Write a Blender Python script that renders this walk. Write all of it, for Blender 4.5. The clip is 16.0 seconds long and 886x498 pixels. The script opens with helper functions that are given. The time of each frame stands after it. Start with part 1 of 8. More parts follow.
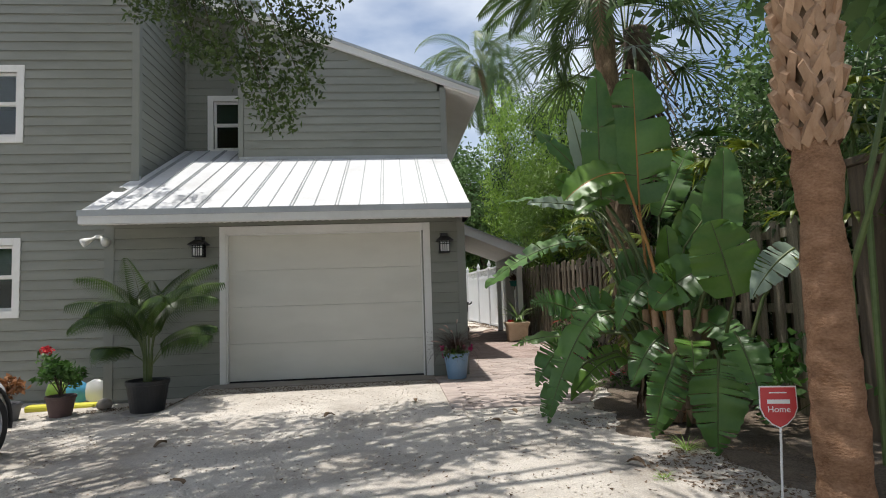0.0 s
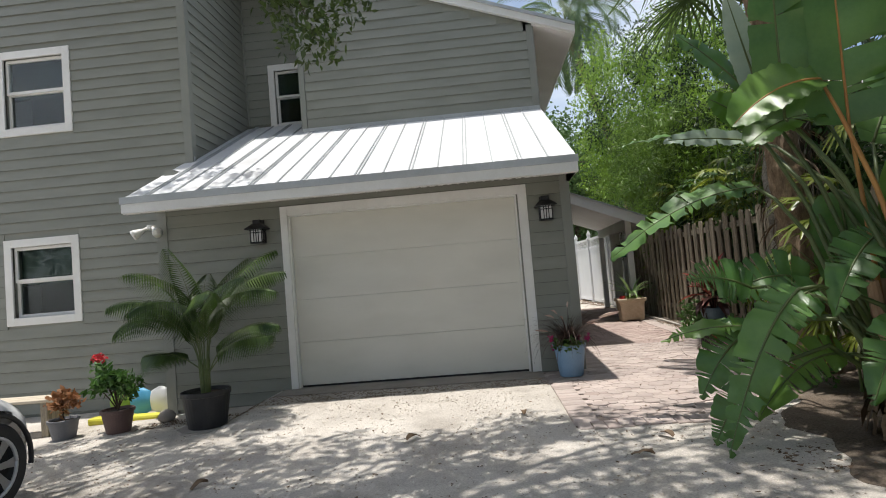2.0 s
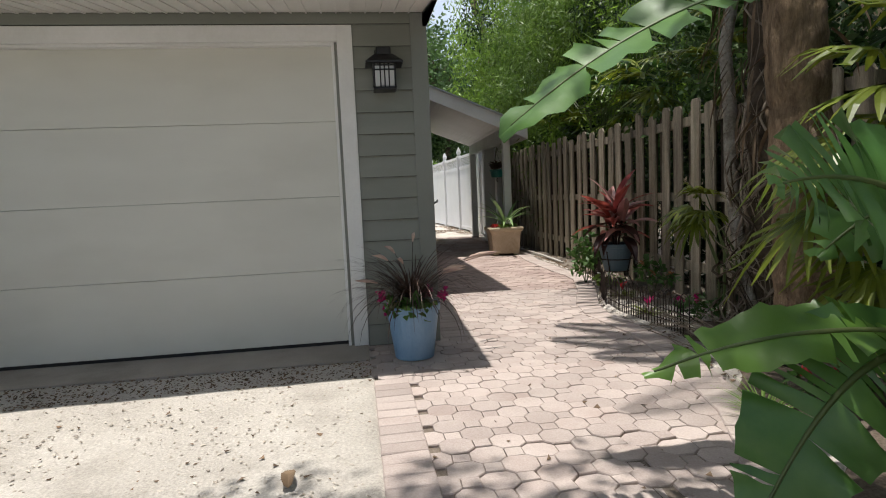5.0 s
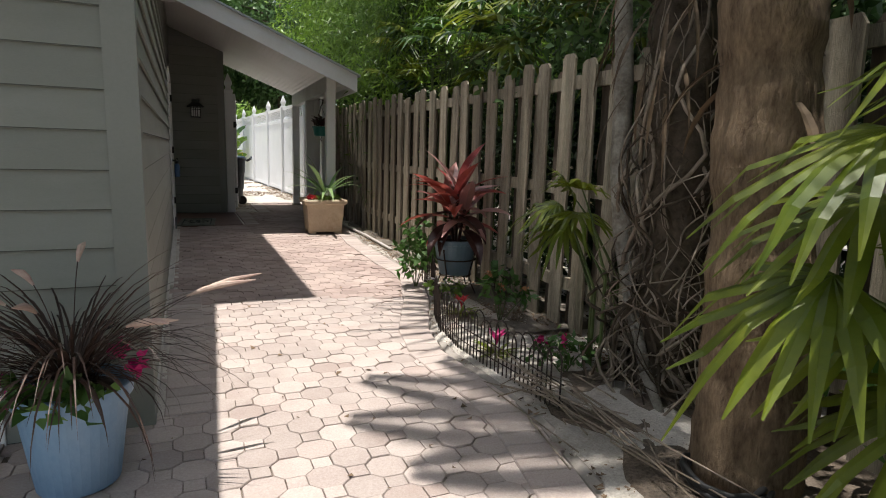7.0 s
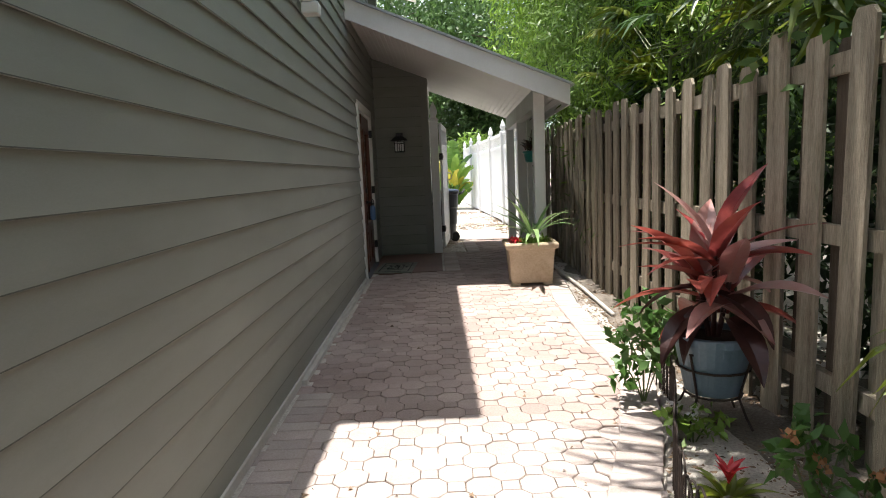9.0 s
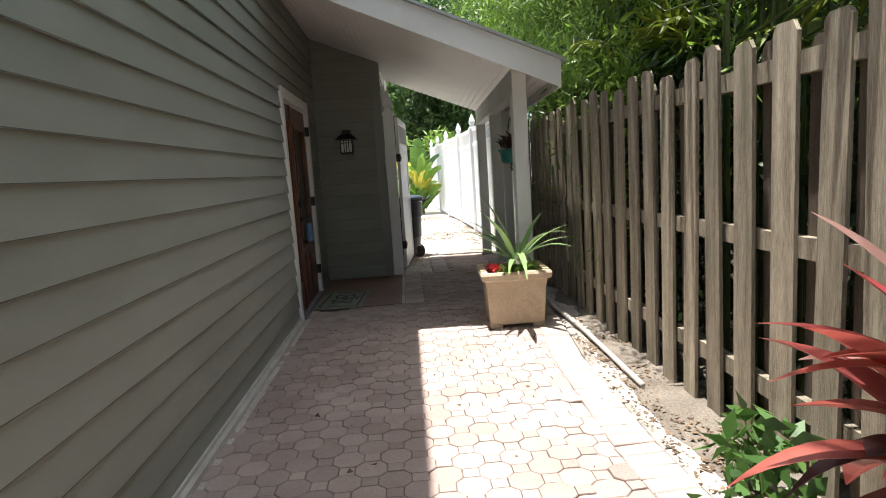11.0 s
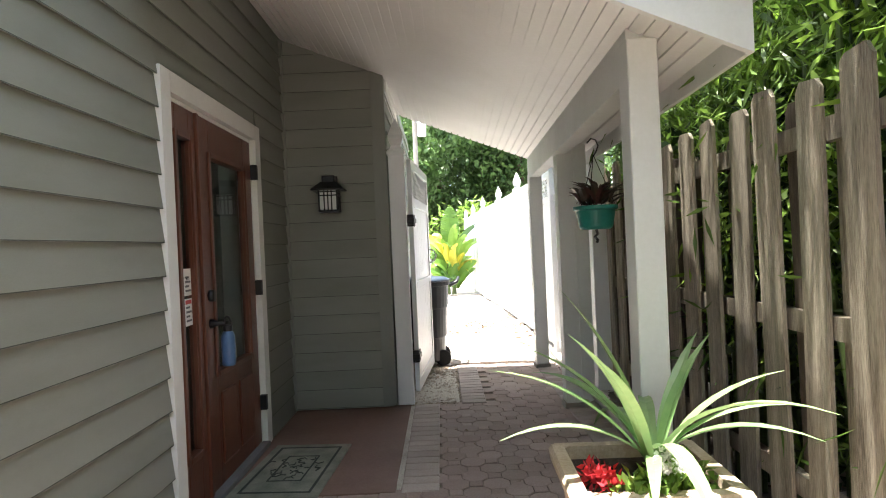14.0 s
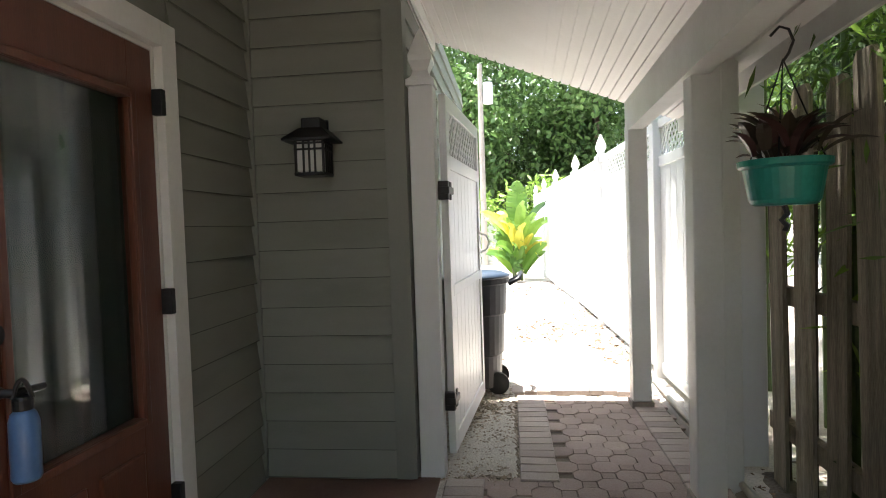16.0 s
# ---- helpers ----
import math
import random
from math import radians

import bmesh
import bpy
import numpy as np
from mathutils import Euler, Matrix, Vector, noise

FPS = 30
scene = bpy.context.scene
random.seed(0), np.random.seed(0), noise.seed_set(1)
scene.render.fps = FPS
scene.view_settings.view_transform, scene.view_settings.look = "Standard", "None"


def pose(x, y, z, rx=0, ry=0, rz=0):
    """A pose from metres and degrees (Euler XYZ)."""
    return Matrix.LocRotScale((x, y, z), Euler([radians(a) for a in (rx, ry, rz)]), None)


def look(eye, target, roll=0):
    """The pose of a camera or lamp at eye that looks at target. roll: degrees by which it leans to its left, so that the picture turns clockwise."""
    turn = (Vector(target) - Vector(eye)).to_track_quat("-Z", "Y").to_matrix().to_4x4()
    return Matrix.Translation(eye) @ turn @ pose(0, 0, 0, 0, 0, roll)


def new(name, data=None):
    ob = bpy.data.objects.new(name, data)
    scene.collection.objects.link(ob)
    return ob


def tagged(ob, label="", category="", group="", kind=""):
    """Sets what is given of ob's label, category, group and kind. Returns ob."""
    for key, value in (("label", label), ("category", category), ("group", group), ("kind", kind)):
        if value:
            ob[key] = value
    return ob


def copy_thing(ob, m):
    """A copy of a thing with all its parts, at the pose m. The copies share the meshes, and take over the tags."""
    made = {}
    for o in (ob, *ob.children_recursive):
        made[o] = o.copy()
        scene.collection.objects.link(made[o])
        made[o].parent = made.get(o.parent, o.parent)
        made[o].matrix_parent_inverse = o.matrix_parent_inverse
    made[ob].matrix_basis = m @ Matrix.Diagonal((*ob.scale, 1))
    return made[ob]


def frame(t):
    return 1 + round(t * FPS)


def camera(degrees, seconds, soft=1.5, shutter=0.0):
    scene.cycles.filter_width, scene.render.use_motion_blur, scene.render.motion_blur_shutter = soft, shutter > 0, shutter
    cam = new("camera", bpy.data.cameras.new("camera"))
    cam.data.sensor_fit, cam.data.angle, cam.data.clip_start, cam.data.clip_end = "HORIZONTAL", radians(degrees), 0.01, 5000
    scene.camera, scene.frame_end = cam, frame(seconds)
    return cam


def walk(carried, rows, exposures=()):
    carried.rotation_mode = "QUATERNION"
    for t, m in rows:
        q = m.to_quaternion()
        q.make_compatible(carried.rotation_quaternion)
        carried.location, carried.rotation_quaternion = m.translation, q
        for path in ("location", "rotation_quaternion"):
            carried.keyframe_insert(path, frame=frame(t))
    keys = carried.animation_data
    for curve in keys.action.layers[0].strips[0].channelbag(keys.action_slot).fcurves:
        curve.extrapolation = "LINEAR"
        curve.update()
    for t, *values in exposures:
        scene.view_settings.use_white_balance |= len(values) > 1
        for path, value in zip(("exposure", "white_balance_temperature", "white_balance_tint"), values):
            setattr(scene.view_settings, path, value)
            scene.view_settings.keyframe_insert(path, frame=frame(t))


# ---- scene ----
import itertools
cam = camera(73.5, 16.0, soft=1.0)
PATH = [
    (0, (-1.069, -8.793, 1.158), (-0.896, -6.806, 1.316), -1.9),
    (0.5, (-1.044, -8.512, 1.196), (-0.962, -6.521, 1.365), -1.2),
    (1, (-1.121, -8.041, 1.22), (-1.153, -6.046, 1.355), -1.4),
    (1.5, (-1.19, -7.493, 1.226), (-1.126, -5.499, 1.36), -2.3),
    (2, (-1.084, -7.209, 1.204), (-1.214, -5.216, 1.304), -4.8),
    (2.5, (-1.106, -6.661, 1.233), (-1.072, -4.664, 1.135), -2.6),
    (3, (-1.001, -6.157, 1.091), (-0.452, -4.235, 1.007), -3.7),
    (3.5, (-0.848, -5.753, 1.093), (-0.555, -3.777, 1.007), -3.8),
    (4, (-0.838, -5.278, 1.148), (-0.61, -3.294, 1.027), -0.7),
    (4.2, (-0.787, -5.057, 1.061), (-0.426, -3.092, 0.967), -4.2),
    (6.3, (-0.064, -3.209, 1.176), (0.059, -1.256, 0.765), 0.5),
    (6.5, (0.023, -3.041, 1.197), (0.247, -1.097, 0.783), 2.5),
    (7, (0.174, -2.642, 1.17), (0.965, -0.834, 0.845), 1.7),
    (7.5, (0.462, -2.24, 1.159), (1.179, -0.411, 0.786), -3.2),
    (8, (0.588, -1.804, 1.195), (1.2, 0.041, 0.726), 1.3),
    (8.5, (0.794, -1.454, 1.222), (1.429, 0.399, 0.816), -1.0),
    (9, (0.911, -1.0, 1.271), (0.926, 0.984, 1.015), -2.4),
    (9.2, (0.996, -0.845, 1.253), (0.928, 1.137, 0.995), -2.1),
    (11.3, (1.115, 0.963, 1.33), (1.236, 2.942, 1.067), -3.7),
    (11.5, (1.149, 1.181, 1.32), (1.183, 3.169, 1.098), -4.7),
    (12, (1.098, 1.694, 1.284), (1.0, 3.688, 1.167), -1.4),
    (12.5, (1.12, 2.125, 1.293), (1.104, 4.121, 1.179), -4.4),
    (13, (1.178, 2.641, 1.415), (1.057, 4.637, 1.385), -4.3),
    (13.5, (1.103, 3.114, 1.463), (0.988, 5.111, 1.47), 0.3),
    (14, (1.25, 3.469, 1.289), (1.258, 5.469, 1.281), -2.5),
    (14.5, (1.385, 3.941, 1.352), (1.058, 5.913, 1.28), -2.1),
    (15, (1.399, 4.41, 1.323), (1.306, 6.405, 1.227), -2.8),
    (15.5, (1.439, 4.81, 1.307), (1.273, 6.798, 1.164), -3.1),
    (16, (1.358, 5.277, 1.324), (1.13, 7.263, 1.25), -1.9),
]
walk(cam, [(t, look(eye, target, roll)) for t, eye, target, roll in PATH],
     [(0, 0.25), (1.5, 0.33), (2.5, 0.36), (4, 0.38), (6.3, 0.52), (7, 0.72), (8, 1.05), (9, 1.38), (11.3, 1.6), (12.5, 2.05), (13.2, 2.35), (14, 2.75), (14.7, 2.85), (15.5, 2.7), (16, 2.65)])

# world, sun
SUN = Vector((-0.088, 0.01, 1.0)).normalized()
world = bpy.data.worlds.new("world")
scene.world = world
world.use_nodes = True
wn, wl = world.node_tree.nodes, world.node_tree.links
wn.clear()
sky = wn.new("ShaderNodeTexSky")
sky.sky_type, sky.sun_disc = "NISHITA", False
sky.sun_elevation = math.asin(SUN.z)
sky.sun_rotation = math.atan2(SUN.x, SUN.y)
sky.air_density, sky.dust_density = 1.0, 2.0
coord = wn.new("ShaderNodeTexCoord")
cmap = wn.new("ShaderNodeMapping")
cmap.inputs["Scale"].default_value = (1.0, 1.0, 2.6)
cloud = wn.new("ShaderNodeTexNoise")
cloud.inputs["Scale"].default_value, cloud.inputs["Detail"].default_value = 2.2, 6
ramp = wn.new("ShaderNodeValToRGB")
ramp.color_ramp.elements[0].position, ramp.color_ramp.elements[1].position = 0.42, 0.72
mixc = wn.new("ShaderNodeMixRGB")
mixc.inputs["Color2"].default_value = (7.5, 7.9, 8.4, 1)
bg = wn.new("ShaderNodeBackground")
bg.inputs["Strength"].default_value = 0.12
wo = wn.new("ShaderNodeOutputWorld")
for a, b in ((coord.outputs["Generated"], cmap.inputs["Vector"]), (cmap.outputs["Vector"], cloud.inputs["Vector"]),
             (cloud.outputs["Fac"], ramp.inputs["Fac"]), (ramp.outputs["Color"], mixc.inputs["Fac"]),
             (sky.outputs["Color"], mixc.inputs["Color1"]), (mixc.outputs["Color"], bg.inputs["Color"]),
             (bg.outputs["Background"], wo.inputs["Surface"])):
    wl.new(a, b)
sun = new("sun", bpy.data.lights.new("sun", "SUN"))
sun.data.energy, sun.data.angle, sun.data.color = 4.0, radians(0.55), (1.0, 0.96, 0.905)
sun.rotation_euler = SUN.to_track_quat("Z", "Y").to_euler()


# ---- materials ----
def material(name, low, high, rough=0.6, metal=0.0, scale=4.0, fine=60.0, bump=0.15, spread=0.0, stretch=(1, 1, 1),
             coords="Object", stain=None, stain_amount=0.0, island=0.0, spec=0.5, fine_mix=0.35, through_light=0.0, bump_distance=0.01):
    """Two scales of noise between two colours, fine relief, an optional stain, and a shift from object to object or from piece to piece."""
    m = bpy.data.materials.new(name)
    m.use_nodes = True
    n, l = m.node_tree.nodes, m.node_tree.links
    b = n["Principled BSDF"]
    tc, mp = n.new("ShaderNodeTexCoord"), n.new("ShaderNodeMapping")
    mp.inputs["Scale"].default_value = stretch
    l.new(tc.outputs[coords], mp.inputs["Vector"])
    vec = mp.outputs["Vector"]
    if spread or island:
        info = n.new("ShaderNodeObjectInfo")
        add = n.new("ShaderNodeVectorMath")
        add.operation = "ADD"
        l.new(vec, add.inputs[0])
        mul = n.new("ShaderNodeMath")
        mul.operation, mul.inputs[1].default_value = "MULTIPLY", 37.0
        l.new(info.outputs["Random"], mul.inputs[0])
        l.new(mul.outputs[0], add.inputs[1])
        vec = add.outputs[0]
    big, small = n.new("ShaderNodeTexNoise"), n.new("ShaderNodeTexNoise")
    big.inputs["Scale"].default_value, big.inputs["Detail"].default_value = scale, 5
    small.inputs["Scale"].default_value, small.inputs["Detail"].default_value = fine, 6
    small.inputs["Roughness"].default_value = 0.65
    for t in (big, small):
        l.new(vec, t.inputs["Vector"])
    mix = n.new("ShaderNodeMix")
    mix.data_type = "FLOAT"
    mix.inputs["Factor"].default_value = fine_mix
    l.new(big.outputs["Fac"], mix.inputs["A"])
    l.new(small.outputs["Fac"], mix.inputs["B"])
    cr = n.new("ShaderNodeValToRGB")
    cr.color_ramp.elements[0].position, cr.color_ramp.elements[1].position = 0.32, 0.68
    cr.color_ramp.elements[0].color, cr.color_ramp.elements[1].color = (*low, 1), (*high, 1)
    l.new(mix.outputs["Result"], cr.inputs["Fac"])
    colour = cr.outputs["Color"]
    if stain:
        sn = n.new("ShaderNodeTexNoise")
        sn.inputs["Scale"].default_value, sn.inputs["Detail"].default_value, sn.inputs["Roughness"].default_value = scale * 0.6, 8, 0.7
        l.new(vec, sn.inputs["Vector"])
        sr = n.new("ShaderNodeValToRGB")
        sr.color_ramp.elements[0].position, sr.color_ramp.elements[1].position = 0.5, 0.72
        l.new(sn.outputs["Fac"], sr.inputs["Fac"])
        sm = n.new("ShaderNodeMath")
        sm.operation, sm.inputs[1].default_value = "MULTIPLY", stain_amount
        l.new(sr.outputs["Color"], sm.inputs[0])
        mc = n.new("ShaderNodeMixRGB")
        mc.inputs["Color2"].default_value = (*stain, 1)
        l.new(sm.outputs[0], mc.inputs["Fac"])
        l.new(colour, mc.inputs["Color1"])
        colour = mc.outputs["Color"]
    for amount, source in ((spread, "object"), (island, "island")):
        if amount:
            src = n.new("ShaderNodeObjectInfo") if source == "object" else n.new("ShaderNodeNewGeometry")
            out = src.outputs["Random"] if source == "object" else src.outputs["Random Per Island"]
            mr = n.new("ShaderNodeMapRange")
            mr.inputs["To Min"].default_value, mr.inputs["To Max"].default_value = 1 - amount, 1 + amount
            l.new(out, mr.inputs["Value"])
            hs = n.new("ShaderNodeHueSaturation")
            l.new(mr.outputs["Result"], hs.inputs["Value"])
            l.new(colour, hs.inputs["Color"])
            colour = hs.outputs["Color"]
    l.new(colour, b.inputs["Base Color"])
    b.inputs["Roughness"].default_value, b.inputs["Metallic"].default_value = rough, metal
    b.inputs["Specular IOR Level"].default_value = spec
    if bump:
        bp = n.new("ShaderNodeBump")
        bp.inputs["Strength"].default_value, bp.inputs["Distance"].default_value = bump, bump_distance
        l.new(small.outputs["Fac"], bp.inputs["Height"])
        l.new(bp.outputs["Normal"], b.inputs["Normal"])
    if through_light:
        tr = n.new("ShaderNodeBsdfTranslucent")
        l.new(colour, tr.inputs["Color"])
        ms = n.new("ShaderNodeMixShader")
        ms.inputs["Fac"].default_value = through_light
        l.new(b.outputs["BSDF"], ms.inputs[1])
        l.new(tr.outputs["BSDF"], ms.inputs[2])
        l.new(ms.outputs["Shader"], n["Material Output"].inputs["Surface"])
    return m


def leafy(name, low, high, rough=0.4, light=0.35, scale=3.0, island=0.25, spec=0.5):
    return material(name, low, high, rough=rough, scale=scale, fine=30, bump=0.1, island=island, through_light=light, fine_mix=0.2, spec=spec)


M = {}
M["siding"] = material("siding_paint", (0.205, 0.212, 0.182), (0.262, 0.27, 0.235), 0.55, scale=1.2, fine=90, bump=0.08, stretch=(1, 1, 4), spread=0.035, stain=(0.12, 0.13, 0.10), stain_amount=0.25)
# Dark board edge: the shadow under each lap put into the colour.
M["siding_edge"] = material("lap_shadow_edge", (0.05, 0.053, 0.045), (0.11, 0.115, 0.095), 0.8, scale=3, fine=60, bump=0.1)
M["corner"] = material("corner_paint", (0.205, 0.215, 0.19), (0.25, 0.258, 0.23), 0.55, scale=1.5, fine=90, bump=0.06)
M["white"] = material("white_trim_paint", (0.70, 0.70, 0.67), (0.80, 0.80, 0.78), 0.45, scale=2, fine=50, bump=0.05, stain=(0.45, 0.43, 0.38), stain_amount=0.3)
M["soffit"] = material("white_soffit_paint", (0.72, 0.70, 0.67), (0.80, 0.78, 0.76), 0.5, scale=2, fine=50, bump=0.04)
M["vinyl"] = material("white_vinyl", (0.74, 0.75, 0.76), (0.80, 0.81, 0.82), 0.35, scale=2, fine=30, bump=0.02)
M["garage"] = material("garage_door_paint", (0.60, 0.59, 0.525), (0.69, 0.68, 0.61), 0.42, scale=1.1, fine=140, bump=0.06, stretch=(1, 1, 2.5), stain=(0.48, 0.47, 0.40), stain_amount=0.25)
M["metal"] = material("white_standing_seam_metal", (0.62, 0.63, 0.64), (0.78, 0.79, 0.80), 0.38, metal=0.0, scale=1.5, fine=25, bump=0.03, stain=(0.38, 0.37, 0.34), stain_amount=0.4, spec=0.6)
M["galv"] = material("grey_roof_metal", (0.36, 0.38, 0.39), (0.48, 0.50, 0.51), 0.42, metal=0.3, scale=3, fine=30, bump=0.05)
M["sand"] = material("sandy_gravel", (0.38, 0.34, 0.295), (0.78, 0.73, 0.655), 0.95, scale=1.3, fine=75, bump=0.9, fine_mix=0.6, stain=(0.20, 0.165, 0.13), stain_amount=0.7, coords="Object", bump_distance=0.02, spec=0.2)
M["bed"] = material("leafy_soil", (0.045, 0.034, 0.025), (0.24, 0.19, 0.145), 0.95, scale=2.2, fine=60, bump=0.9, fine_mix=0.6, stain=(0.42, 0.37, 0.31), stain_amount=0.35, bump_distance=0.02, spec=0.2)
M["jointsand"] = material("joint_sand", (0.10, 0.08, 0.062), (0.26, 0.215, 0.175), 0.95, scale=3, fine=70, bump=0.6, fine_mix=0.6, spec=0.2)
M["strip"] = material("gritty_soil", (0.10, 0.083, 0.066), (0.31, 0.27, 0.225), 0.95, scale=3, fine=70, bump=0.9, fine_mix=0.6, stain=(0.08, 0.062, 0.045), stain_amount=0.6, bump_distance=0.015, spec=0.2)
M["pebble"] = material("pale_shell_bits", (0.38, 0.33, 0.27), (0.66, 0.60, 0.52), 0.9, scale=6, fine=60, bump=0.3, island=0.3, spec=0.2)
M["rock"] = material("river_gravel", (0.26, 0.20, 0.15), (0.55, 0.47, 0.38), 0.8, scale=6, fine=60, bump=0.3, island=0.35)
M["dirt"] = material("mulch_bits", (0.09, 0.06, 0.04), (0.25, 0.175, 0.115), 0.95, scale=5, fine=60, bump=0.4, island=0.45, spec=0.2)
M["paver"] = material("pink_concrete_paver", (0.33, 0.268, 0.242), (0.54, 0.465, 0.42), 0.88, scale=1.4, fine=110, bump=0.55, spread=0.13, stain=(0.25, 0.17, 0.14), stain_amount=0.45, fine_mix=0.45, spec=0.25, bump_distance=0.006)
# The same pink pavers, redder and darker to hold the passage shade.
M["paver_far"] = material("shade_tinted_paver", (0.28, 0.205, 0.182), (0.48, 0.39, 0.345), 0.88, scale=1.4, fine=110, bump=0.5, island=0.14, stain=(0.22, 0.15, 0.13), stain_amount=0.4, fine_mix=0.45, spec=0.25, bump_distance=0.006)
M["slab"] = material("red_stained_slab", (0.155, 0.088, 0.07), (0.235, 0.145, 0.115), 0.7, scale=1.5, fine=60, bump=0.2, stain=(0.30, 0.25, 0.2), stain_amount=0.3)
M["concrete"] = material("old_concrete", (0.25, 0.22, 0.19), (0.40, 0.36, 0.32), 0.9, scale=1.8, fine=80, bump=0.35, stain=(0.14, 0.12, 0.1), stain_amount=0.6)
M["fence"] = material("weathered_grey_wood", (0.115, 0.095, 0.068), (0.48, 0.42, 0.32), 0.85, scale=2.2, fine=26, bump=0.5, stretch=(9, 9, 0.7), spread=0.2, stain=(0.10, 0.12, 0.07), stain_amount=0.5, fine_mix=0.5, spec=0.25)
# Darker wood for the post, and for back boards with gap shade painted in.
M["fence_dark"] = material("dark_fence_wood", (0.05, 0.036, 0.025), (0.15, 0.115, 0.08), 0.85, scale=2, fine=26, bump=0.5, stretch=(9, 9, 0.7), spread=0.2)
M["door"] = material("red_brown_door_wood", (0.075, 0.022, 0.012), (0.15, 0.05, 0.026), 0.32, scale=2, fine=24, bump=0.12, stretch=(8, 8, 0.6), fine_mix=0.5)
M["black"] = material("black_lamp_metal", (0.012, 0.012, 0.013), (0.028, 0.028, 0.03), 0.45, metal=0.3, scale=5, fine=60, bump=0.1)
M["iron"] = material("rusty_black_wire", (0.018, 0.014, 0.012), (0.06, 0.04, 0.03), 0.7, metal=0.2, scale=8, fine=60, bump=0.3)
M["frost"] = material("frosted_lamp_glass", (0.62, 0.62, 0.60), (0.72, 0.72, 0.70), 0.3, scale=5, fine=40, bump=0.03)
M["blackpot"] = material("black_plastic", (0.012, 0.012, 0.013), (0.03, 0.03, 0.032), 0.5, scale=5, fine=60, bump=0.08)
M["bluepot"] = material("faded_blue_plastic", (0.13, 0.25, 0.40), (0.22, 0.35, 0.50), 0.5, scale=2.5, fine=60, bump=0.1, stretch=(1, 1, 0.6), stain=(0.40, 0.45, 0.5), stain_amount=0.2)
M["slatepot"] = material("slate_blue_plastic", (0.10, 0.16, 0.20), (0.17, 0.23, 0.28), 0.45, scale=3, fine=60, bump=0.1)
M["teal"] = material("teal_plastic", (0.02, 0.21, 0.17), (0.04, 0.30, 0.25), 0.35, scale=3, fine=50, bump=0.04)
M["plum"] = material("plum_brown_clay", (0.09, 0.055, 0.05), (0.15, 0.09, 0.08), 0.6, scale=3, fine=60, bump=0.15)
M["greypot"] = material("grey_clay", (0.13, 0.13, 0.14), (0.2, 0.2, 0.21), 0.7, scale=3, fine=60, bump=0.15)
M["stone"] = material("cast_stone", (0.44, 0.34, 0.225), (0.68, 0.57, 0.42), 0.9, scale=4, fine=70, bump=0.6, stain=(0.30, 0.19, 0.09), stain_amount=0.65, fine_mix=0.5)
M["soil"] = material("potting_soil", (0.02, 0.014, 0.01), (0.06, 0.04, 0.03), 0.95, scale=10, fine=70, bump=0.8)
M["bark_palm"] = material("fibrous_palm_bark", (0.07, 0.045, 0.028), (0.34, 0.245, 0.155), 0.9, scale=4, fine=18, bump=1.0, stretch=(4.5, 4.5, 1.3), fine_mix=0.5, bump_distance=0.02, spec=0.2)
M["bark_red"] = material("red_brown_palm_bark", (0.20, 0.10, 0.05), (0.52, 0.31, 0.19), 0.9, scale=6, fine=34, bump=1.0, stretch=(1.6, 1.6, 3.2), fine_mix=0.5, bump_distance=0.02, spec=0.2)
M["boot"] = material("dry_palm_boots", (0.27, 0.155, 0.09), (0.52, 0.36, 0.24), 0.9, scale=6, fine=40, bump=0.6, stretch=(1, 1, 0.4), island=0.2, spec=0.2)
M["bark"] = material("grey_bark", (0.03, 0.022, 0.015), (0.16, 0.125, 0.09), 0.9, scale=5, fine=30, bump=0.8, bump_distance=0.02, spec=0.2)
M["root"] = material("pale_fig_roots", (0.12, 0.09, 0.065), (0.38, 0.32, 0.25), 0.85, scale=8, fine=40, bump=0.5, spec=0.2)
M["lichen"] = material("lichen_bark", (0.14, 0.12, 0.095), (0.46, 0.43, 0.37), 0.9, scale=9, fine=40, bump=0.9, fine_mix=0.5, bump_distance=0.015, spec=0.2)
M["dead"] = material("dead_fronds", (0.07, 0.045, 0.025), (0.23, 0.155, 0.09), 0.8, scale=3, fine=30, bump=0.1, island=0.3)
M["banana"] = leafy("paddle_leaf", (0.055, 0.14, 0.03), (0.13, 0.25, 0.06), 0.33, 0.25, island=0.12)
M["banana_light"] = leafy("young_paddle_leaf", (0.085, 0.19, 0.028), (0.155, 0.28, 0.05), 0.36, 0.3, island=0.1)
# Pale leaf: silvery undersides, and sunlit white blades with the light in the colour.
M["banana_pale"] = leafy("pale_paddle_leaf", (0.22, 0.30, 0.22), (0.34, 0.42, 0.32), 0.4, 0.2, island=0.1)
M["petiole"] = material("leaf_stalk", (0.045, 0.085, 0.022), (0.12, 0.14, 0.04), 0.5, scale=4, fine=40, bump=0.1)
M["orange_stalk"] = material("orange_stalk", (0.32, 0.13, 0.035), (0.46, 0.24, 0.06), 0.5, scale=4, fine=40, bump=0.1)
M["rhapis"] = leafy("fan_palm_blade", (0.075, 0.12, 0.012), (0.23, 0.265, 0.024), 0.38, 0.35)
M["rhapis_dark"] = leafy("dark_fan_blade", (0.02, 0.055, 0.012), (0.055, 0.12, 0.02), 0.4, 0.3)
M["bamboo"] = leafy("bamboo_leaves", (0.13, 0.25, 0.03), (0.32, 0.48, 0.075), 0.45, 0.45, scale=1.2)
# Darker copy of the bamboo leaves: shade by the passage put into the colour.
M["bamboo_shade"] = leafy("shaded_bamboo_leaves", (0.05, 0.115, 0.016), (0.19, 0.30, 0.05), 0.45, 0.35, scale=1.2)
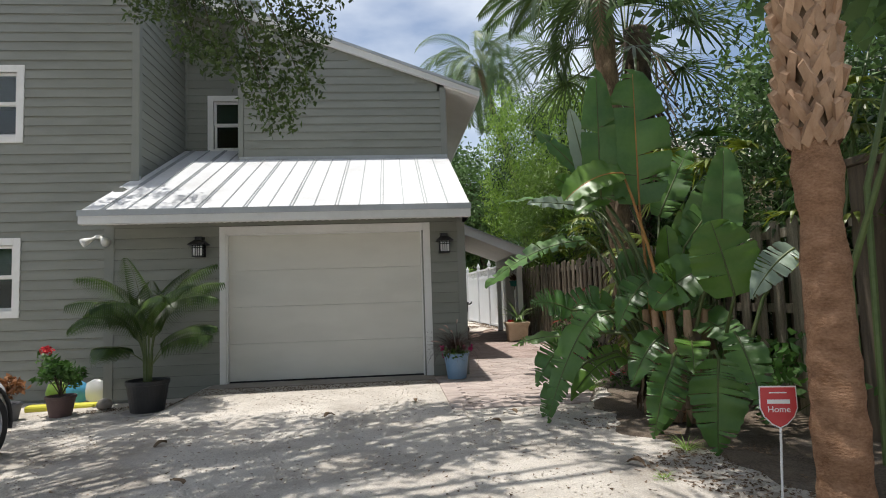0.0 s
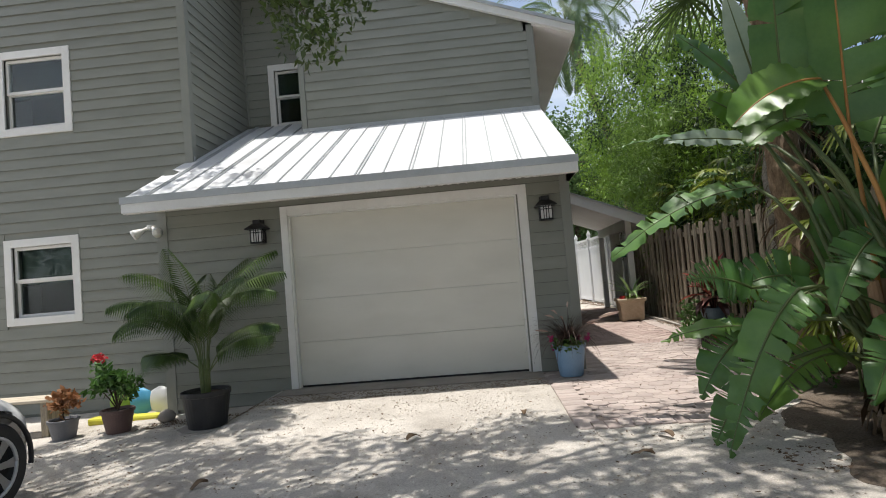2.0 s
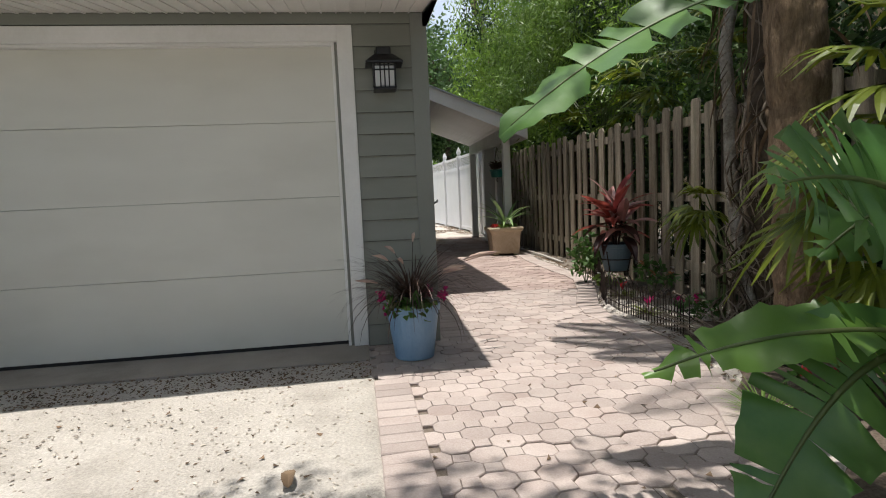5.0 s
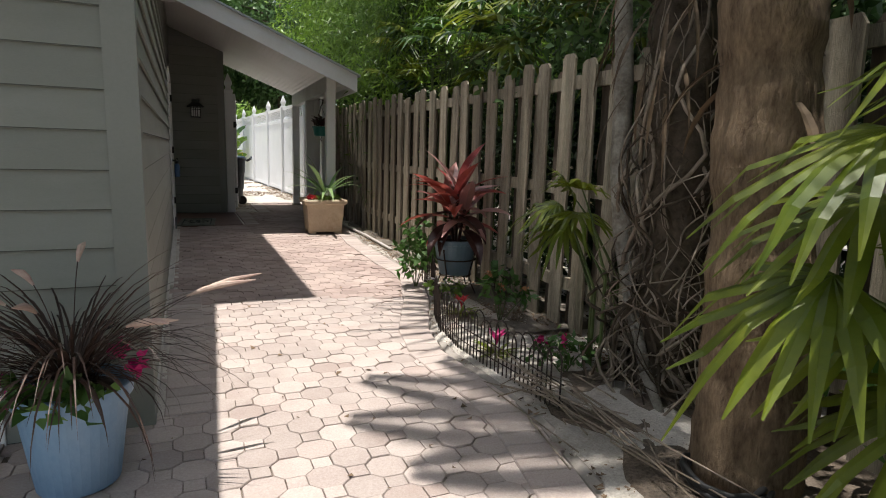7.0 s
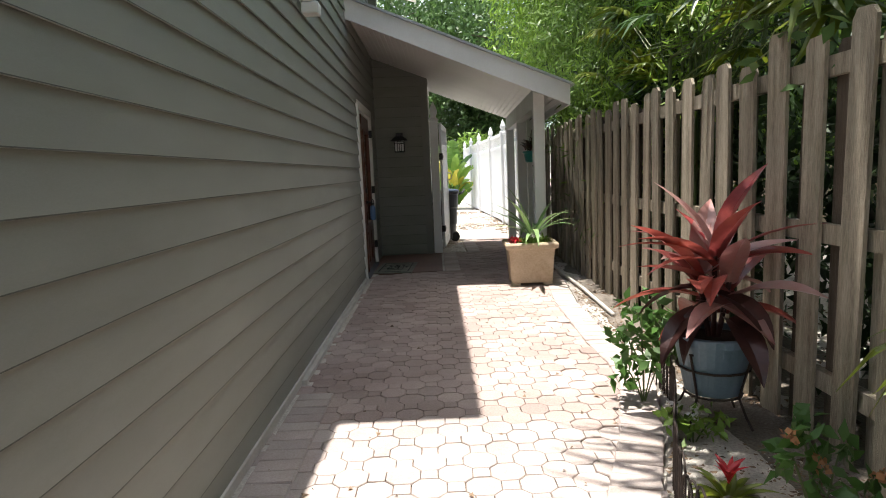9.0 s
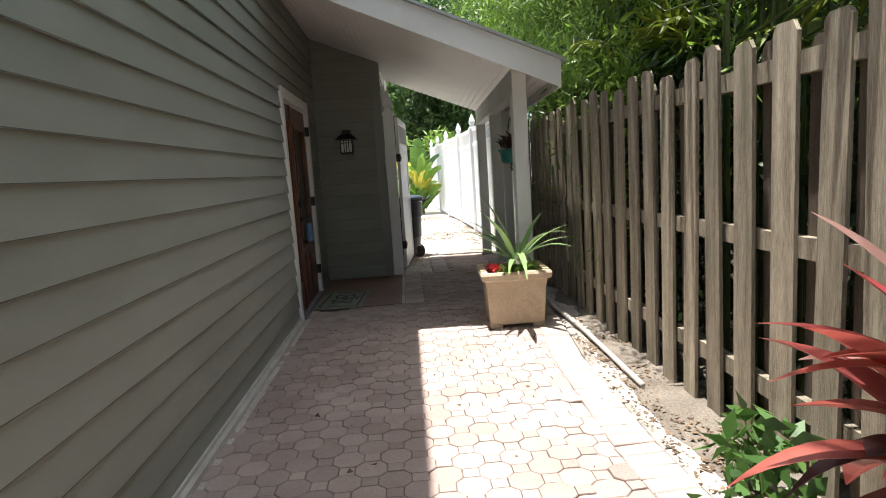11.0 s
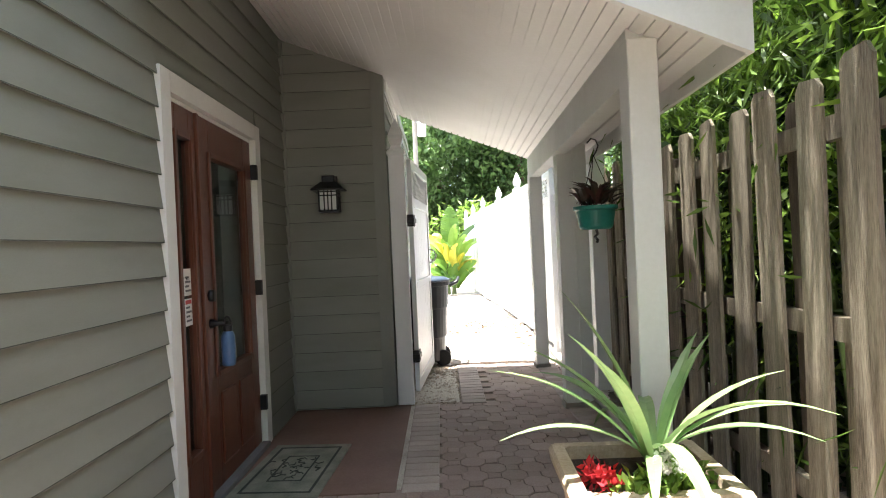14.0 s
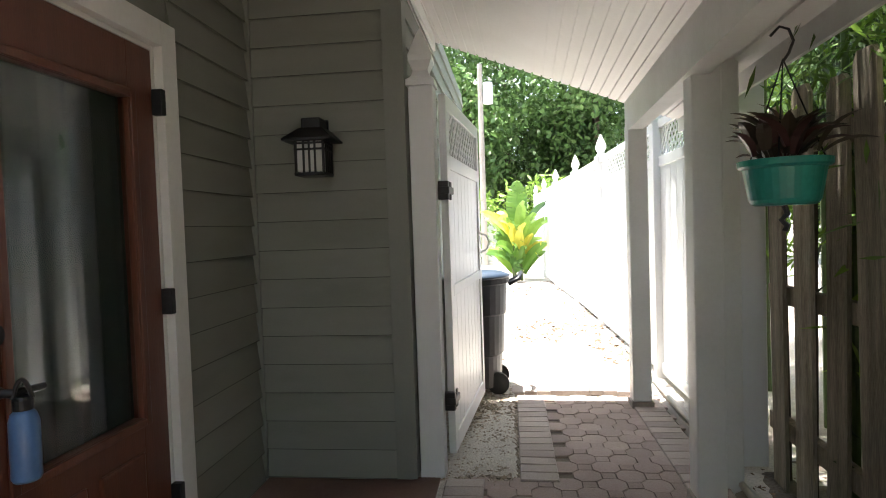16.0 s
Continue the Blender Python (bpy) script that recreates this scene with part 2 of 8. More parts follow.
M["culm"] = material("bamboo_cane", (0.06, 0.10, 0.03), (0.14, 0.19, 0.06), 0.4, scale=2, fine=30, bump=0.05)
M["canopy"] = leafy("oak_leaves", (0.035, 0.065, 0.014), (0.10, 0.15, 0.035), 0.45, 0.3)
M["tree"] = leafy("tree_leaves", (0.045, 0.10, 0.025), (0.14, 0.24, 0.07), 0.5, 0.3, scale=0.6)
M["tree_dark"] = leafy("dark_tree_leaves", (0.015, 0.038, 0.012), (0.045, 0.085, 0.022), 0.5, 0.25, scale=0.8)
M["frond"] = leafy("palm_frond", (0.04, 0.08, 0.022), (0.11, 0.17, 0.05), 0.4, 0.3)
M["far_frond"] = leafy("far_palm_frond", (0.07, 0.12, 0.05), (0.17, 0.25, 0.11), 0.45, 0.3)
M["areca"] = leafy("areca_frond", (0.02, 0.05, 0.01), (0.085, 0.14, 0.022), 0.42, 0.3)
M["agave"] = leafy("succulent_blade", (0.14, 0.26, 0.10), (0.30, 0.40, 0.17), 0.35, 0.15)
M["cordy"] = leafy("red_cordyline_leaf", (0.20, 0.028, 0.034), (0.46, 0.12, 0.085), 0.33, 0.3, island=0.4)
M["cordy_pale"] = leafy("pink_cordyline_leaf", (0.42, 0.16, 0.15), (0.50, 0.34, 0.30), 0.35, 0.3, island=0.3)
M["cordy_dark"] = leafy("dark_cordyline_leaf", (0.045, 0.02, 0.018), (0.12, 0.05, 0.042), 0.35, 0.25, island=0.3)
M["begonia"] = leafy("bronze_begonia_leaf", (0.035, 0.03, 0.022), (0.10, 0.075, 0.05), 0.32, 0.2, island=0.3)
M["grass_purple"] = leafy("purple_grass_blade", (0.03, 0.018, 0.015), (0.09, 0.05, 0.035), 0.5, 0.2)
M["plume"] = material("grass_plume", (0.36, 0.22, 0.19), (0.60, 0.47, 0.38), 0.9, scale=10, fine=60, bump=0.3)
M["green"] = leafy("herb_leaf", (0.035, 0.10, 0.02), (0.10, 0.20, 0.04), 0.45, 0.3)
M["lime"] = leafy("lime_leaf", (0.15, 0.27, 0.04), (0.27, 0.42, 0.08), 0.45, 0.3)
M["yellow_leaf"] = leafy("yellow_variegated_leaf", (0.42, 0.38, 0.04), (0.62, 0.55, 0.10), 0.45, 0.3)
M["magenta"] = leafy("magenta_petal", (0.45, 0.01, 0.13), (0.62, 0.03, 0.22), 0.5, 0.3)
M["redpetal"] = leafy("red_petal", (0.50, 0.02, 0.03), (0.68, 0.06, 0.07), 0.5, 0.3)
M["whitepetal"] = leafy("white_petal", (0.70, 0.70, 0.66), (0.8, 0.8, 0.76), 0.5, 0.3)
M["copper"] = leafy("copper_leaf", (0.22, 0.09, 0.035), (0.40, 0.20, 0.09), 0.5, 0.3)
M["bin"] = material("black_bin_plastic", (0.010, 0.011, 0.014), (0.022, 0.024, 0.03), 0.4, scale=4, fine=50, bump=0.05)
M["binlid"] = material("blue_black_lid", (0.02, 0.035, 0.06), (0.035, 0.055, 0.09), 0.4, scale=4, fine=50, bump=0.05)
M["pvc"] = material("dusty_white_pipe", (0.42, 0.39, 0.34), (0.58, 0.55, 0.5), 0.5, scale=5, fine=60, bump=0.1)
M["carpaint"] = material("white_car_paint", (0.70, 0.70, 0.70), (0.78, 0.78, 0.78), 0.18, scale=2, fine=20, bump=0.0, spec=0.7)
M["tyre"] = material("black_rubber", (0.012, 0.012, 0.012), (0.025, 0.025, 0.025), 0.8, scale=5, fine=80, bump=0.2)
M["alloy"] = material("silver_alloy", (0.42, 0.42, 0.42), (0.55, 0.55, 0.55), 0.35, metal=0.15, scale=5, fine=60, bump=0.02)
M["mat"] = material("green_grey_doormat", (0.12, 0.14, 0.11), (0.30, 0.30, 0.25), 0.95, scale=8, fine=90, bump=0.7)
M["matline"] = material("dark_mat_pattern", (0.03, 0.04, 0.035), (0.06, 0.07, 0.06), 0.95, scale=8, fine=90, bump=0.5)
M["signred"] = material("red_sign_paint", (0.50, 0.035, 0.04), (0.58, 0.06, 0.06), 0.4, scale=3, fine=40, bump=0.02)
M["signwhite"] = material("white_sign_paint", (0.74, 0.74, 0.72), (0.8, 0.8, 0.78), 0.4, scale=3, fine=40, bump=0.02)
M["bluebottle"] = material("blue_bottle_enamel", (0.06, 0.13, 0.27), (0.10, 0.19, 0.36), 0.35, scale=4, fine=60, bump=0.04)
M["benchwood"] = material("pale_bench_wood", (0.42, 0.36, 0.27), (0.60, 0.53, 0.42), 0.8, scale=3, fine=30, bump=0.3, stretch=(1, 6, 6))
M["toyyellow"] = material("yellow_plastic", (0.55, 0.52, 0.04), (0.66, 0.62, 0.08), 0.5, scale=3, fine=40, bump=0.02)
M["toyblue"] = material("blue_plastic", (0.05, 0.28, 0.48), (0.10, 0.38, 0.58), 0.5, scale=3, fine=40, bump=0.02)
# Darkness of the unlit rooms as a colour, for sheets behind the glass.
M["roomdark"] = material("room_darkness", (0.012, 0.018, 0.016), (0.04, 0.05, 0.045), 0.9, scale=1, fine=20, bump=0.1, stretch=(5, 5, 0.3))
M["curtain"] = material("dark_green_curtain", (0.012, 0.03, 0.024), (0.03, 0.06, 0.048), 0.9, scale=3, fine=60, bump=0.1)
M["hose"] = material("black_hose", (0.01, 0.01, 0.01), (0.025, 0.025, 0.025), 0.5, scale=4, fine=40, bump=0.1)
M["stucco"] = material("tan_house_wall", (0.38, 0.31, 0.22), (0.48, 0.40, 0.30), 0.85, scale=2, fine=60, bump=0.2)

glass = bpy.data.materials.new("window_glass")
glass.use_nodes = True
gn, gl = glass.node_tree.nodes, glass.node_tree.links
gb = gn["Principled BSDF"]
gb.inputs["Base Color"].default_value = (0.86, 0.92, 0.90, 1)
gb.inputs["Roughness"].default_value = 0.02
gb.inputs["Transmission Weight"].default_value = 1.0
gb.inputs["IOR"].default_value = 1.45
gno = gn.new("ShaderNodeTexNoise")
gno.inputs["Scale"].default_value = 1.6
gbu = gn.new("ShaderNodeBump")
gbu.inputs["Strength"].default_value, gbu.inputs["Distance"].default_value = 0.012, 0.01
gl.new(gno.outputs["Fac"], gbu.inputs["Height"])
gl.new(gbu.outputs["Normal"], gb.inputs["Normal"])
M["glass"] = glass


# ---- mesh helpers ----
rng = np.random.default_rng(7)


def mesh_data(name, verts, faces, mat, smooth=False):
    me = bpy.data.meshes.new(name)
    me.from_pydata([tuple(v) for v in verts], [], faces)
    me.materials.append(mat)
    if smooth:
        me.polygons.foreach_set("use_smooth", [True] * len(me.polygons))
    me.update()
    return me


def thing(name, label="", category="", group="", kind="", at=(0, 0, 0), turn=0.0):
    ob = new(name)
    ob.empty_display_size = 0.1
    ob.matrix_basis = pose(*at, 0, 0, turn)
    return tagged(ob, label, category, group, kind)


def part(name, bm, mat, parent=None, label="", smooth=False, kind=""):
    """Links a bmesh, a mesh or (verts, faces) as one object under its thing or part."""
    if isinstance(bm, bmesh.types.BMesh):
        me = bpy.data.meshes.new(name)
        bmesh.ops.recalc_face_normals(bm, faces=bm.faces[:])
        bm.to_mesh(me)
        bm.free()
        me.materials.append(mat)
        if smooth:
            me.polygons.foreach_set("use_smooth", [True] * len(me.polygons))
    elif isinstance(bm, tuple):
        me = mesh_data(name, bm[0], bm[1], mat, smooth)
    else:
        me = bm
    ob = new(name, me)
    ob.parent = parent
    return tagged(ob, label=label, kind=kind)


def structure(name, bm, mat, label="", smooth=False):
    return part(name, bm, mat, None, label, smooth, "structure")


def box(bm, x0, x1, y0, y1, z0, z1, bevel=0.0):
    vs = [bm.verts.new(p) for p in itertools.product((x0, x1), (y0, y1), (z0, z1))]
    fs = [bm.faces.new([vs[i] for i in f]) for f in ((0, 1, 3, 2), (4, 6, 7, 5), (0, 4, 5, 1), (2, 3, 7, 6), (0, 2, 6, 4), (1, 5, 7, 3))]
    if bevel:
        bmesh.ops.bevel(bm, geom=list({e for f in fs for e in f.edges}), offset=bevel, segments=2, profile=0.5, affect="EDGES")
    return bm


def boxes(*specs, bevel=0.0):
    bm = bmesh.new()
    for s in specs:
        box(bm, *s, bevel=bevel)
    return bm


def prism(bm, poly, axis, a, b):
    """A polygon in two coordinates drawn out along the third, from a to b."""
    def place(p, d):
        q = list(p)
        q.insert(axis, d)
        return q
    lo, hi = [bm.verts.new(place(p, a)) for p in poly], [bm.verts.new(place(p, b)) for p in poly]
    bm.faces.new(lo)
    bm.faces.new(hi[::-1])
    for i in range(len(poly)):
        j = (i + 1) % len(poly)
        bm.faces.new((lo[i], hi[i], hi[j], lo[j]))
    return bm


def lathe(profile, n=24, centre=(0, 0), square=0.0):
    """Turned body from (radius, height) rows."""
    v, f = [], []
    for r, z in profile:
        for k in range(n):
            a = 2 * math.pi * k / n
            v.append((centre[0] + r * math.cos(a), centre[1] + r * math.sin(a), z))
    for i in range(len(profile) - 1):
        for k in range(n):
            j = (k + 1) % n
            f.append((i * n + k, i * n + j, (i + 1) * n + j, (i + 1) * n + k))
    f.append(tuple(range(n))[::-1])
    f.append(tuple(range((len(profile) - 1) * n, len(profile) * n)))
    return v, f


def tube(V, F, pts, radii, n=8):
    """Adds a round tube through points to lists."""
    pts = [Vector(p) for p in pts]
    if not hasattr(radii, "__len__"):
        radii = [radii] * len(pts)
    base = len(V)
    side = None
    for i, p in enumerate(pts):
        d = (pts[min(i + 1, len(pts) - 1)] - pts[max(i - 1, 0)]).normalized()
        if side is None:
            side = d.orthogonal().normalized()
        side = (side - d * side.dot(d)).normalized()
        up = d.cross(side)
        for k in range(n):
            a = 2 * math.pi * k / n
            V.append(tuple(p + (side * math.cos(a) + up * math.sin(a)) * radii[i]))
    for i in range(len(pts) - 1):
        for k in range(n):
            j = (k + 1) % n
            F.append((base + i * n + k, base + i * n + j, base + (i + 1) * n + j, base + (i + 1) * n + k))
    F.append(tuple(base + k for k in range(n))[::-1])
    F.append(tuple(base + (len(pts) - 1) * n + k for k in range(n)))


def curve_points(a, b, sag, n=8, side=(0, 0, 0)):
    a, b = Vector(a), Vector(b)
    out = []
    for i in range(n + 1):
        t = i / n
        s = 4 * t * (1 - t)
        out.append(a.lerp(b, t) + Vector((0, 0, -sag * s)) + Vector(side) * s)
    return out


def strap(V, F, base, azimuth, rise, length, width, droop, segs=7, fold=0.25, twist=0.0, taper=0.15):
    """A long leaf: starts at base, rises at an angle (radians) and droops along its length; a shallow V across."""
    p = Vector(base)
    el = rise
    h = Vector((math.cos(azimuth), math.sin(azimuth), 0))
    sidev = Vector((-math.sin(azimuth), math.cos(azimuth), 0))
    b0 = len(V)
    step = length / segs
    for i in range(segs + 1):
        t = i / segs
        w = width * 0.5 * max(math.sin(math.pi * min(1, taper + (1 - taper) * t)) if t > 0.35 else 0.55 + t * 1.3, 0.02)
        if i == segs:
            w = width * 0.02
        d = h * math.cos(el) + Vector((0, 0, math.sin(el)))
        up = Vector((0, 0, math.cos(el))) - h * math.sin(el)
        s = sidev * math.cos(twist * t) + up * math.sin(twist * t)
        V.extend((tuple(p - s * w + up * w * fold), tuple(p), tuple(p + s * w + up * w * fold)))
        p = p + d * step
        el -= droop / segs
    for i in range(segs):
        a = b0 + i * 3
        F.append((a, a + 1, a + 4, a + 3))
        F.append((a + 1, a + 2, a + 5, a + 4))


def scatter_leaves(centres, length, width, count_each, radius, rnd, down=0.3, flat=0.0):
    """Small pointed leaves strewn round centres; returns (verts, faces) arrays."""
    c = np.repeat(np.asarray(centres, float), count_each, axis=0)
    n = len(c)
    off = rnd.normal(size=(n, 3))
    off /= np.linalg.norm(off, axis=1)[:, None]
    off *= (rnd.random(n) ** 0.45)[:, None] * np.asarray(radius)
    p = c + off
    d = rnd.normal(size=(n, 3))
    d[:, 2] -= down
    d[:, 2] *= 1 - flat
    d /= np.linalg.norm(d, axis=1)[:, None]
    s = np.cross(d, rnd.normal(size=(n, 3)) * np.array([1, 1, 1 - flat * 0.8]))
    if flat:
        s = np.cross(d, np.array([0, 0, 1.0]) + rnd.normal(size=(n, 3)) * (1 - flat))
    s /= np.linalg.norm(s, axis=1)[:, None] + 1e-9
    ln = length * (0.7 + 0.6 * rnd.random(n))[:, None]
    wd = width * (0.7 + 0.6 * rnd.random(n))[:, None]
    up = np.cross(s, d) * wd * 0.25
    v = np.empty((n, 4, 3))
    v[:, 0] = p
    v[:, 1] = p + d * ln * 0.45 + s * wd * 0.5 + up
    v[:, 2] = p + d * ln
    v[:, 3] = p + d * ln * 0.45 - s * wd * 0.5 + up
    return v.reshape(-1, 3)


def leaf_mesh(name, v, mat):
    n = len(v) // 4
    me = bpy.data.meshes.new(name)
    me.vertices.add(len(v))
    me.vertices.foreach_set("co", np.asarray(v, float).ravel())
    me.loops.add(n * 4)
    me.loops.foreach_set("vertex_index", np.arange(n * 4))
    me.polygons.add(n)
    me.polygons.foreach_set("loop_start", np.arange(n) * 4)
    me.update(calc_edges=True)
    me.materials.append(mat)
    return me


def indexed(bm):
    bm.verts.index_update()
    return bm


# ---- ground ----
def ground_height(x, y):
    """Level at the paving, falling gently away to the left over the drive."""
    z = np.where(x < -0.45, 0.042 * (np.maximum(x, -6.5) + 0.45), 0.0)
    z = np.where(y > 0.5, np.maximum(z, -0.25), z)
    level = np.clip((y + 2.2) / 1.75, 0, 1) * np.clip((x + 3.98) / 0.3, 0, 1) * (y < 0.2)
    return z * (1 - level)


gx = np.unique(np.concatenate([np.linspace(-120, -12, 12), np.linspace(-12, -7, 12), np.linspace(-7, 4, 150), np.linspace(4, 12, 16), np.linspace(12, 120, 12)]))
gy = np.unique(np.concatenate([np.linspace(-90, -14, 10), np.linspace(-14, -9, 14), np.linspace(-9, 3, 170), np.linspace(3, 14, 60), np.linspace(14, 40, 26), np.linspace(40, 160, 12)]))
GX, GY = np.meshgrid(gx, gy)
GZ = ground_height(GX, GY)
lump = np.array([noise.fractal(Vector((x * 1.3, y * 1.3, 0)), 1.0, 2.0, 4) for x, y in zip(GX.ravel(), GY.ravel())]).reshape(GX.shape)
near = (np.abs(GX) < 9) & (GY > -11) & (GY < 16)
GZ = GZ + np.where(near, lump * 0.012, 0)
PAVE_OUT = [(0.62, -2.85), (0.98, -2.55), (1.28, -1.85), (1.43, -1.2), (1.55, -0.6), (1.58, -0.3), (1.54, 0.42), (1.62, 0.85), (1.92, 1.6), (2.14, 2.3), (2.18, 2.7), (2.16, 3.2), (2.2, 4.5), (2.32, 5.6), (2.38, 7.5), (2.40, 10.1)]


def pave_right(y):
    return np.interp(y, [p[1] for p in PAVE_OUT], [p[0] for p in PAVE_OUT])


def pave_left(y):
    return np.interp(y, [-2.75, -0.93, -0.88, -0.8, 0.0, 0.02, 6.55, 6.6, 8.3, 8.35, 10.1], [-0.49, -0.49, -0.49, -0.47, -0.47, 0.1, 0.1, 0.98, 0.98, 1.37, 1.37])


inside = (GY > -2.56) & (GY < 10.2) & (GX > pave_left(GY) + 0.03) & (GX < pave_right(GY) + 0.03)
GZ = np.where(inside, -0.052, GZ)
bed = (~inside) & (GX > 1.2) & (GX < 2.6) & (GY > -1.2) & (GY < 5)
GZ = np.where(bed, np.minimum(GZ, 0.02) + 0.01 - 0.02 * (GX > 2.3), GZ)
ny, nx = GX.shape
gv = np.stack([GX.ravel(), GY.ravel(), GZ.ravel()], 1)
gf = [(j * nx + i, j * nx + i + 1, (j + 1) * nx + i + 1, (j + 1) * nx + i) for j in range(ny - 1) for i in range(nx - 1)]
ground = structure("ground", (gv, gf), M["sand"], "pale sandy gravel drive and garden ground", smooth=True)
# Dark soil; part of the plants' shade is also put into its colour.
bx, by = np.meshgrid(np.linspace(0, 1, 26), np.linspace(-7.4, 0.1, 96))
left_edge = np.interp(by, [-7.4, -6.2, -5.0, -3.8, -2.9, -2.0, -1.2, 0.6], [1.5, 1.25, 1.15, 0.75, 0.92, 1.32, 1.55, 1.9]) + 0.07 * np.sin(by * 5.1) + 0.04 * np.sin(by * 13.0)
bx = left_edge + (2.75 - left_edge) * bx
bz = ground_height(bx, by) + 0.014 + np.array([noise.fractal(Vector((x * 3.1, y * 3.1, 4.0)), 1.0, 2.0, 4) for x, y in zip(bx.ravel(), by.ravel())]).reshape(bx.shape) * 0.014
bz[:, 0] -= 0.03
bz[-6:] -= np.linspace(0.0, 0.03, 6)[:, None]
bv = np.stack([bx.ravel(), by.ravel(), bz.ravel()], 1)
structure("garden_soil", (bv, [(j * 26 + i, j * 26 + i + 1, (j + 1) * 26 + i + 1, (j + 1) * 26 + i) for j in range(95) for i in range(25)]), M["bed"], "dark sandy soil with leaf mould under the plants", smooth=True)
sy = np.linspace(0.55, 8.6, 100)
sx = [np.array([float(pave_right(q)) + 0.09 for q in sy]) + k * 0.16 for k in range(8)]
sz = [0.008 + 0.01 * np.sin(sy * 7 + k) * (k > 0) + 0.006 * np.cos(sy * 17 + 2 * k) - (0.02 if k == 0 else 0) for k in range(8)]
sv = [(float(sx[k][j]), float(sy[j]), float(sz[k][j])) for j in range(100) for k in range(8)]
structure("fence_strip", (sv, [(j * 8 + i, j * 8 + i + 1, (j + 1) * 8 + i + 1, (j + 1) * 8 + i) for j in range(99) for i in range(7)]), M["strip"], "grey-brown gritty soil between the paving and the fence", smooth=True)
structure("apron", boxes((-3.62, -0.5, -0.42, 0.06, -0.35, 0.012)), M["concrete"], "old grey concrete apron under the garage door")
structure("porch_slab", boxes((0.03, 0.955, 6.6, 8.33, -0.06, 0.006)), M["slab"], "smooth red-brown stained slab before the entrance door")

# ---- house walls ----
GAR_L, WING_Y, WING_X, UP_Y, BACK_Y = -5.1, 0.8, -5.02, 2.12, 2.95
ROOF_Z, ROOF_S, EAVE_Y = 2.42, 0.468, -0.72
U_S, U_Z0 = 0.365, 5.22


def roof_z(y):
    return ROOF_Z + ROOF_S * (y - EAVE_Y)


def upper_z(x):
    return U_Z0 - U_S * x


def wall(name, specs, label):
    return structure(name, boxes(*specs), M["siding"], label)


wall_front = wall("wall_south", [(GAR_L, -3.45, 0, 0.16, -0.4, 2.55), (-0.62, 0, 0, 0.16, -0.1, 2.55), (-3.45, -0.62, 0, 0.16, 2.15, 2.55), (GAR_L, GAR_L + 0.14, 0.16, WING_Y, -0.3, 2.9)], "grey-green lap-sided garage wall")
bm = bmesh.new()
prism(bm, [(0.0, -0.1), (6.22, -0.1), (6.22, 2.1), (7.47, 2.1), (7.47, -0.1), (8.3, -0.1), (8.3, 5.2), (UP_Y, 5.2), (UP_Y, roof_z(UP_Y)), (0.0, roof_z(0.0) - 0.03)], 0, -0.16, -0.001)
wall_east = structure("wall_east", bm, M["siding"], "grey-green lap-sided side wall with the entrance door")
bm = bmesh.new()
prism(bm, [(0.0, -0.1), (0.815, -0.1), (0.815, 2.76), (0.0, 3.09)], 1, 8.3, 12.5)
wall_bump = structure("wall_porch_end", bm, M["siding"], "grey-green lap-sided projecting wall beside the door")
bm = bmesh.new()
prism(bm, [(-3.78, 3.3), (0.0, 3.3), (0.0, upper_z(0.0) - 0.1), (-3.78, upper_z(-3.78) - 0.1)], 1, UP_Y, UP_Y + 0.18)
box(bm, -3.78, -3.6, UP_Y + 0.18, BACK_Y, 3.5, 6.3)
wall_upper = structure("wall_upper", bm, M["siding"], "grey-green lap-sided upper gable wall")
wall_back = wall("wall_upper_back", [(WING_X, -4.48, BACK_Y, BACK_Y + 0.15, 3.5, 7.2), (-3.93, -3.6, BACK_Y, BACK_Y + 0.15, 3.5, 7.2), (-4.48, -3.93, BACK_Y, BACK_Y + 0.15, 5.12, 7.2), (-4.48, -3.93, BACK_Y, BACK_Y + 0.15, 3.5, 4.16)], "grey-green lap-sided recessed upper wall")
WX0, WX1 = -7.74, -6.84
wall_wing = wall("wall_wing", [(WX1, WING_X, WING_Y, WING_Y + 0.15, -0.4, 8.5), (-14, WX0, WING_Y, WING_Y + 0.15, -0.4, 8.5), (WX0, WX1, WING_Y, WING_Y + 0.15, -0.4, 1.15),
                               (WX0, WX1, WING_Y, WING_Y + 0.15, 2.15, 3.86), (WX0, WX1, WING_Y, WING_Y + 0.15, 4.88, 8.5), (WING_X - 0.15, WING_X, WING_Y + 0.15, BACK_Y, 2.5, 8.5)], "grey-green lap-sided two-storey wing")
structure("wall_house_rest", boxes((-14, -5.2, 12, 12.15, -0.3, 8.5), (-14, -13.85, 0.95, 12, -0.3, 8.5), (-5.2, -0.2, 12.2, 12.35, -0.3, 5.2), (-13.8, -0.25, 1.2, 12, -0.3, -0.1)), M["siding"], "plain rear walls of the house")

# garage roof, seams, fascia, soffit
bm = bmesh.new()
prism(bm, [(EAVE_Y, ROOF_Z), (BACK_Y, roof_z(BACK_Y)), (BACK_Y, roof_z(BACK_Y) - 0.05), (EAVE_Y, ROOF_Z - 0.045)], 0, WING_X, -3.78)
prism(bm, [(EAVE_Y, ROOF_Z), (UP_Y, roof_z(UP_Y)), (UP_Y, roof_z(UP_Y) - 0.05), (EAVE_Y, ROOF_Z - 0.045)], 0, -3.78, 0.03)
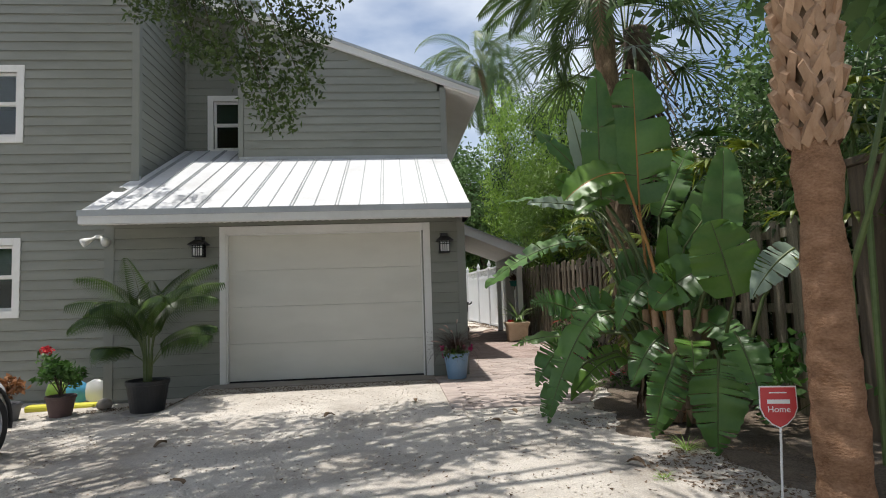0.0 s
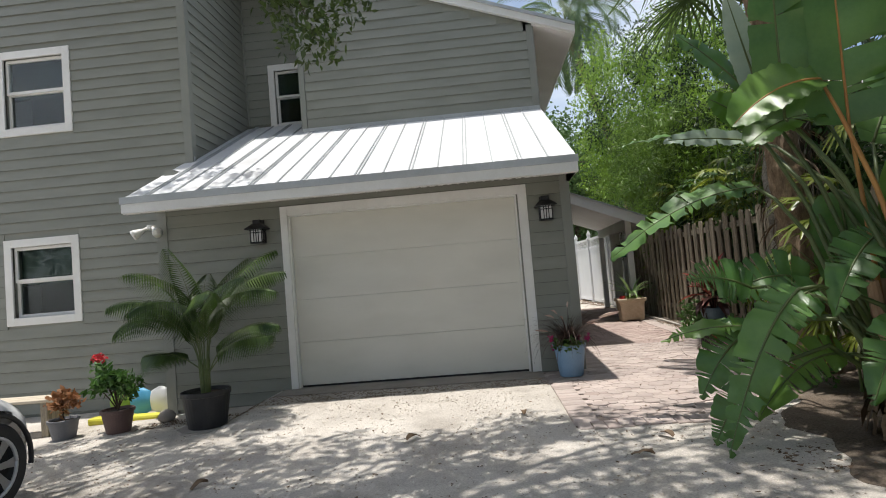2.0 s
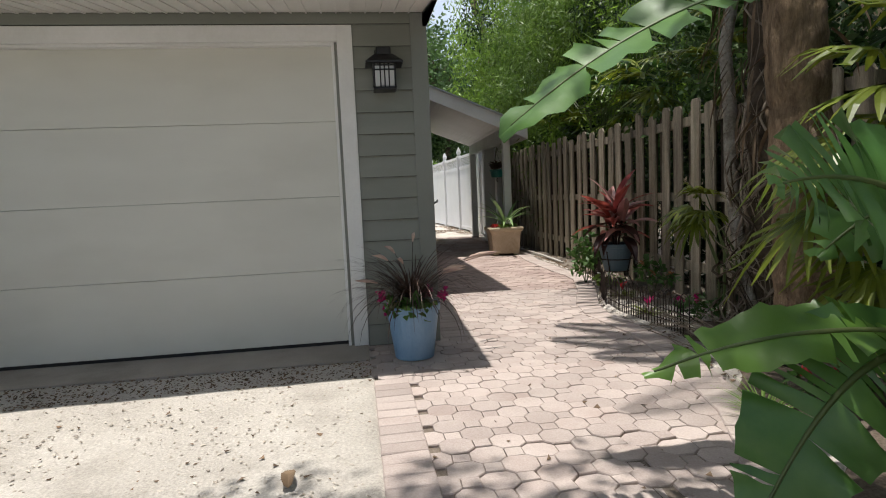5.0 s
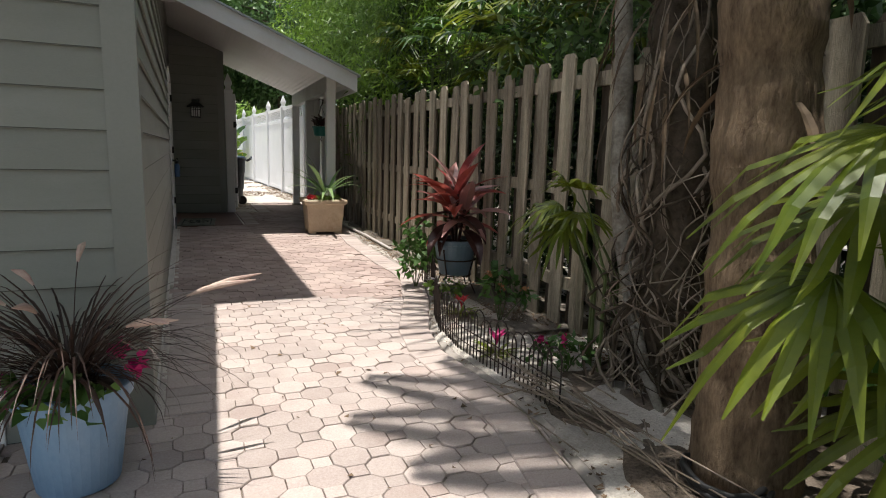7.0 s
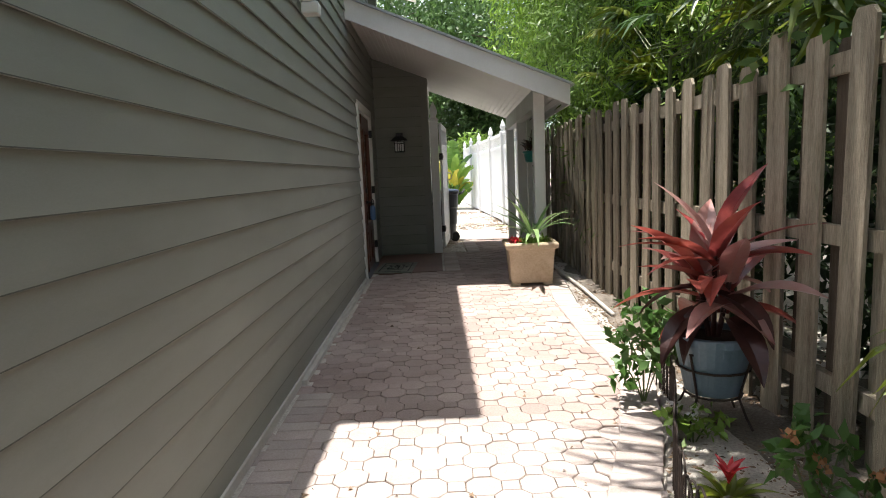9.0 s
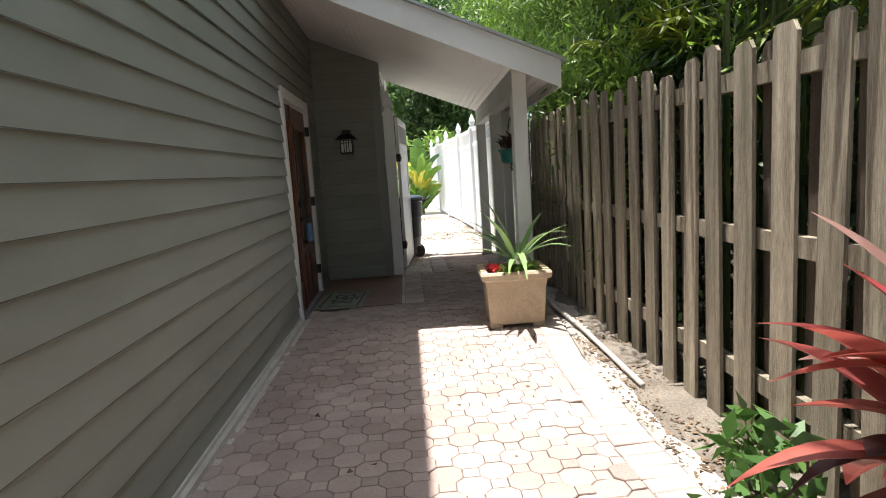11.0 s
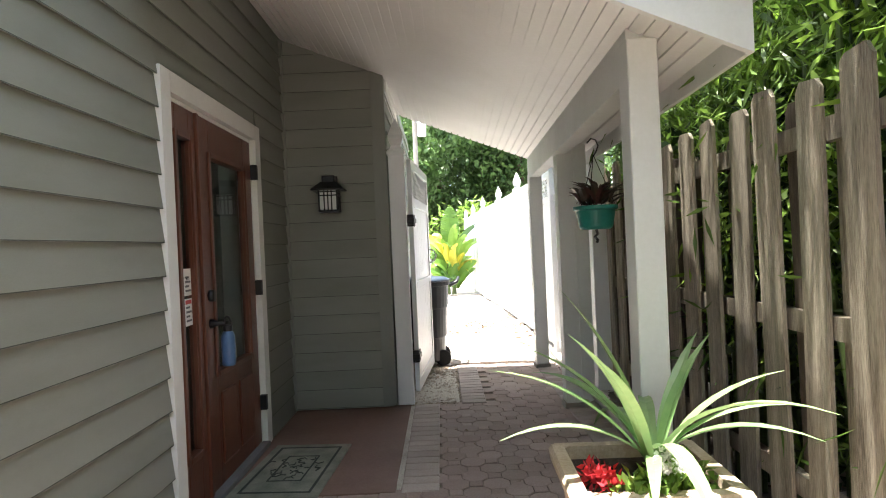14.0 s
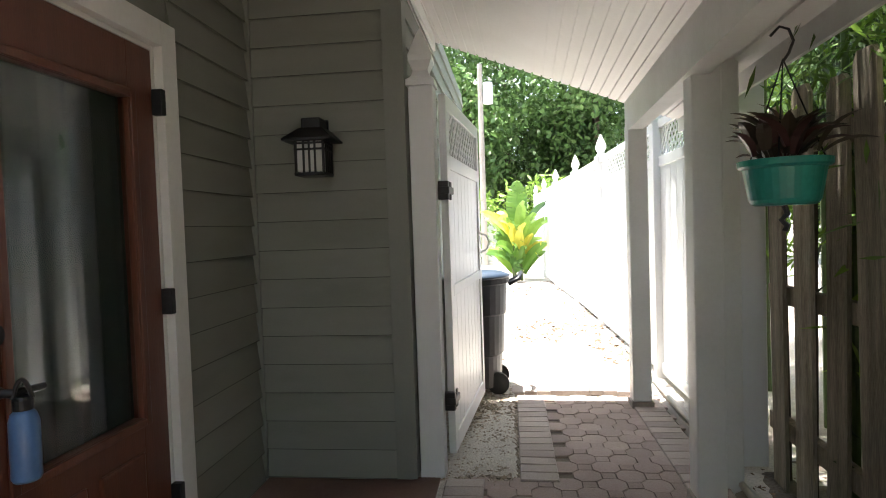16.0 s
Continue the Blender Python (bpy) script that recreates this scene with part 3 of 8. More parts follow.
prism(bm, [(EAVE_Y, ROOF_Z), (WING_Y - 0.03, roof_z(WING_Y - 0.03)), (WING_Y - 0.03, roof_z(WING_Y - 0.03) - 0.05), (EAVE_Y, ROOF_Z - 0.045)], 0, -5.13, WING_X)
garage_roof = structure("roof_garage", bm, M["metal"], "white standing-seam metal roof over the garage")
SEAM = 0.305
seams = [0.03 - SEAM * (k + 1) for k in range(16)]
for k, x in enumerate(seams):
    top = UP_Y if x > -3.78 else BACK_Y if x > WING_X else WING_Y - 0.03
    for dx in (-0.02, 0.02) if k % 2 else (0.0,):
        b = bmesh.new()
        prism(b, [(EAVE_Y, ROOF_Z), (top, roof_z(top)), (top, roof_z(top) + 0.022), (EAVE_Y, ROOF_Z + 0.022)], 0, x + dx - 0.006, x + dx + 0.006)
        # White seams given grey metal: their side shadow is put into the colour.
        part("seam", b, M["galv"], garage_roof)
structure("fascia_garage", boxes((-5.13, 0.03, -0.75, -0.72, 2.245, 2.36)), M["white"], "white painted eave board")
structure("drip_edge", boxes((-5.14, 0.04, -0.765, -0.75, 2.35, 2.43)), M["galv"], "grey metal drip edge")
bm = bmesh.new()
prism(bm, [(-0.72, 2.235), (-0.023, 2.345), (-0.023, 2.36), (-0.72, 2.25)], 0, -5.13, 0.03)
box(bm, 0.0, 0.03, -0.72, 0.0, 2.25, 2.40)
xx = -5.1
ribs = []
while xx < 0:
    ribs.append(xx)
    xx += 0.1
soffit_g = structure("soffit_garage", bm, M["soffit"], "white grooved soffit under the garage eave")
rib_mesh = mesh_data("rib", *(lambda b: ([tuple(v.co) for v in b.verts], [tuple(v.index for v in f.verts) for f in b.faces]))(indexed(boxes((0, 0.012, -0.71, -0.03, -0.007, 0.0)))), M["soffit"])
for xx in ribs:
    rib = new("rib", rib_mesh)
    rib.parent = soffit_g
    rib.matrix_basis = pose(xx, 0, 2.347, 8.9)
bm = bmesh.new()
prism(bm, [(-0.6, 2.25), (0.0, 2.25), (0.0, roof_z(0) - 0.05), (-0.7, 2.38)], 0, 0.0, 0.028)
structure("rake_garage", bm, M["white"], "white gable end board")
structure("flashing_wing", boxes((WING_X + 0.026, WING_X + 0.04, WING_Y, WING_Y + 0.02, 3.05, 3.2)), M["galv"], "grey metal flashing at the wing corner")
structure("flashing_upper", boxes((-3.79, 0.02, UP_Y - 0.03, UP_Y - 0.002, roof_z(UP_Y) - 0.02, roof_z(UP_Y) + 0.05)), M["galv"], "grey metal flashing")

# upper roof
bm = bmesh.new()
ux0, ux1 = -5.0, 0.66
prism(bm, [(ux0, upper_z(ux0)), (ux1, upper_z(ux1)), (ux1, upper_z(ux1) + 0.05), (ux0, upper_z(ux0) + 0.05)], 1, UP_Y - 0.13, 12.3)
structure("roof_upper", bm, M["galv"], "grey metal upper roof")
bm = bmesh.new()
prism(bm, [(ux0, upper_z(ux0) - 0.16), (ux1, upper_z(ux1) - 0.10), (ux1, upper_z(ux1)), (ux0, upper_z(ux0))], 1, UP_Y - 0.10, UP_Y - 0.03)
box(bm, ux1 - 0.03, ux1, UP_Y - 0.03, 12.2, upper_z(ux1) - 0.12, upper_z(ux1) - 0.002)
structure("fascia_upper", bm, M["white"], "white painted rake board")
bm = bmesh.new()
prism(bm, [(0.0, upper_z(0) - 0.14), (ux1 - 0.03, upper_z(ux1) - 0.10), (ux1 - 0.03, upper_z(ux1) - 0.08), (0.0, upper_z(0) - 0.11)], 1, UP_Y - 0.03, 12.2)
structure("soffit_upper", bm, M["soffit"], "white soffit under the upper eave")
bm = bmesh.new()
prism(bm, [(-14.2, 7.95), (-9.5, 6.25), (-9.5, 6.35), (-14.2, 8.1)], 1, WING_Y - 0.3, WING_Y)
box(bm, -14.2, -5.0, WING_Y - 0.3, 12.2, 8.5, 8.6)
structure("roof_wing", bm, M["galv"], "grey metal roof of the wing")

# ---- entrance roof over the passage ----
CS = -0.415
CZ = 3.04


def porch_z(x):
    return CZ + CS * x


CY0, CY1, CX1 = 5.62, 9.75, 2.42
CX_FAR = 2.60
bm = bmesh.new()


def porch_quad(bm, x0, x1n, x1f, dz0, dz1, y0, y1):
    p = [(x0, y0, porch_z(x0)), (x1n, y0, porch_z(x1n)), (x1f, y1, porch_z(x1n)), (x0, y1, porch_z(x0))]
    lo, hi = [bm.verts.new((a, b, c + dz0)) for a, b, c in p], [bm.verts.new((a, b, c + dz1)) for a, b, c in p]
    bm.faces.new(lo[::-1])
    bm.faces.new(hi)
    for i in range(4):
        j = (i + 1) % 4
        bm.faces.new((lo[i], lo[j], hi[j], hi[i]))


porch_quad(bm, 0.0, CX1 + 0.04, CX_FAR + 0.04, 0.132, 0.157, CY0 - 0.03, CY1)
structure("roof_porch", bm, M["galv"], "grey metal roof over the side passage")
bm = bmesh.new()
porch_quad(bm, 0.0, CX1, CX1, -0.09, 0.13, CY0, CY0 + 0.03)
bmside = [(CX1 - 0.02, CY0 + 0.03), (CX1, CY0 + 0.03), (CX_FAR, CY1), (CX_FAR - 0.02, CY1)]
lo, hi = [bm.verts.new((a, b, porch_z(CX1) - 0.09)) for a, b in bmside], [bm.verts.new((a, b, porch_z(CX1) + 0.13)) for a, b in bmside]
bm.faces.new(lo), bm.faces.new(hi)
for i in range(4):
    bm.faces.new((lo[i], lo[(i + 1) % 4], hi[(i + 1) % 4], hi[i]))
structure("fascia_porch", bm, M["white"], "white painted boards round the passage roof")
bm = bmesh.new()
porch_quad(bm, 0.0, CX1, CX_FAR, 0.002, 0.012, CY0 + 0.03, CY1)
nb = 38
for i in range(nb):
    xa = 0.02 + (CX1 - 0.06) * i / nb
    xb = xa + (CX1 - 0.06) / nb - 0.012
    p = [(xa, CY0 + 0.04), (xb, CY0 + 0.04), (xb * CX_FAR / CX1, CY1 - 0.01), (xa * CX_FAR / CX1, CY1 - 0.01)]
    lo = [bm.verts.new((a, b, porch_z(c) - 0.012)) for (a, b), c in zip(p, (xa, xb, xb, xa))]
    hi = [bm.verts.new((a, b, porch_z(c) + 0.003)) for (a, b), c in zip(p, (xa, xb, xb, xa))]
    bm.faces.new(lo[::-1])
    for q in range(4):
        bm.faces.new((lo[q], lo[(q + 1) % 4], hi[(q + 1) % 4], hi[q]))
structure("ceiling_porch", bm, M["soffit"], "white beadboard ceiling under the passage roof")
# beam and posts along the fence side


def post_x(y):
    return 2.06 + (0.05 * (y - 6.0) if y < 9 else 0.125)


bm = bmesh.new()
b4 = [(2.07, 5.98), (2.19, 5.98), (2.30, CY1 - 0.03), (2.20, CY1 - 0.03)]
lo = [bm.verts.new((a, b, 1.96)) for a, b in b4]
hi = [bm.verts.new((a, b, porch_z(2.10) + (0.05 if i in (0, 3) else -0.01))) for i, (a, b) in enumerate(b4)]
bm.faces.new(lo[::-1]), bm.faces.new(hi)
for q in range(4):
    bm.faces.new((lo[q], lo[(q + 1) % 4], hi[(q + 1) % 4], hi[q]))
structure("beam_porch", bm, M["white"], "white painted beam over the porch posts")


def porch_post(y, w=0.13):
    t = thing("porch_post", "square white painted porch post on the paving", "post", "porch posts", at=(post_x(y) + 0.07, y, 0))
    h = w / 2
    part("shaft", boxes((-h, h, -h, h, 0.04, 2.13 if y < 7 else 2.0), bevel=0.008), M["white"], t)
    part("base_trim", boxes((-h - 0.012, h + 0.012, -h - 0.012, h + 0.012, -0.05, 0.04), bevel=0.004), M["concrete"], t)


for y in (6.02, 8.1, 9.63):
    porch_post(y)
t = thing("side_post", "slim square white post behind the porch post", "post", at=(2.395, 8.30, 0))
part("shaft", boxes((-0.055, 0.055, -0.055, 0.055, -0.05, 2.25), bevel=0.008), M["white"], t)


# ---- lap siding: every course a board ----
COURSE = 0.151
boards_to_make = []


def siding(parent, origin, direction, u0, u1, z0, z1, holes=(), top=None, bottom=None):
    """Courses of lap board on a face: origin and direction in plan, outward on the right of direction."""
    boards_to_make.append((parent, origin, direction, u0, u1, z0, z1, holes, top, bottom))


def board_mesh(length):
    t0, t1, lip, h = 0.004, 0.022, 0.008, COURSE
    v = []
    for x in (0, length):
        v += [(x, -0.001, 0.010), (x, -t1 + lip, 0.010), (x, -t1 + lip, -0.012), (x, -t1, -0.012), (x, -t1, -0.0085), (x, -t0, h - 0.004), (x, 0, h)]
    f = [(i, i + 1, i + 8, i + 7) for i in range(6)] + [(6, 5, 4, 3, 2, 1, 0), (7, 8, 9, 10, 11, 12, 13)]
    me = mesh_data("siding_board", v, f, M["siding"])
    # The lowest strip of the face carries the painted lap shadow.
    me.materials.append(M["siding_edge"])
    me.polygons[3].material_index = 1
    return me


def make_boards():
    cache = {}
    for parent, origin, direction, u0, u1, z0, z1, holes, top, bottom in boards_to_make:
        ang = math.degrees(math.atan2(direction[1], direction[0]))
        n = int((z1 - z0) / COURSE) + 1
        for i in range(n):
            z = z0 + i * COURSE
            a, b = u0, u1
            if top:
                a, b = top(z + COURSE, a, b)
            if bottom:
                a, b = bottom(z, a, b)
            if b - a < 0.05 or z > z1 - 0.03:
                continue
            spans = [(a, b)]
            for h0, h1, hz0, hz1 in holes:
                if z + COURSE * 0.75 > hz0 and z + COURSE * 0.25 < hz1:
                    spans = [s for p, q in spans for s in ((p, min(q, h0)), (max(p, h1), q)) if s[1] - s[0] > 0.02]
            for p, q in spans:
                key = round(q - p, 3)
                if key not in cache:
                    cache[key] = board_mesh(key)
                ob = new("siding_board", cache[key])
                ob.parent = parent
                ob.matrix_basis = pose(origin[0] + direction[0] * p, origin[1] + direction[1] * p, z, 0, 0, ang)


siding(wall_front, (0, -0.001), (1, 0), GAR_L + 0.1, -0.09, 0.013 - 2 * COURSE, 2.42, [(-3.54, -0.495, -1, 2.28)])
siding(wall_east, (0.001, 0), (0, 1), 0.09, 8.27, 0.013, 5.1, [(6.12, 7.56, -1, 2.2)], top=lambda z, a, b: (max(a, (z - 2.72) / ROOF_S + 0.05 if z > 2.72 and z < roof_z(UP_Y) else a) if z < roof_z(UP_Y) else max(a, UP_Y + 0.05), b))
siding(wall_bump, (0, 8.299), (1, 0), 0.03, 0.735, 0.03, 3.0, top=lambda z, a, b: (a, min(b, (3.12 - z) / 0.36 + 0.1)))
siding(wall_bump, (0.816, 8.3), (0, 1), 0.1, 4.1, 0.03, 2.78)
siding(wall_upper, (0, UP_Y - 0.001), (1, 0), -3.7, -0.09, roof_z(UP_Y) + 0.06, 6.6, top=lambda z, a, b: (a, min(b, (U_Z0 - 0.10 - z) / U_S)))
siding(wall_back, (0, BACK_Y - 0.001), (1, 0), WING_X + 0.03, -3.8, roof_z(BACK_Y) + 0.05, 7.0, [(-4.60, -3.78, 4.04, 5.24)])
siding(wall_wing, (0, WING_Y - 0.001), (1, 0), -10.5, WING_X - 0.09, -0.2, 7.6, [(WX0 - 0.11, WX1 + 0.11, 1.04, 2.26), (WX0 - 0.11, WX1 + 0.11, 3.75, 4.99)])
siding(wall_wing, (WING_X + 0.001, 0), (0, 1), WING_Y + 0.09, BACK_Y, 3.1, 7.6, bottom=lambda z, a, b: (a, min(b, max((z - ROOF_Z) / ROOF_S + EAVE_Y - 0.05, a))))
siding(wall_front, (GAR_L - 0.001, WING_Y), (0, -1), 0.0, WING_Y - 0.09, -0.1, 2.6)

CB = boxes((-0.09, 0.026, -0.026, 0.0, 0.0, 2.34), (0.0, 0.026, 0.0, 0.09, 0.0, 2.7), (GAR_L - 0.026, GAR_L + 0.1, -0.026, 0, -0.35, 2.34), (GAR_L - 0.026, GAR_L, 0, 0.1, -0.25, 2.5))
structure("trim_corner_garage", CB, M["corner"], "grey-green painted corner boards")
structure("trim_corner_upper", boxes((-0.09, 0.024, UP_Y - 0.024, UP_Y, 3.78, 5.1), (0, 0.024, UP_Y, UP_Y + 0.09, 3.72, 5.1), (-3.8, -3.71, UP_Y - 0.024, UP_Y, 3.78, 6.5)), M["corner"], "grey-green painted corner boards of the upper wall")
structure("trim_corner_wing", boxes((WING_X - 0.09, WING_X + 0.024, WING_Y - 0.024, WING_Y, 3.12, 8.4), (WING_X, WING_X + 0.024, WING_Y, WING_Y + 0.09, 3.12, 8.4), (WING_X + 0.001, WING_X + 0.04, BACK_Y - 0.04, BACK_Y, 4.15, 8.0)), M["corner"], "grey-green painted corner boards of the wing")
structure("trim_corner_porch", boxes((0.735, 0.841, 8.274, 8.3, 0.02, 2.76), (0.815, 0.841, 8.3, 8.4, 0.02, 2.74), (0.002, 0.035, 8.265, 8.3, 0.02, 3.1)), M["corner"], "grey-green painted corner boards at the porch")
structure("trim_soffit_porch", boxes((0.815, 0.855, 8.41, 9.6, 2.60, 2.69)), M["white"], "white trim board under the passage ceiling")
structure("baseboard_east", boxes((0.001, 0.03, 0.09, 6.12, 0.0, 0.05), (0.03, 0.06, 2.55, 6.1, -0.02, 0.03)), M["pvc"], "dusty strip of pale moulding along the foot of the wall")


# ---- garage door ----
gd = thing("garage_door", "closed off-white sectional garage door in a white frame", "garage door", kind="structure")
frame_w = 0.1
part("door_frame", boxes((-3.54, -3.45, -0.032, 0.06, -0.06, 2.26), (-0.60, -0.495, -0.032, 0.06, -0.06, 2.26), (-3.45, -0.60, -0.032, 0.06, 2.15, 2.26),
                         (-3.45, -3.43, -0.01, 0.12, -0.05, 2.15), (-0.64, -0.62, -0.01, 0.12, -0.05, 2.15), (-3.43, -0.64, -0.01, 0.12, 2.13, 2.15), bevel=0.003), M["white"], gd, "white painted frame")
for i in range(4):
    z = 0.035 + i * 0.527
    bm = boxes((-3.428, -0.622, 0.05, 0.09, z + 0.001, z + 0.526), bevel=0.003)
    part("panel", bm, M["garage"], gd)
part("seal", boxes((-3.428, -0.622, 0.055, 0.085, 0.012, 0.038)), M["black"], gd, "black rubber seal")


# ---- windows ----
def window(x0, x1, y, z0, z1, label, depth=0.15, blind=True):
    w = thing("window", label, "window", kind="structure", at=((x0 + x1) / 2, y, z0))
    hw, h = (x1 - x0) / 2, z1 - z0
    t = min(0.11, hw * 0.4)
    part("window_trim", boxes((-hw - t, -hw, -0.03, 0.03, -t, h + t), (hw, hw + t, -0.03, 0.03, -t, h + t), (-hw, hw, -0.03, 0.03, h, h + t), (-hw, hw, -0.03, 0.03, -t, 0), bevel=0.004), M["white"], w)
    s = 0.045
    m = h * 0.5
    for nm, a, b, yy in (("sash", m, h, 0.03), ("sash", 0, m + 0.03, 0.06)):
        sash = part(nm, boxes((-hw, -hw + s, yy, yy + 0.035, a, b), (hw - s, hw, yy, yy + 0.035, a, b), (-hw + s, hw - s, yy, yy + 0.035, a, a + s), (-hw + s, hw - s, yy, yy + 0.035, b - s, b), bevel=0.003), M["white"], w)
        pane = part("pane", boxes((-hw + s - 0.005, hw - s + 0.005, yy + 0.014, yy + 0.019, a + s - 0.005, b - s + 0.005)), M["glass"], sash)
        pane.visible_shadow = False
    # With blind off, this half sheet is painted room darkness, no blind.
    part("blind", boxes((-hw, hw, 0.16, 0.17, h * 0.45, h)), M["curtain"] if blind else M["roomdark"], w, "half-height sheet, a dark green blind where one is drawn")
    # The near-black sheet stands in for the unlit room.
    part("backing", boxes((-hw - 0.3, hw + 0.3, 0.9, 0.92, -0.4, h + 0.4)), M["roomdark"], w, "dark sheet standing in for the unlit room")


window(WX0, WX1, WING_Y, 1.15, 2.15, "white-framed sash window in the grey-green wing")
window(WX0, WX1, WING_Y, 3.86, 4.88, "white-framed upper sash window in the wing", blind=False)
window(-4.48, -3.93, BACK_Y, 4.16, 5.12, "small white-framed sash window above the metal roof")


# ---- wall lamps ----
def wall_lamp():
    t = thing("wall_lamp", "black metal lantern with frosted glass on the grey-green siding", "wall lamp", "wall lamps")
    part("backplate", boxes((-0.055, 0.055, -0.03, -0.018, 0.0, 0.17), bevel=0.004), M["black"], t)
    bm = boxes((-0.05, 0.05, -0.15, -0.03, 0.10, 0.165), bevel=0.008)
    part("canopy", bm, M["black"], t)
    v = [(-0.06, -0.15, 0.115), (0.06, -0.15, 0.115), (0.06, -0.03, 0.115), (-0.06, -0.03, 0.115), (-0.125, -0.225, 0.055), (0.125, -0.225, 0.055), (0.125, -0.02, 0.055), (-0.125, -0.02, 0.055),
         (-0.125, -0.225, 0.045), (0.125, -0.225, 0.045), (0.125, -0.02, 0.045), (-0.125, -0.02, 0.045)]
    f = [(0, 1, 2, 3)] + [(i, 4 + i, 4 + (i + 1) % 4, (i + 1) % 4) for i in range(4)] + [(4 + i, 8 + i, 8 + (i + 1) % 4, 4 + (i + 1) % 4) for i in range(4)] + [(11, 10, 9, 8)]
    part("roof", (v, f), M["black"], t)
    part("shade", boxes((-0.065, 0.065, -0.175, -0.045, -0.105, 0.046), bevel=0.004), M["frost"], t, "frosted glass box")
    cage = []

    def bars(name, rows):
        for row_ in rows:
            part(name, boxes(row_), M["black"], t)

    for x in (-0.075, 0.065):
        for y in (-0.185, -0.045):
            bars("corner_post", [(x, x + 0.01, y, y + 0.01, -0.115, 0.046)])
    for x in (-0.034, -0.005, 0.024):
        cage.append((x, x + 0.009, -0.185, -0.178, -0.11, 0.046))
        cage.append((x, x + 0.009, -0.045, -0.038, -0.11, 0.046))
    for y in (-0.14, -0.11, -0.08):
        cage.append((-0.075, -0.068, y, y + 0.009, -0.11, 0.046))
        cage.append((0.068, 0.075, y, y + 0.009, -0.11, 0.046))
    for z in (-0.118, -0.0, 0.03):
        cage += [(-0.076, 0.076, -0.187, -0.177, z, z + 0.009), (-0.077, -0.067, -0.187, -0.035, z, z + 0.009), (0.067, 0.077, -0.187, -0.035, z, z + 0.009)]
    bars("bar", cage)
    part("base", boxes((-0.076, 0.076, -0.187, -0.035, -0.125, -0.112), bevel=0.003), M["black"], t)
    return t


lamp = wall_lamp()
lamp.matrix_basis = pose(-3.80, 0, 1.95)
copy_thing(lamp, pose(-0.29, 0, 1.92))
copy_thing(lamp, pose(0.385, 8.3, 1.725))

# flood lamp on the garage wall
t = thing("flood_lamp", "twin white flood lamps under the garage eave", "flood lamp", at=(-5.2, -0.03, 2.13))
part("backplate", lathe([(0.05, 0), (0.05, 0.05)], 16), M["white"], t)
for sx in (-1, 1):
    V, F = [], []
    d = Vector((sx * 0.62, -0.55, -0.45)).normalized()
    c = Vector((sx * 0.03, -0.02, 0.02))
    tube(V, F, [c, c + d * 0.06, c + d * 0.09, c + d * 0.16, c + d * 0.2], [0.018, 0.02, 0.034, 0.058, 0.062], 14)
    part("lamp_head", (V, F), M["white"], t, smooth=True)
t = thing("security_light", "white box light high on the side wall", "wall light", at=(0.03, 3.3, 2.42))
part("housing", boxes((0, 0.1, -0.06, 0.06, 0.05, 0.18), bevel=0.01), M["white"], t)
part("shade", boxes((0.01, 0.13, -0.055, 0.055, -0.03, 0.05), bevel=0.012), M["frost"], t)

# ---- entrance door in the side wall ----
dr = thing("door_entrance", "red-brown wooden entrance door with glass and a sidelight, closed", "door", kind="structure", at=(0, 6.22, 0))
part("door_frame", boxes((-0.02, 0.035, -0.1, 0.0, -0.02, 2.16), (-0.02, 0.035, 1.25, 1.35, -0.02, 2.16), (-0.02, 0.035, 0.0, 1.25, 2.06, 2.16), (-0.1, 0.0, 0.0, 0.02, 0, 2.06), (-0.1, 0.0, 1.23, 1.25, 0, 2.06), (-0.1, 0.0, 0.02, 1.23, 2.04, 2.06), bevel=0.003), M["white"], dr, "white painted frame")
part("threshold", boxes((-0.12, 0.05, 0.0, 1.25, -0.03, 0.035), bevel=0.005), M["greypot"], dr, "grey metal threshold")


def leaf(name, y0, y1, glass_lo, glass_hi, stile):
    d = part(name, boxes((-0.045, 0.0, y0, y0 + stile, 0.037, 2.038), (-0.045, 0.0, y1 - stile, y1, 0.037, 2.038), (-0.045, 0.0, y0 + stile, y1 - stile, 0.037, glass_lo), (-0.045, 0.0, y0 + stile, y1 - stile, glass_hi, 2.038), bevel=0.003), M["door"], dr)
    part("moulding", boxes((0.0, 0.013, y0 + stile - 0.03, y0 + stile, glass_lo - 0.03, glass_hi + 0.03), (0.0, 0.013, y1 - stile, y1 - stile + 0.03, glass_lo - 0.03, glass_hi + 0.03),
                           (0.0, 0.013, y0 + stile, y1 - stile, glass_lo - 0.03, glass_lo), (0.0, 0.013, y0 + stile, y1 - stile, glass_hi, glass_hi + 0.03), bevel=0.004), M["door"], d)
    p = part("pane", boxes((-0.028, -0.020, y0 + stile - 0.004, y1 - stile + 0.004, glass_lo - 0.004, glass_hi + 0.004)), M["glass"], d)
    p.visible_shadow = False
    return d


side = leaf("sidelight", 0.025, 0.33, 0.32, 1.88, 0.075)
main = leaf("door_leaf", 0.36, 1.225, 0.66, 1.83, 0.15)
part("mullion", boxes((-0.055, 0.015, 0.33, 0.36, 0.037, 2.038), bevel=0.004), M["door"], dr)
part("raised_panel", boxes((0.0, 0.012, 0.53, 0.76, 0.14, 0.54), (0.0, 0.012, 0.82, 1.06, 0.14, 0.54), bevel=0.01), M["door"], main)
V = [(-0.30 + 0.025 * math.sin(k * 0.9) + 0.01 * math.sin(k * 2.3), -0.2 + 0.02 * k, z) for z in (0.0, 2.3) for k in range(84)]
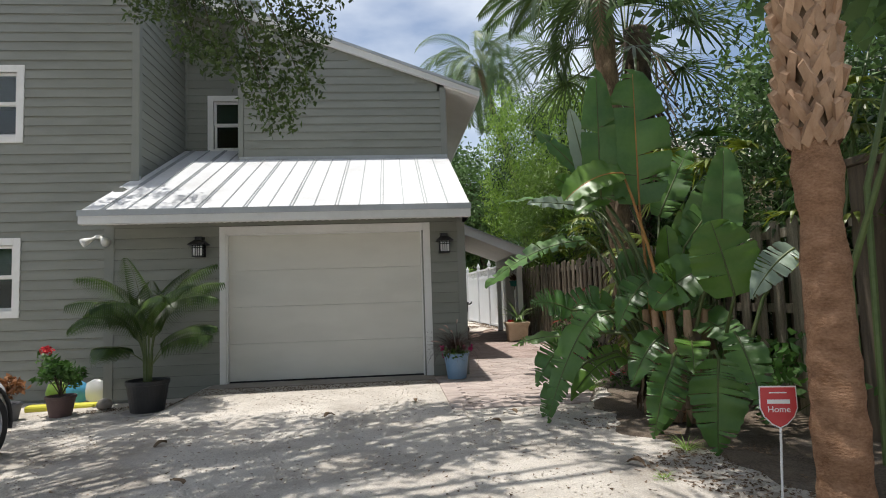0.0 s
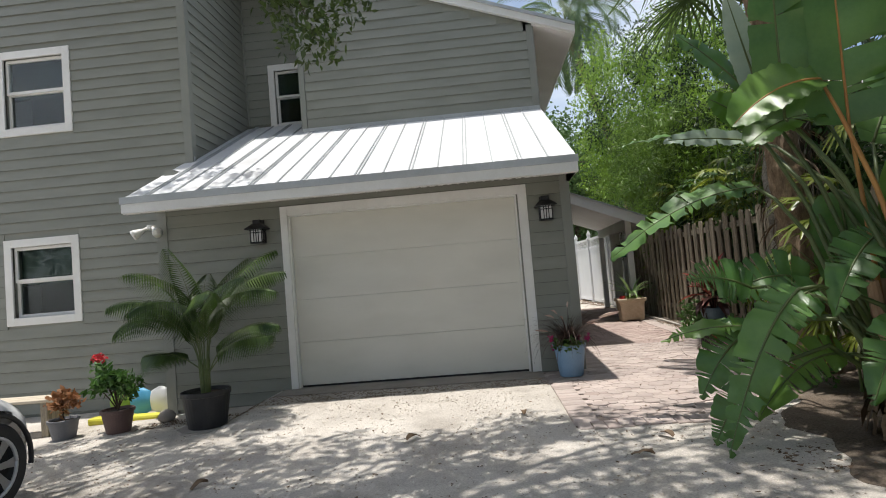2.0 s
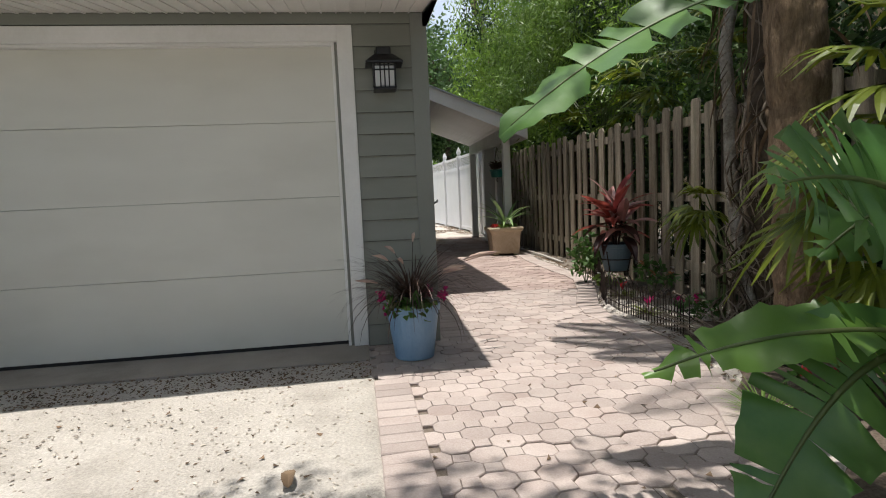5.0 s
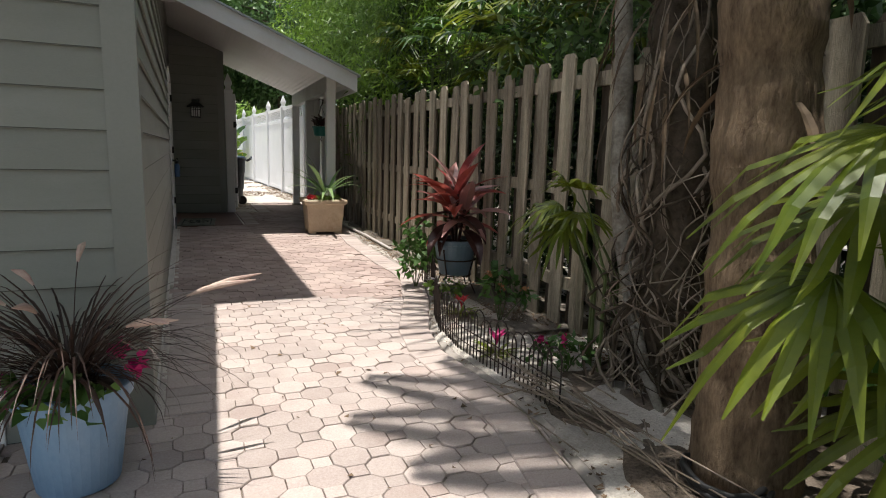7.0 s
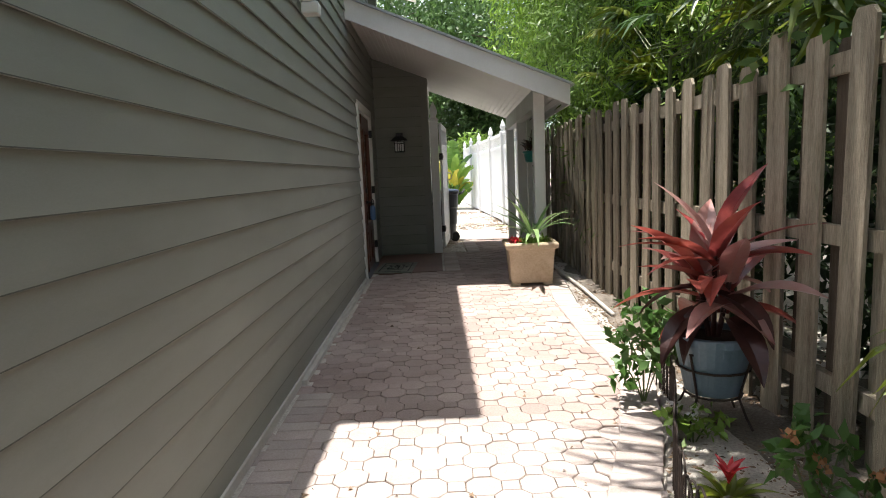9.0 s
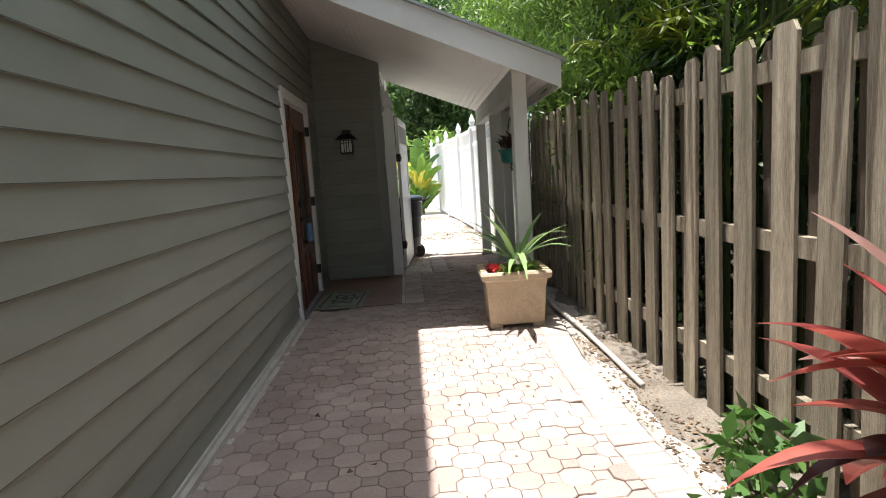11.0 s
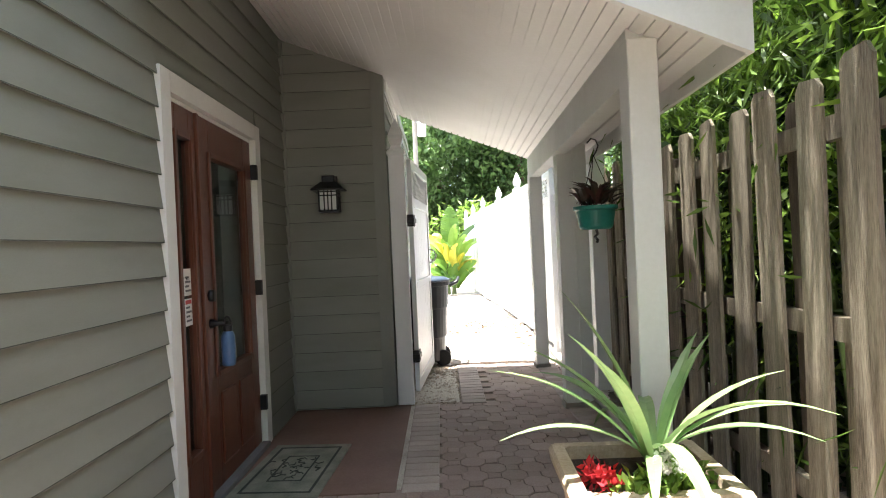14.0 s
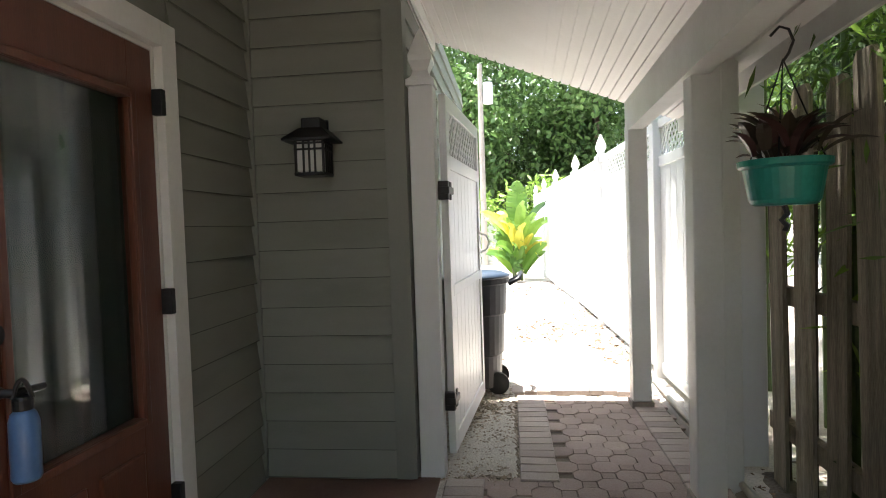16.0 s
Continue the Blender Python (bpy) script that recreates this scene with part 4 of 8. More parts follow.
part("curtain", (V, [(k, k + 1, 85 + k, 84 + k) for k in range(83)]), M["curtain"], dr, "dark green curtain behind the glass", smooth=True)
V, F = [], []
tube(V, F, [(0.0, 0.44, 1.08), (0.025, 0.44, 1.08)], 0.032, 16)
tube(V, F, [(0.0, 0.44, 0.93), (0.04, 0.44, 0.93), (0.06, 0.44, 0.93), (0.07, 0.46, 0.93), (0.07, 0.54, 0.925)], [0.028, 0.012, 0.012, 0.011, 0.009], 10)
part("handle", (V, F), M["black"], main, "black lever and dead-bolt plate", smooth=True)
for z in (0.30, 1.07, 1.84):
    part("hinge", boxes((0.001, 0.045, 1.215, 1.245, z - 0.05, z + 0.05), bevel=0.004), M["black"], dr)
t = thing("bottle", "blue enamelled bottle hanging from the door lever", "bottle", at=(0.085, 6.67, 0.70))
part("body", lathe([(0.031, 0), (0.036, 0.01), (0.036, 0.155), (0.03, 0.175), (0.022, 0.185)], 20), M["bluebottle"], t, smooth=True)
part("lid", lathe([(0.024, 0.186), (0.024, 0.212), (0.018, 0.22)], 16), M["black"], t)
V, F = [], []
tube(V, F, curve_points((-0.02, -0.01, 0.214), (0.02, 0.01, 0.214), -0.05, 8), 0.006, 8)
part("loop", (V, F), M["black"], t)
for i, (z, red) in enumerate(((1.10, False), (0.95, True))):
    t = thing("door_sticker", "small printed notice stuck on the sidelight glass", "sticker", "door stickers", at=(-0.0195, 6.22 + 0.172, z))
    part("paper", boxes((0.0, 0.0008, 0.0, 0.082, 0.0, 0.135)), M["signwhite"], t)
    if red:
        part("band", boxes((0.001, 0.0014, 0.006, 0.076, 0.108, 0.128)), M["signred"], t)
    part("print", boxes(*[(0.001, 0.0014, 0.012, 0.074 - 0.02 * (j % 2), 0.02 + j * 0.022, 0.03 + j * 0.022) for j in range(4)]), M["greypot"], t)


def text_on(name, words, size, mat, parent, m):
    cu = bpy.data.curves.new(name, "FONT")
    cu.body, cu.size, cu.align_x, cu.align_y, cu.extrude = words, size, "CENTER", "CENTER", 0.0006
    cu.materials.append(mat)
    ob = new(name, cu)
    ob.parent = parent
    ob.matrix_basis = m
    return ob


text_on("text", "911", 0.03, M["black"], t, pose(0.0016, 0.0425, 0.205 + 0.22 - 0.19, 90, 0, 90))

t = thing("doormat", "worn green-grey doormat with a dark leaf pattern before the door", "doormat", at=(0.33, 6.98, 0.006), turn=-4)
part("body", boxes((-0.25, 0.25, -0.42, 0.42, 0, 0.012), bevel=0.004), M["mat"], t)
lines = [(-0.2, 0.2, -0.36, -0.345, 0.0125, 0.0145), (-0.2, 0.2, 0.345, 0.36, 0.0125, 0.0145), (-0.2, -0.185, -0.345, 0.345, 0.0125, 0.0145), (0.185, 0.2, -0.345, 0.345, 0.0125, 0.0145),
         (-0.1, 0.1, -0.2, -0.19, 0.0125, 0.0145), (-0.1, 0.1, 0.19, 0.2, 0.0125, 0.0145), (-0.1, -0.09, -0.19, 0.19, 0.0125, 0.0145), (0.09, 0.1, -0.19, 0.19, 0.0125, 0.0145)]
part("pattern", boxes(*lines), M["matline"], t)
V, F = [], []
for i in range(26):
    a = i * 2.4
    c = Vector((0.15 * math.cos(a) * (0.4 + 0.6 * (i % 3) / 2), 0.29 * math.sin(a * 1.3), 0.0135))
    tube(V, F, [c, c + Vector((0.03 * math.cos(a * 3), 0.03 * math.sin(a * 3), 0)), c + Vector((0.05 * math.cos(a * 3 + 0.8), 0.05 * math.sin(a * 3 + 0.8), 0))], 0.0035, 5)
part("leaf_pattern", (V, F), M["matline"], t, kind="stuff")


# ---- wooden fence ----
fence = thing("wooden_fence", "weathered grey wooden shadow-box fence with gaps between its boards", "fence", kind="structure")
FX = 2.53


def fence_board(y, x, w, h, mat, lean=0.0):
    z = -0.03
    bm = bmesh.new()
    j = rng.random(4) * 0.012
    prism(bm, [(-w / 2, 0), (w / 2, 0), (w / 2, h - 0.03 - j[0]), (w / 2 - 0.025, h - j[1]), (-w / 2 + 0.025, h - j[2]), (-w / 2, h - 0.035 - j[3])], 0, -0.009, 0.009)
    ob = part("board", bm, mat, fence)
    ob.matrix_basis = pose(x, y, z, lean, rng.normal() * 0.3, rng.normal() * 1.2)


def fence_x(y):
    return FX + 0.012 * max(y, 0)


y = -8.6
i = 0
while y < 8.45:
    fence_board(y, fence_x(y) + rng.normal() * 0.004, 0.13 + rng.random() * 0.02, 1.80 + 0.03 * rng.normal() + 0.012 * max(y, 0), M["fence"], rng.normal() * 0.5)
    # Back boards: the shade between front boards is put into a darker wood.
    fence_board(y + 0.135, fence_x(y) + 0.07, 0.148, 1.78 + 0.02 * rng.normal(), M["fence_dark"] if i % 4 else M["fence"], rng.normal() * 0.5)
    y += 0.268
    i += 1
for z in (0.25, 0.90, 1.60):
    for k in range(8):
        a, b = -8.6 + k * 2.1, min(8.45, -8.6 + (k + 1) * 2.14 - 0.01)
        bm = bmesh.new()
        bx0, bx1 = fence_x(a), fence_x(b)
        vs = [bm.verts.new(p) for p in ((bx0 + 0.02, a, z), (bx0 + 0.065, a, z), (bx1 + 0.065, b, z), (bx1 + 0.02, b, z), (bx0 + 0.02, a, z + 0.085), (bx0 + 0.065, a, z + 0.085), (bx1 + 0.065, b, z + 0.085), (bx1 + 0.02, b, z + 0.085))]
        for f in ((0, 1, 2, 3), (7, 6, 5, 4), (0, 4, 5, 1), (1, 5, 6, 2), (2, 6, 7, 3), (3, 7, 4, 0)):
            bm.faces.new([vs[q] for q in f])
        part("rail", bm, M["fence"], fence)
# gate post at the drive side
t = thing("fence_post", "dark weathered square fence post with a flat cap", "post", at=(2.45, -4.75, 0))
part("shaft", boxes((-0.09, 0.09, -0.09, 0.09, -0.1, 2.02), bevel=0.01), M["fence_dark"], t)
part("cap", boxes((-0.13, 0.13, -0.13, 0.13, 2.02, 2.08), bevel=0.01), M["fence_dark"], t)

# ---- white vinyl fence with lattice ----


def lattice(y0, y1, z0, z1, n=None):
    """Diagonal strips in the plane x = 0."""
    bm = bmesh.new()
    h, L = z1 - z0, y1 - y0
    step = 0.085
    for s in (1, -1):
        c = -h
        while c < L + h:
            a, b = (c, c + h) if s > 0 else (c + h, c)
            za, zb = z0, z1
            p0, p1 = Vector((a, za)), Vector((b, zb))
            lo, hi = (p0, p1) if p0.x < p1.x else (p1, p0)
            if hi.x > 0.01 and lo.x < L - 0.01:
                if lo.x < 0:
                    k = -lo.x / (hi.x - lo.x)
                    lo = lo.lerp(hi, k)
                if hi.x > L:
                    k = (L - lo.x) / (hi.x - lo.x)
                    hi = lo.lerp(hi, k)
                w, x = 0.012, 0.004 * s
                vs = [bm.verts.new((x + dx, y0 + q.x, q.y + dz)) for q in (lo, hi) for dx in (-0.003, 0.003) for dz in (-w, w)]
                for f in ((0, 1, 3, 2), (4, 6, 7, 5), (0, 4, 5, 1), (2, 3, 7, 6), (0, 2, 6, 4), (1, 5, 7, 3)):
                    bm.faces.new([vs[q] for q in f])
            c += step
    return bm


def vinyl_post(parent, m, h=2.12):
    p = part("post", boxes((-0.065, 0.065, -0.065, 0.065, -0.05, h), bevel=0.006), M["vinyl"], parent)
    p.matrix_basis = m
    v, f = lathe([(0.105, h), (0.105, h + 0.03), (0.07, h + 0.05), (0.055, h + 0.08), (0.085, h + 0.13), (0.085, h + 0.16), (0.03, h + 0.27), (0.004, h + 0.31)], 4)
    c, s = math.cos(math.pi / 4), math.sin(math.pi / 4)
    v = [(x * c - y * s, x * s + y * c, z) for x, y, z in v]
    part("finial", (v, f), M["vinyl"], p)
    return p


def vinyl_panel(parent, m, L, h=2.12, lat=True):
    p = thing("panel", at=(0, 0, 0))
    p.parent = parent
    p.matrix_basis = m
    top = h - 0.36 if lat else h - 0.08
    n = max(3, int(L / 0.15))
    for i in range(n):
        part("slat", boxes((-0.011, 0.011, i * L / n + 0.002, (i + 1) * L / n - 0.002, 0.11, top)), M["vinyl"], p)
    rails = [(-0.025, 0.025, 0, L, 0.03, 0.12), (-0.025, 0.025, 0, L, top - 0.02, top + 0.06)]
    if lat:
        rails.append((-0.025, 0.025, 0, L, h - 0.07, h))
    part("rail", boxes(*rails, bevel=0.004), M["vinyl"], p)
    if lat:
        part("lattice", lattice(0, L, top + 0.06, h - 0.07), M["vinyl"], p)
    return p


vf = thing("vinyl_fence", "white vinyl privacy fence with a lattice top and pointed post caps", "fence", kind="structure")
VY = [8.6, 10.4, 13.0, 15.2, 17.6, 20.0, 22.4]


def vinyl_x(y):
    return float(np.interp(y, [7.9, 10.4, 13.0, 15.2, 17.6, 20.0, 22.4], [2.62, 2.6, 2.52, 2.44, 2.30, 2.2, 2.1]))


def vinyl_z(y):
    return float(ground_height(np.array(2.5), np.array(y)))


for i, y in enumerate(VY):
    vinyl_post(vf, pose(vinyl_x(y), y, vinyl_z(y)))
    if i < len(VY) - 1:
        y2 = VY[i + 1]
        ang = -math.degrees(math.atan2(vinyl_x(y2) - vinyl_x(y), y2 - y))
        rise = vinyl_z(y2) - vinyl_z(y)
        vinyl_panel(vf, pose(vinyl_x(y) + 0.07 * (vinyl_x(y2) - vinyl_x(y)) / (y2 - y), y + 0.07, vinyl_z(y) + 0.02, math.degrees(math.atan2(rise, y2 - y)), 0, ang), y2 - y - 0.14)
# a far cross fence
fv = thing("vinyl_fence_far", "low white vinyl fence across the far end", "fence", kind="structure")
for i in range(6):
    vinyl_post(fv, pose(-9.2 + i * 2.0, 27.0, 0.0), 1.5)
    if i < 5:
        vinyl_panel(fv, pose(-9.2 + i * 2.0 + 1.93, 27.0, 0.0, 0, 0, 90), 1.86, 1.6)

# ---- gate ----
t = thing("gate_post", "white vinyl gate post with a pointed cap", "post", at=(0.915, 8.40, 0))
vinyl_post(t, pose(0, 0, 0), 2.06)
g = thing("gate", "open white vinyl gate leaf with a lattice top and black hinges", "gate", kind="structure", at=(1.01, 8.47, 0.08), turn=-5.0)
L = 1.22
gframe = part("gate_frame", boxes((-0.02, 0.02, 0, 0.08, 0, 1.96), (-0.02, 0.02, L - 0.08, L, 0, 1.96), (-0.02, 0.02, 0.08, L - 0.08, 0, 0.1), (-0.02, 0.02, 0.08, L - 0.08, 1.56, 1.64), (-0.02, 0.02, 0.08, L - 0.08, 1.88, 1.96), (-0.022, 0.022, 0.08, L - 0.08, 0.86, 0.92), bevel=0.004), M["vinyl"], g)
for i in range(8):
    part("slat", boxes((-0.01, 0.01, 0.08 + i * (L - 0.16) / 8 + 0.002, 0.08 + (i + 1) * (L - 0.16) / 8 - 0.002, 0.1, 1.56)), M["vinyl"], g)
part("lattice", lattice(0.08, L - 0.08, 1.64, 1.88), M["vinyl"], g)
for z in (0.28, 1.42):
    part("hinge", boxes((-0.035, 0.035, -0.05, 0.09, z, z + 0.04), (-0.03, 0.03, -0.045, -0.01, z - 0.03, z + 0.07), (-0.028, 0.028, 0.03, 0.07, z - 0.03, z + 0.07), bevel=0.006), M["black"], g)
V, F = [], []
tube(V, F, [(0.02, L - 0.05, 1.05), (0.07, L - 0.05, 1.07), (0.09, L - 0.05, 1.12), (0.07, L - 0.05, 1.17), (0.02, L - 0.05, 1.19)], 0.008, 8)
part("handle", (V, F), M["vinyl"], g, smooth=True)

# ---- wheeled bin ----
t = thing("rubbish_bin", "round black plastic rubbish bin with a blue-black lid", "rubbish bin", at=(1.03, 10.05, 0.0))
part("body", lathe([(0.215, 0.05), (0.225, 0.055), (0.235, 0.3), (0.25, 0.31), (0.262, 0.62), (0.275, 0.63), (0.285, 0.86), (0.305, 0.87), (0.305, 0.91), (0.29, 0.91)], 32), M["bin"], t, smooth=False)
part("lid", lathe([(0.31, 0.912), (0.315, 0.93), (0.25, 0.955), (0.12, 0.968), (0.01, 0.97)], 32), M["binlid"], t, smooth=True)
V, F = [], []
tube(V, F, [(0.30, -0.1, 0.86), (0.38, -0.1, 0.90), (0.40, 0, 0.94), (0.38, 0.1, 0.90), (0.30, 0.1, 0.86)], 0.018, 8)
part("handle", (V, F), M["bin"], t, smooth=True)
for y in (-0.16, 0.12):
    V, F = [], []
    tube(V, F, [(0.2, y, 0.085), (0.2, y + 0.045, 0.085)], 0.085, 18)
    part("wheel", (V, F), M["tyre"], t)

# ---- planter, pots ----


def square_planter():
    t = thing("stone_planter", "square tan cast-stone planter with a moulded rim on the paving", "planter", at=(1.93, 5.59, 0), turn=-2)

    def ring(w, z):
        return [(-w, -w, z), (w, -w, z), (w, w, z), (-w, w, z)]
    prof = [(0.205, 0.03), (0.225, 0.34), (0.235, 0.40), (0.262, 0.415), (0.268, 0.455), (0.258, 0.475), (0.215, 0.475), (0.21, 0.40)]
    v, f = [], []
    for w, z in prof:
        v += ring(w, z)
    for i in range(len(prof) - 1):
        for k in range(4):
            j = (k + 1) % 4
            f.append((i * 4 + k, i * 4 + j, i * 4 + 4 + j, i * 4 + 4 + k))
    f.append((3, 2, 1, 0))
    n = len(prof) * 4 - 4
    f.append((n, n + 1, n + 2, n + 3))
    v = [(x * 1.08, y * 1.03, z) for x, y, z in v]
    me = mesh_data("body", v, f, M["stone"])
    bm = bmesh.new()
    bm.from_mesh(me)
    bmesh.ops.bevel(bm, geom=[e for e in bm.edges if abs(e.verts[0].co.z - e.verts[1].co.z) > 0.01 and e.verts[0].co.xy.length > 0.28 or e.verts[0].co.z < 0.1], offset=0.012, segments=2, affect="EDGES")
    part("body", bm, M["stone"], t)
    for sx in (-1, 1):
        for sy in (-1, 1):
            x, y = sx * 0.175, sy * 0.155
            part("foot", boxes((x - 0.05, x + 0.05, y - 0.05, y + 0.05, 0, 0.035), bevel=0.006), M["stone"], t)
    part("soil", boxes((-0.232, 0.232, -0.215, 0.215, 0.405, 0.425)), M["soil"], t)


square_planter()


def strap_plant(name, label, cat, at, parts, stems=None, soilless=True):
    """parts: rows of (part name, material, blades) with blades as rows for strap()."""
    t = thing(name, label, cat, at=at)
    for pname, mat, blades in parts:
        groups_ = [[b] for b in blades] if len(blades) < 60 else [blades]
        for some in groups_:
            V, F = [], []
            for b in some:
                strap(V, F, *b)
            part(pname, (V, F), mat, t)
    if stems:
        V, F = [], []
        for pts, r in stems:
            tube(V, F, pts, r, 6)
        part("stem", (V, F), M["petiole"], t)
    return t


big = []
for i in range(13):
    a = i * 2.4 + 0.4
    big.append(((0.02 * math.cos(a), 0.02 * math.sin(a), 0.03 * (i % 4)), a, [1.35, 1.15, 0.95, 0.6][i % 4] - 0.02 * i, 0.55 + 0.04 * ((i * 7) % 5), 0.055, 0.7 + 0.18 * (i % 4), 9, 0.35))
extra = [((0, 0, 0.03), -2.9, 0.75, 0.62, 0.05, 1.1, 10, 0.35), ((0, 0, 0.03), -0.35, 0.9, 0.55, 0.045, 1.0, 10, 0.35), ((0, 0, 0.05), 2.75, 1.3, 0.68, 0.06, 0.45, 9, 0.35), ((0, 0, 0.03), -1.9, 0.6, 0.5, 0.05, 1.3, 10, 0.35)]
strap_plant("bromeliad", "grey-green strappy succulent with arching pointed leaves in the stone planter", "plant", (1.97, 5.56, 0.46), [("leaf", M["agave"], big + extra)])
t = thing("bedding_flowers", "small white and red bedding flowers in the stone planter", "flowers", at=(1.9, 5.5, 0.425))
rnd = np.random.default_rng(3)
c = [(-0.05 + 0.1 * k, -0.12 + 0.02 * k, 0.05) for k in range(3)] + [(0.02, -0.1, 0.06), (0.12, -0.05, 0.06)]
part("foliage", leaf_mesh("foliage", scatter_leaves(c, 0.05, 0.03, 60, (0.08, 0.07, 0.05), rnd, -0.3), M["lime"]), None, t)
part("white_flowers", leaf_mesh("white_flowers", scatter_leaves([(0.03, -0.13, 0.12), (0.10, -0.1, 0.11), (0.06, -0.08, 0.14)], 0.022, 0.016, 40, (0.035, 0.03, 0.02), rnd, -0.5), M["whitepetal"]), None, t)
part("red_flowers", leaf_mesh("red_flowers", scatter_leaves([(-0.13, -0.08, 0.07), (-0.16, 0.0, 0.06)], 0.04, 0.02, 60, (0.05, 0.05, 0.04), rnd, -0.5), M["redpetal"]), None, t)


def round_pot(name, label, at, r0, r1, h, mat, rim=0.02, cat="plant pot"):
    t = thing(name, label, cat, at=at)
    part("body", lathe([(r0, 0), (r0 + 0.004, 0.004), (r0 + (r1 - r0) * 0.92, h * 0.86), (r1 + rim * 0.4, h * 0.87), (r1 + rim * 0.5, h - 0.005), (r1 + rim * 0.2, h), (r1 - 0.012, h), (r1 - 0.02, h * 0.9)], 32), mat, t, smooth=False)
    part("soil", lathe([(r1 - 0.022, h * 0.87), (r1 - 0.03, h * 0.9), (0.01, h * 0.915)], 20), M["soil"], t)
    return t


round_pot("flower_pot", "tall faded sky-blue round pot at the corner of the garage", (-0.20, -0.40, 0.004), 0.125, 0.175, 0.36, M["bluepot"])
# fountain grass
blades, wisps = [], []
rnd = np.random.default_rng(11)
for i in range(260):
    a = rnd.random() * 6.283
    r = rnd.random() * 0.07
    blades.append(((r * math.cos(a), r * math.sin(a), 0), a + rnd.normal() * 0.5, 1.35 - rnd.random() * 0.75, 0.32 + rnd.random() * 0.38, 0.008, 0.9 + rnd.random() * 1.7, 7, 0.2))
t = strap_plant("fountain_grass", "purple fountain grass with feathery pink plumes in the blue pot", "grass", (-0.20, -0.40, 0.34), [("blades", M["grass_purple"], blades)])
for i in range(9):
    a = [0.1, 0.5, 3.6, 5.5, 2.7, -0.4, 4.3, 1.2, 3.1][i]
    hh = [0.34, 0.30, 0.38, 0.3, 0.42, 0.26, 0.36, 0.5, 0.2][i]
    reach = [0.55, 0.68, 0.25, 0.4, 0.16, 0.33, 0.22, 0.12, 0.33][i]
    V, F = [], []
    p = [Vector((reach * s * math.cos(a), reach * s * math.sin(a), hh * (1.9 * s - 0.95 * s * s))) for s in [k / 9 for k in range(10)]]
    stalk = part("stalk", (lambda q: (tube(q[0], q[1], p, 0.0018, 5), q)[1])(([], [])), M["grass_purple"], t)
    tube(V, F, p[6:] + [p[9] + (p[9] - p[8])], [0.004, 0.010, 0.012, 0.008, 0.002], 8)
    part("plume", (V, F), M["plume"], t)
part("herb_leaves", leaf_mesh("herb_leaves", scatter_leaves([(-0.02, -0.15, 0.03), (-0.1, -0.12, 0.03), (0.06, -0.14, 0.02)], 0.07, 0.055, 45, (0.08, 0.06, 0.05), rnd, 0.2), M["green"]), None, t)
part("flowers", leaf_mesh("flowers", scatter_leaves([(-0.2, -0.1, 0.1), (0.2, -0.05, 0.08), (0.12, 0.18, 0.06), (-0.16, 0.02, 0.0)], 0.035, 0.03, 22, (0.03, 0.03, 0.03), rnd, 0), M["magenta"]), None, t)

# areca palm in the black pot
round_pot("black_pot", "round black plastic pot standing on a flat stone slab", (-4.12, -1.05, -0.135), 0.19, 0.245, 0.38, M["blackpot"])
t = thing("stepping_slab", "flat grey stone slab under the black pot", "slab", at=(-4.12, -1.05, -0.155))
part("body", lathe([(0.30, -0.04), (0.32, -0.01), (0.31, 0.018), (0.29, 0.02)], 9), M["concrete"], t)


def feather_frond(VL, FL, VS, FS, base, az, el, length, droop, leaf_len, n=26, width=0.02, hang=0.3, stem_r=0.008, open_out=0.62):
    """An arching rib with two ranks of narrow leaflets."""
    p, e = Vector(base), el
    h = Vector((math.cos(az), math.sin(az), 0))
    side = Vector((-math.sin(az), math.cos(az), 0))
    pts, dirs = [p.copy()], []
    for i in range(n):
        d = h * math.cos(e) + Vector((0, 0, math.sin(e)))
        dirs.append(d)
        p = p + d * (length / n)
        pts.append(p.copy())
        e -= droop / n * (0.5 + i / n)
    tube(VS, FS, pts[::2], [stem_r * (1 - 0.8 * i / (len(pts[::2]))) for i in range(len(pts[::2]))], 5)
    for i in range(int(n * 0.22), n):
        t = i / n
        ll = leaf_len * (math.sin(math.pi * min(1, 0.25 + 0.72 * t)) + 0.1)
        for s in (-1, 1):
            q = side * s * open_out + dirs[i] * 0.8 + Vector((0, 0, 0.34 - hang * t))
            q.normalize()
            b0 = len(VL)
            nrm = dirs[i].cross(q).normalized()
            wd = q.cross(nrm).normalized() * width * 0.5
            base_p = pts[i]
            mid = base_p + q * ll * 0.5
            tip = base_p + q * ll + Vector((0, 0, -ll * hang * 0.7))
            VL.extend((tuple(base_p), tuple(mid - wd + Vector((0, 0, 0.004))), tuple(tip), tuple(mid + wd)))
            FL.append((b0, b0 + 1, b0 + 2, b0 + 3))


t = thing("areca_palm", "young areca palm with arching feathery green fronds in the black pot", "palm", at=(-4.12, -1.05, 0.2))
VS, FS = [], []
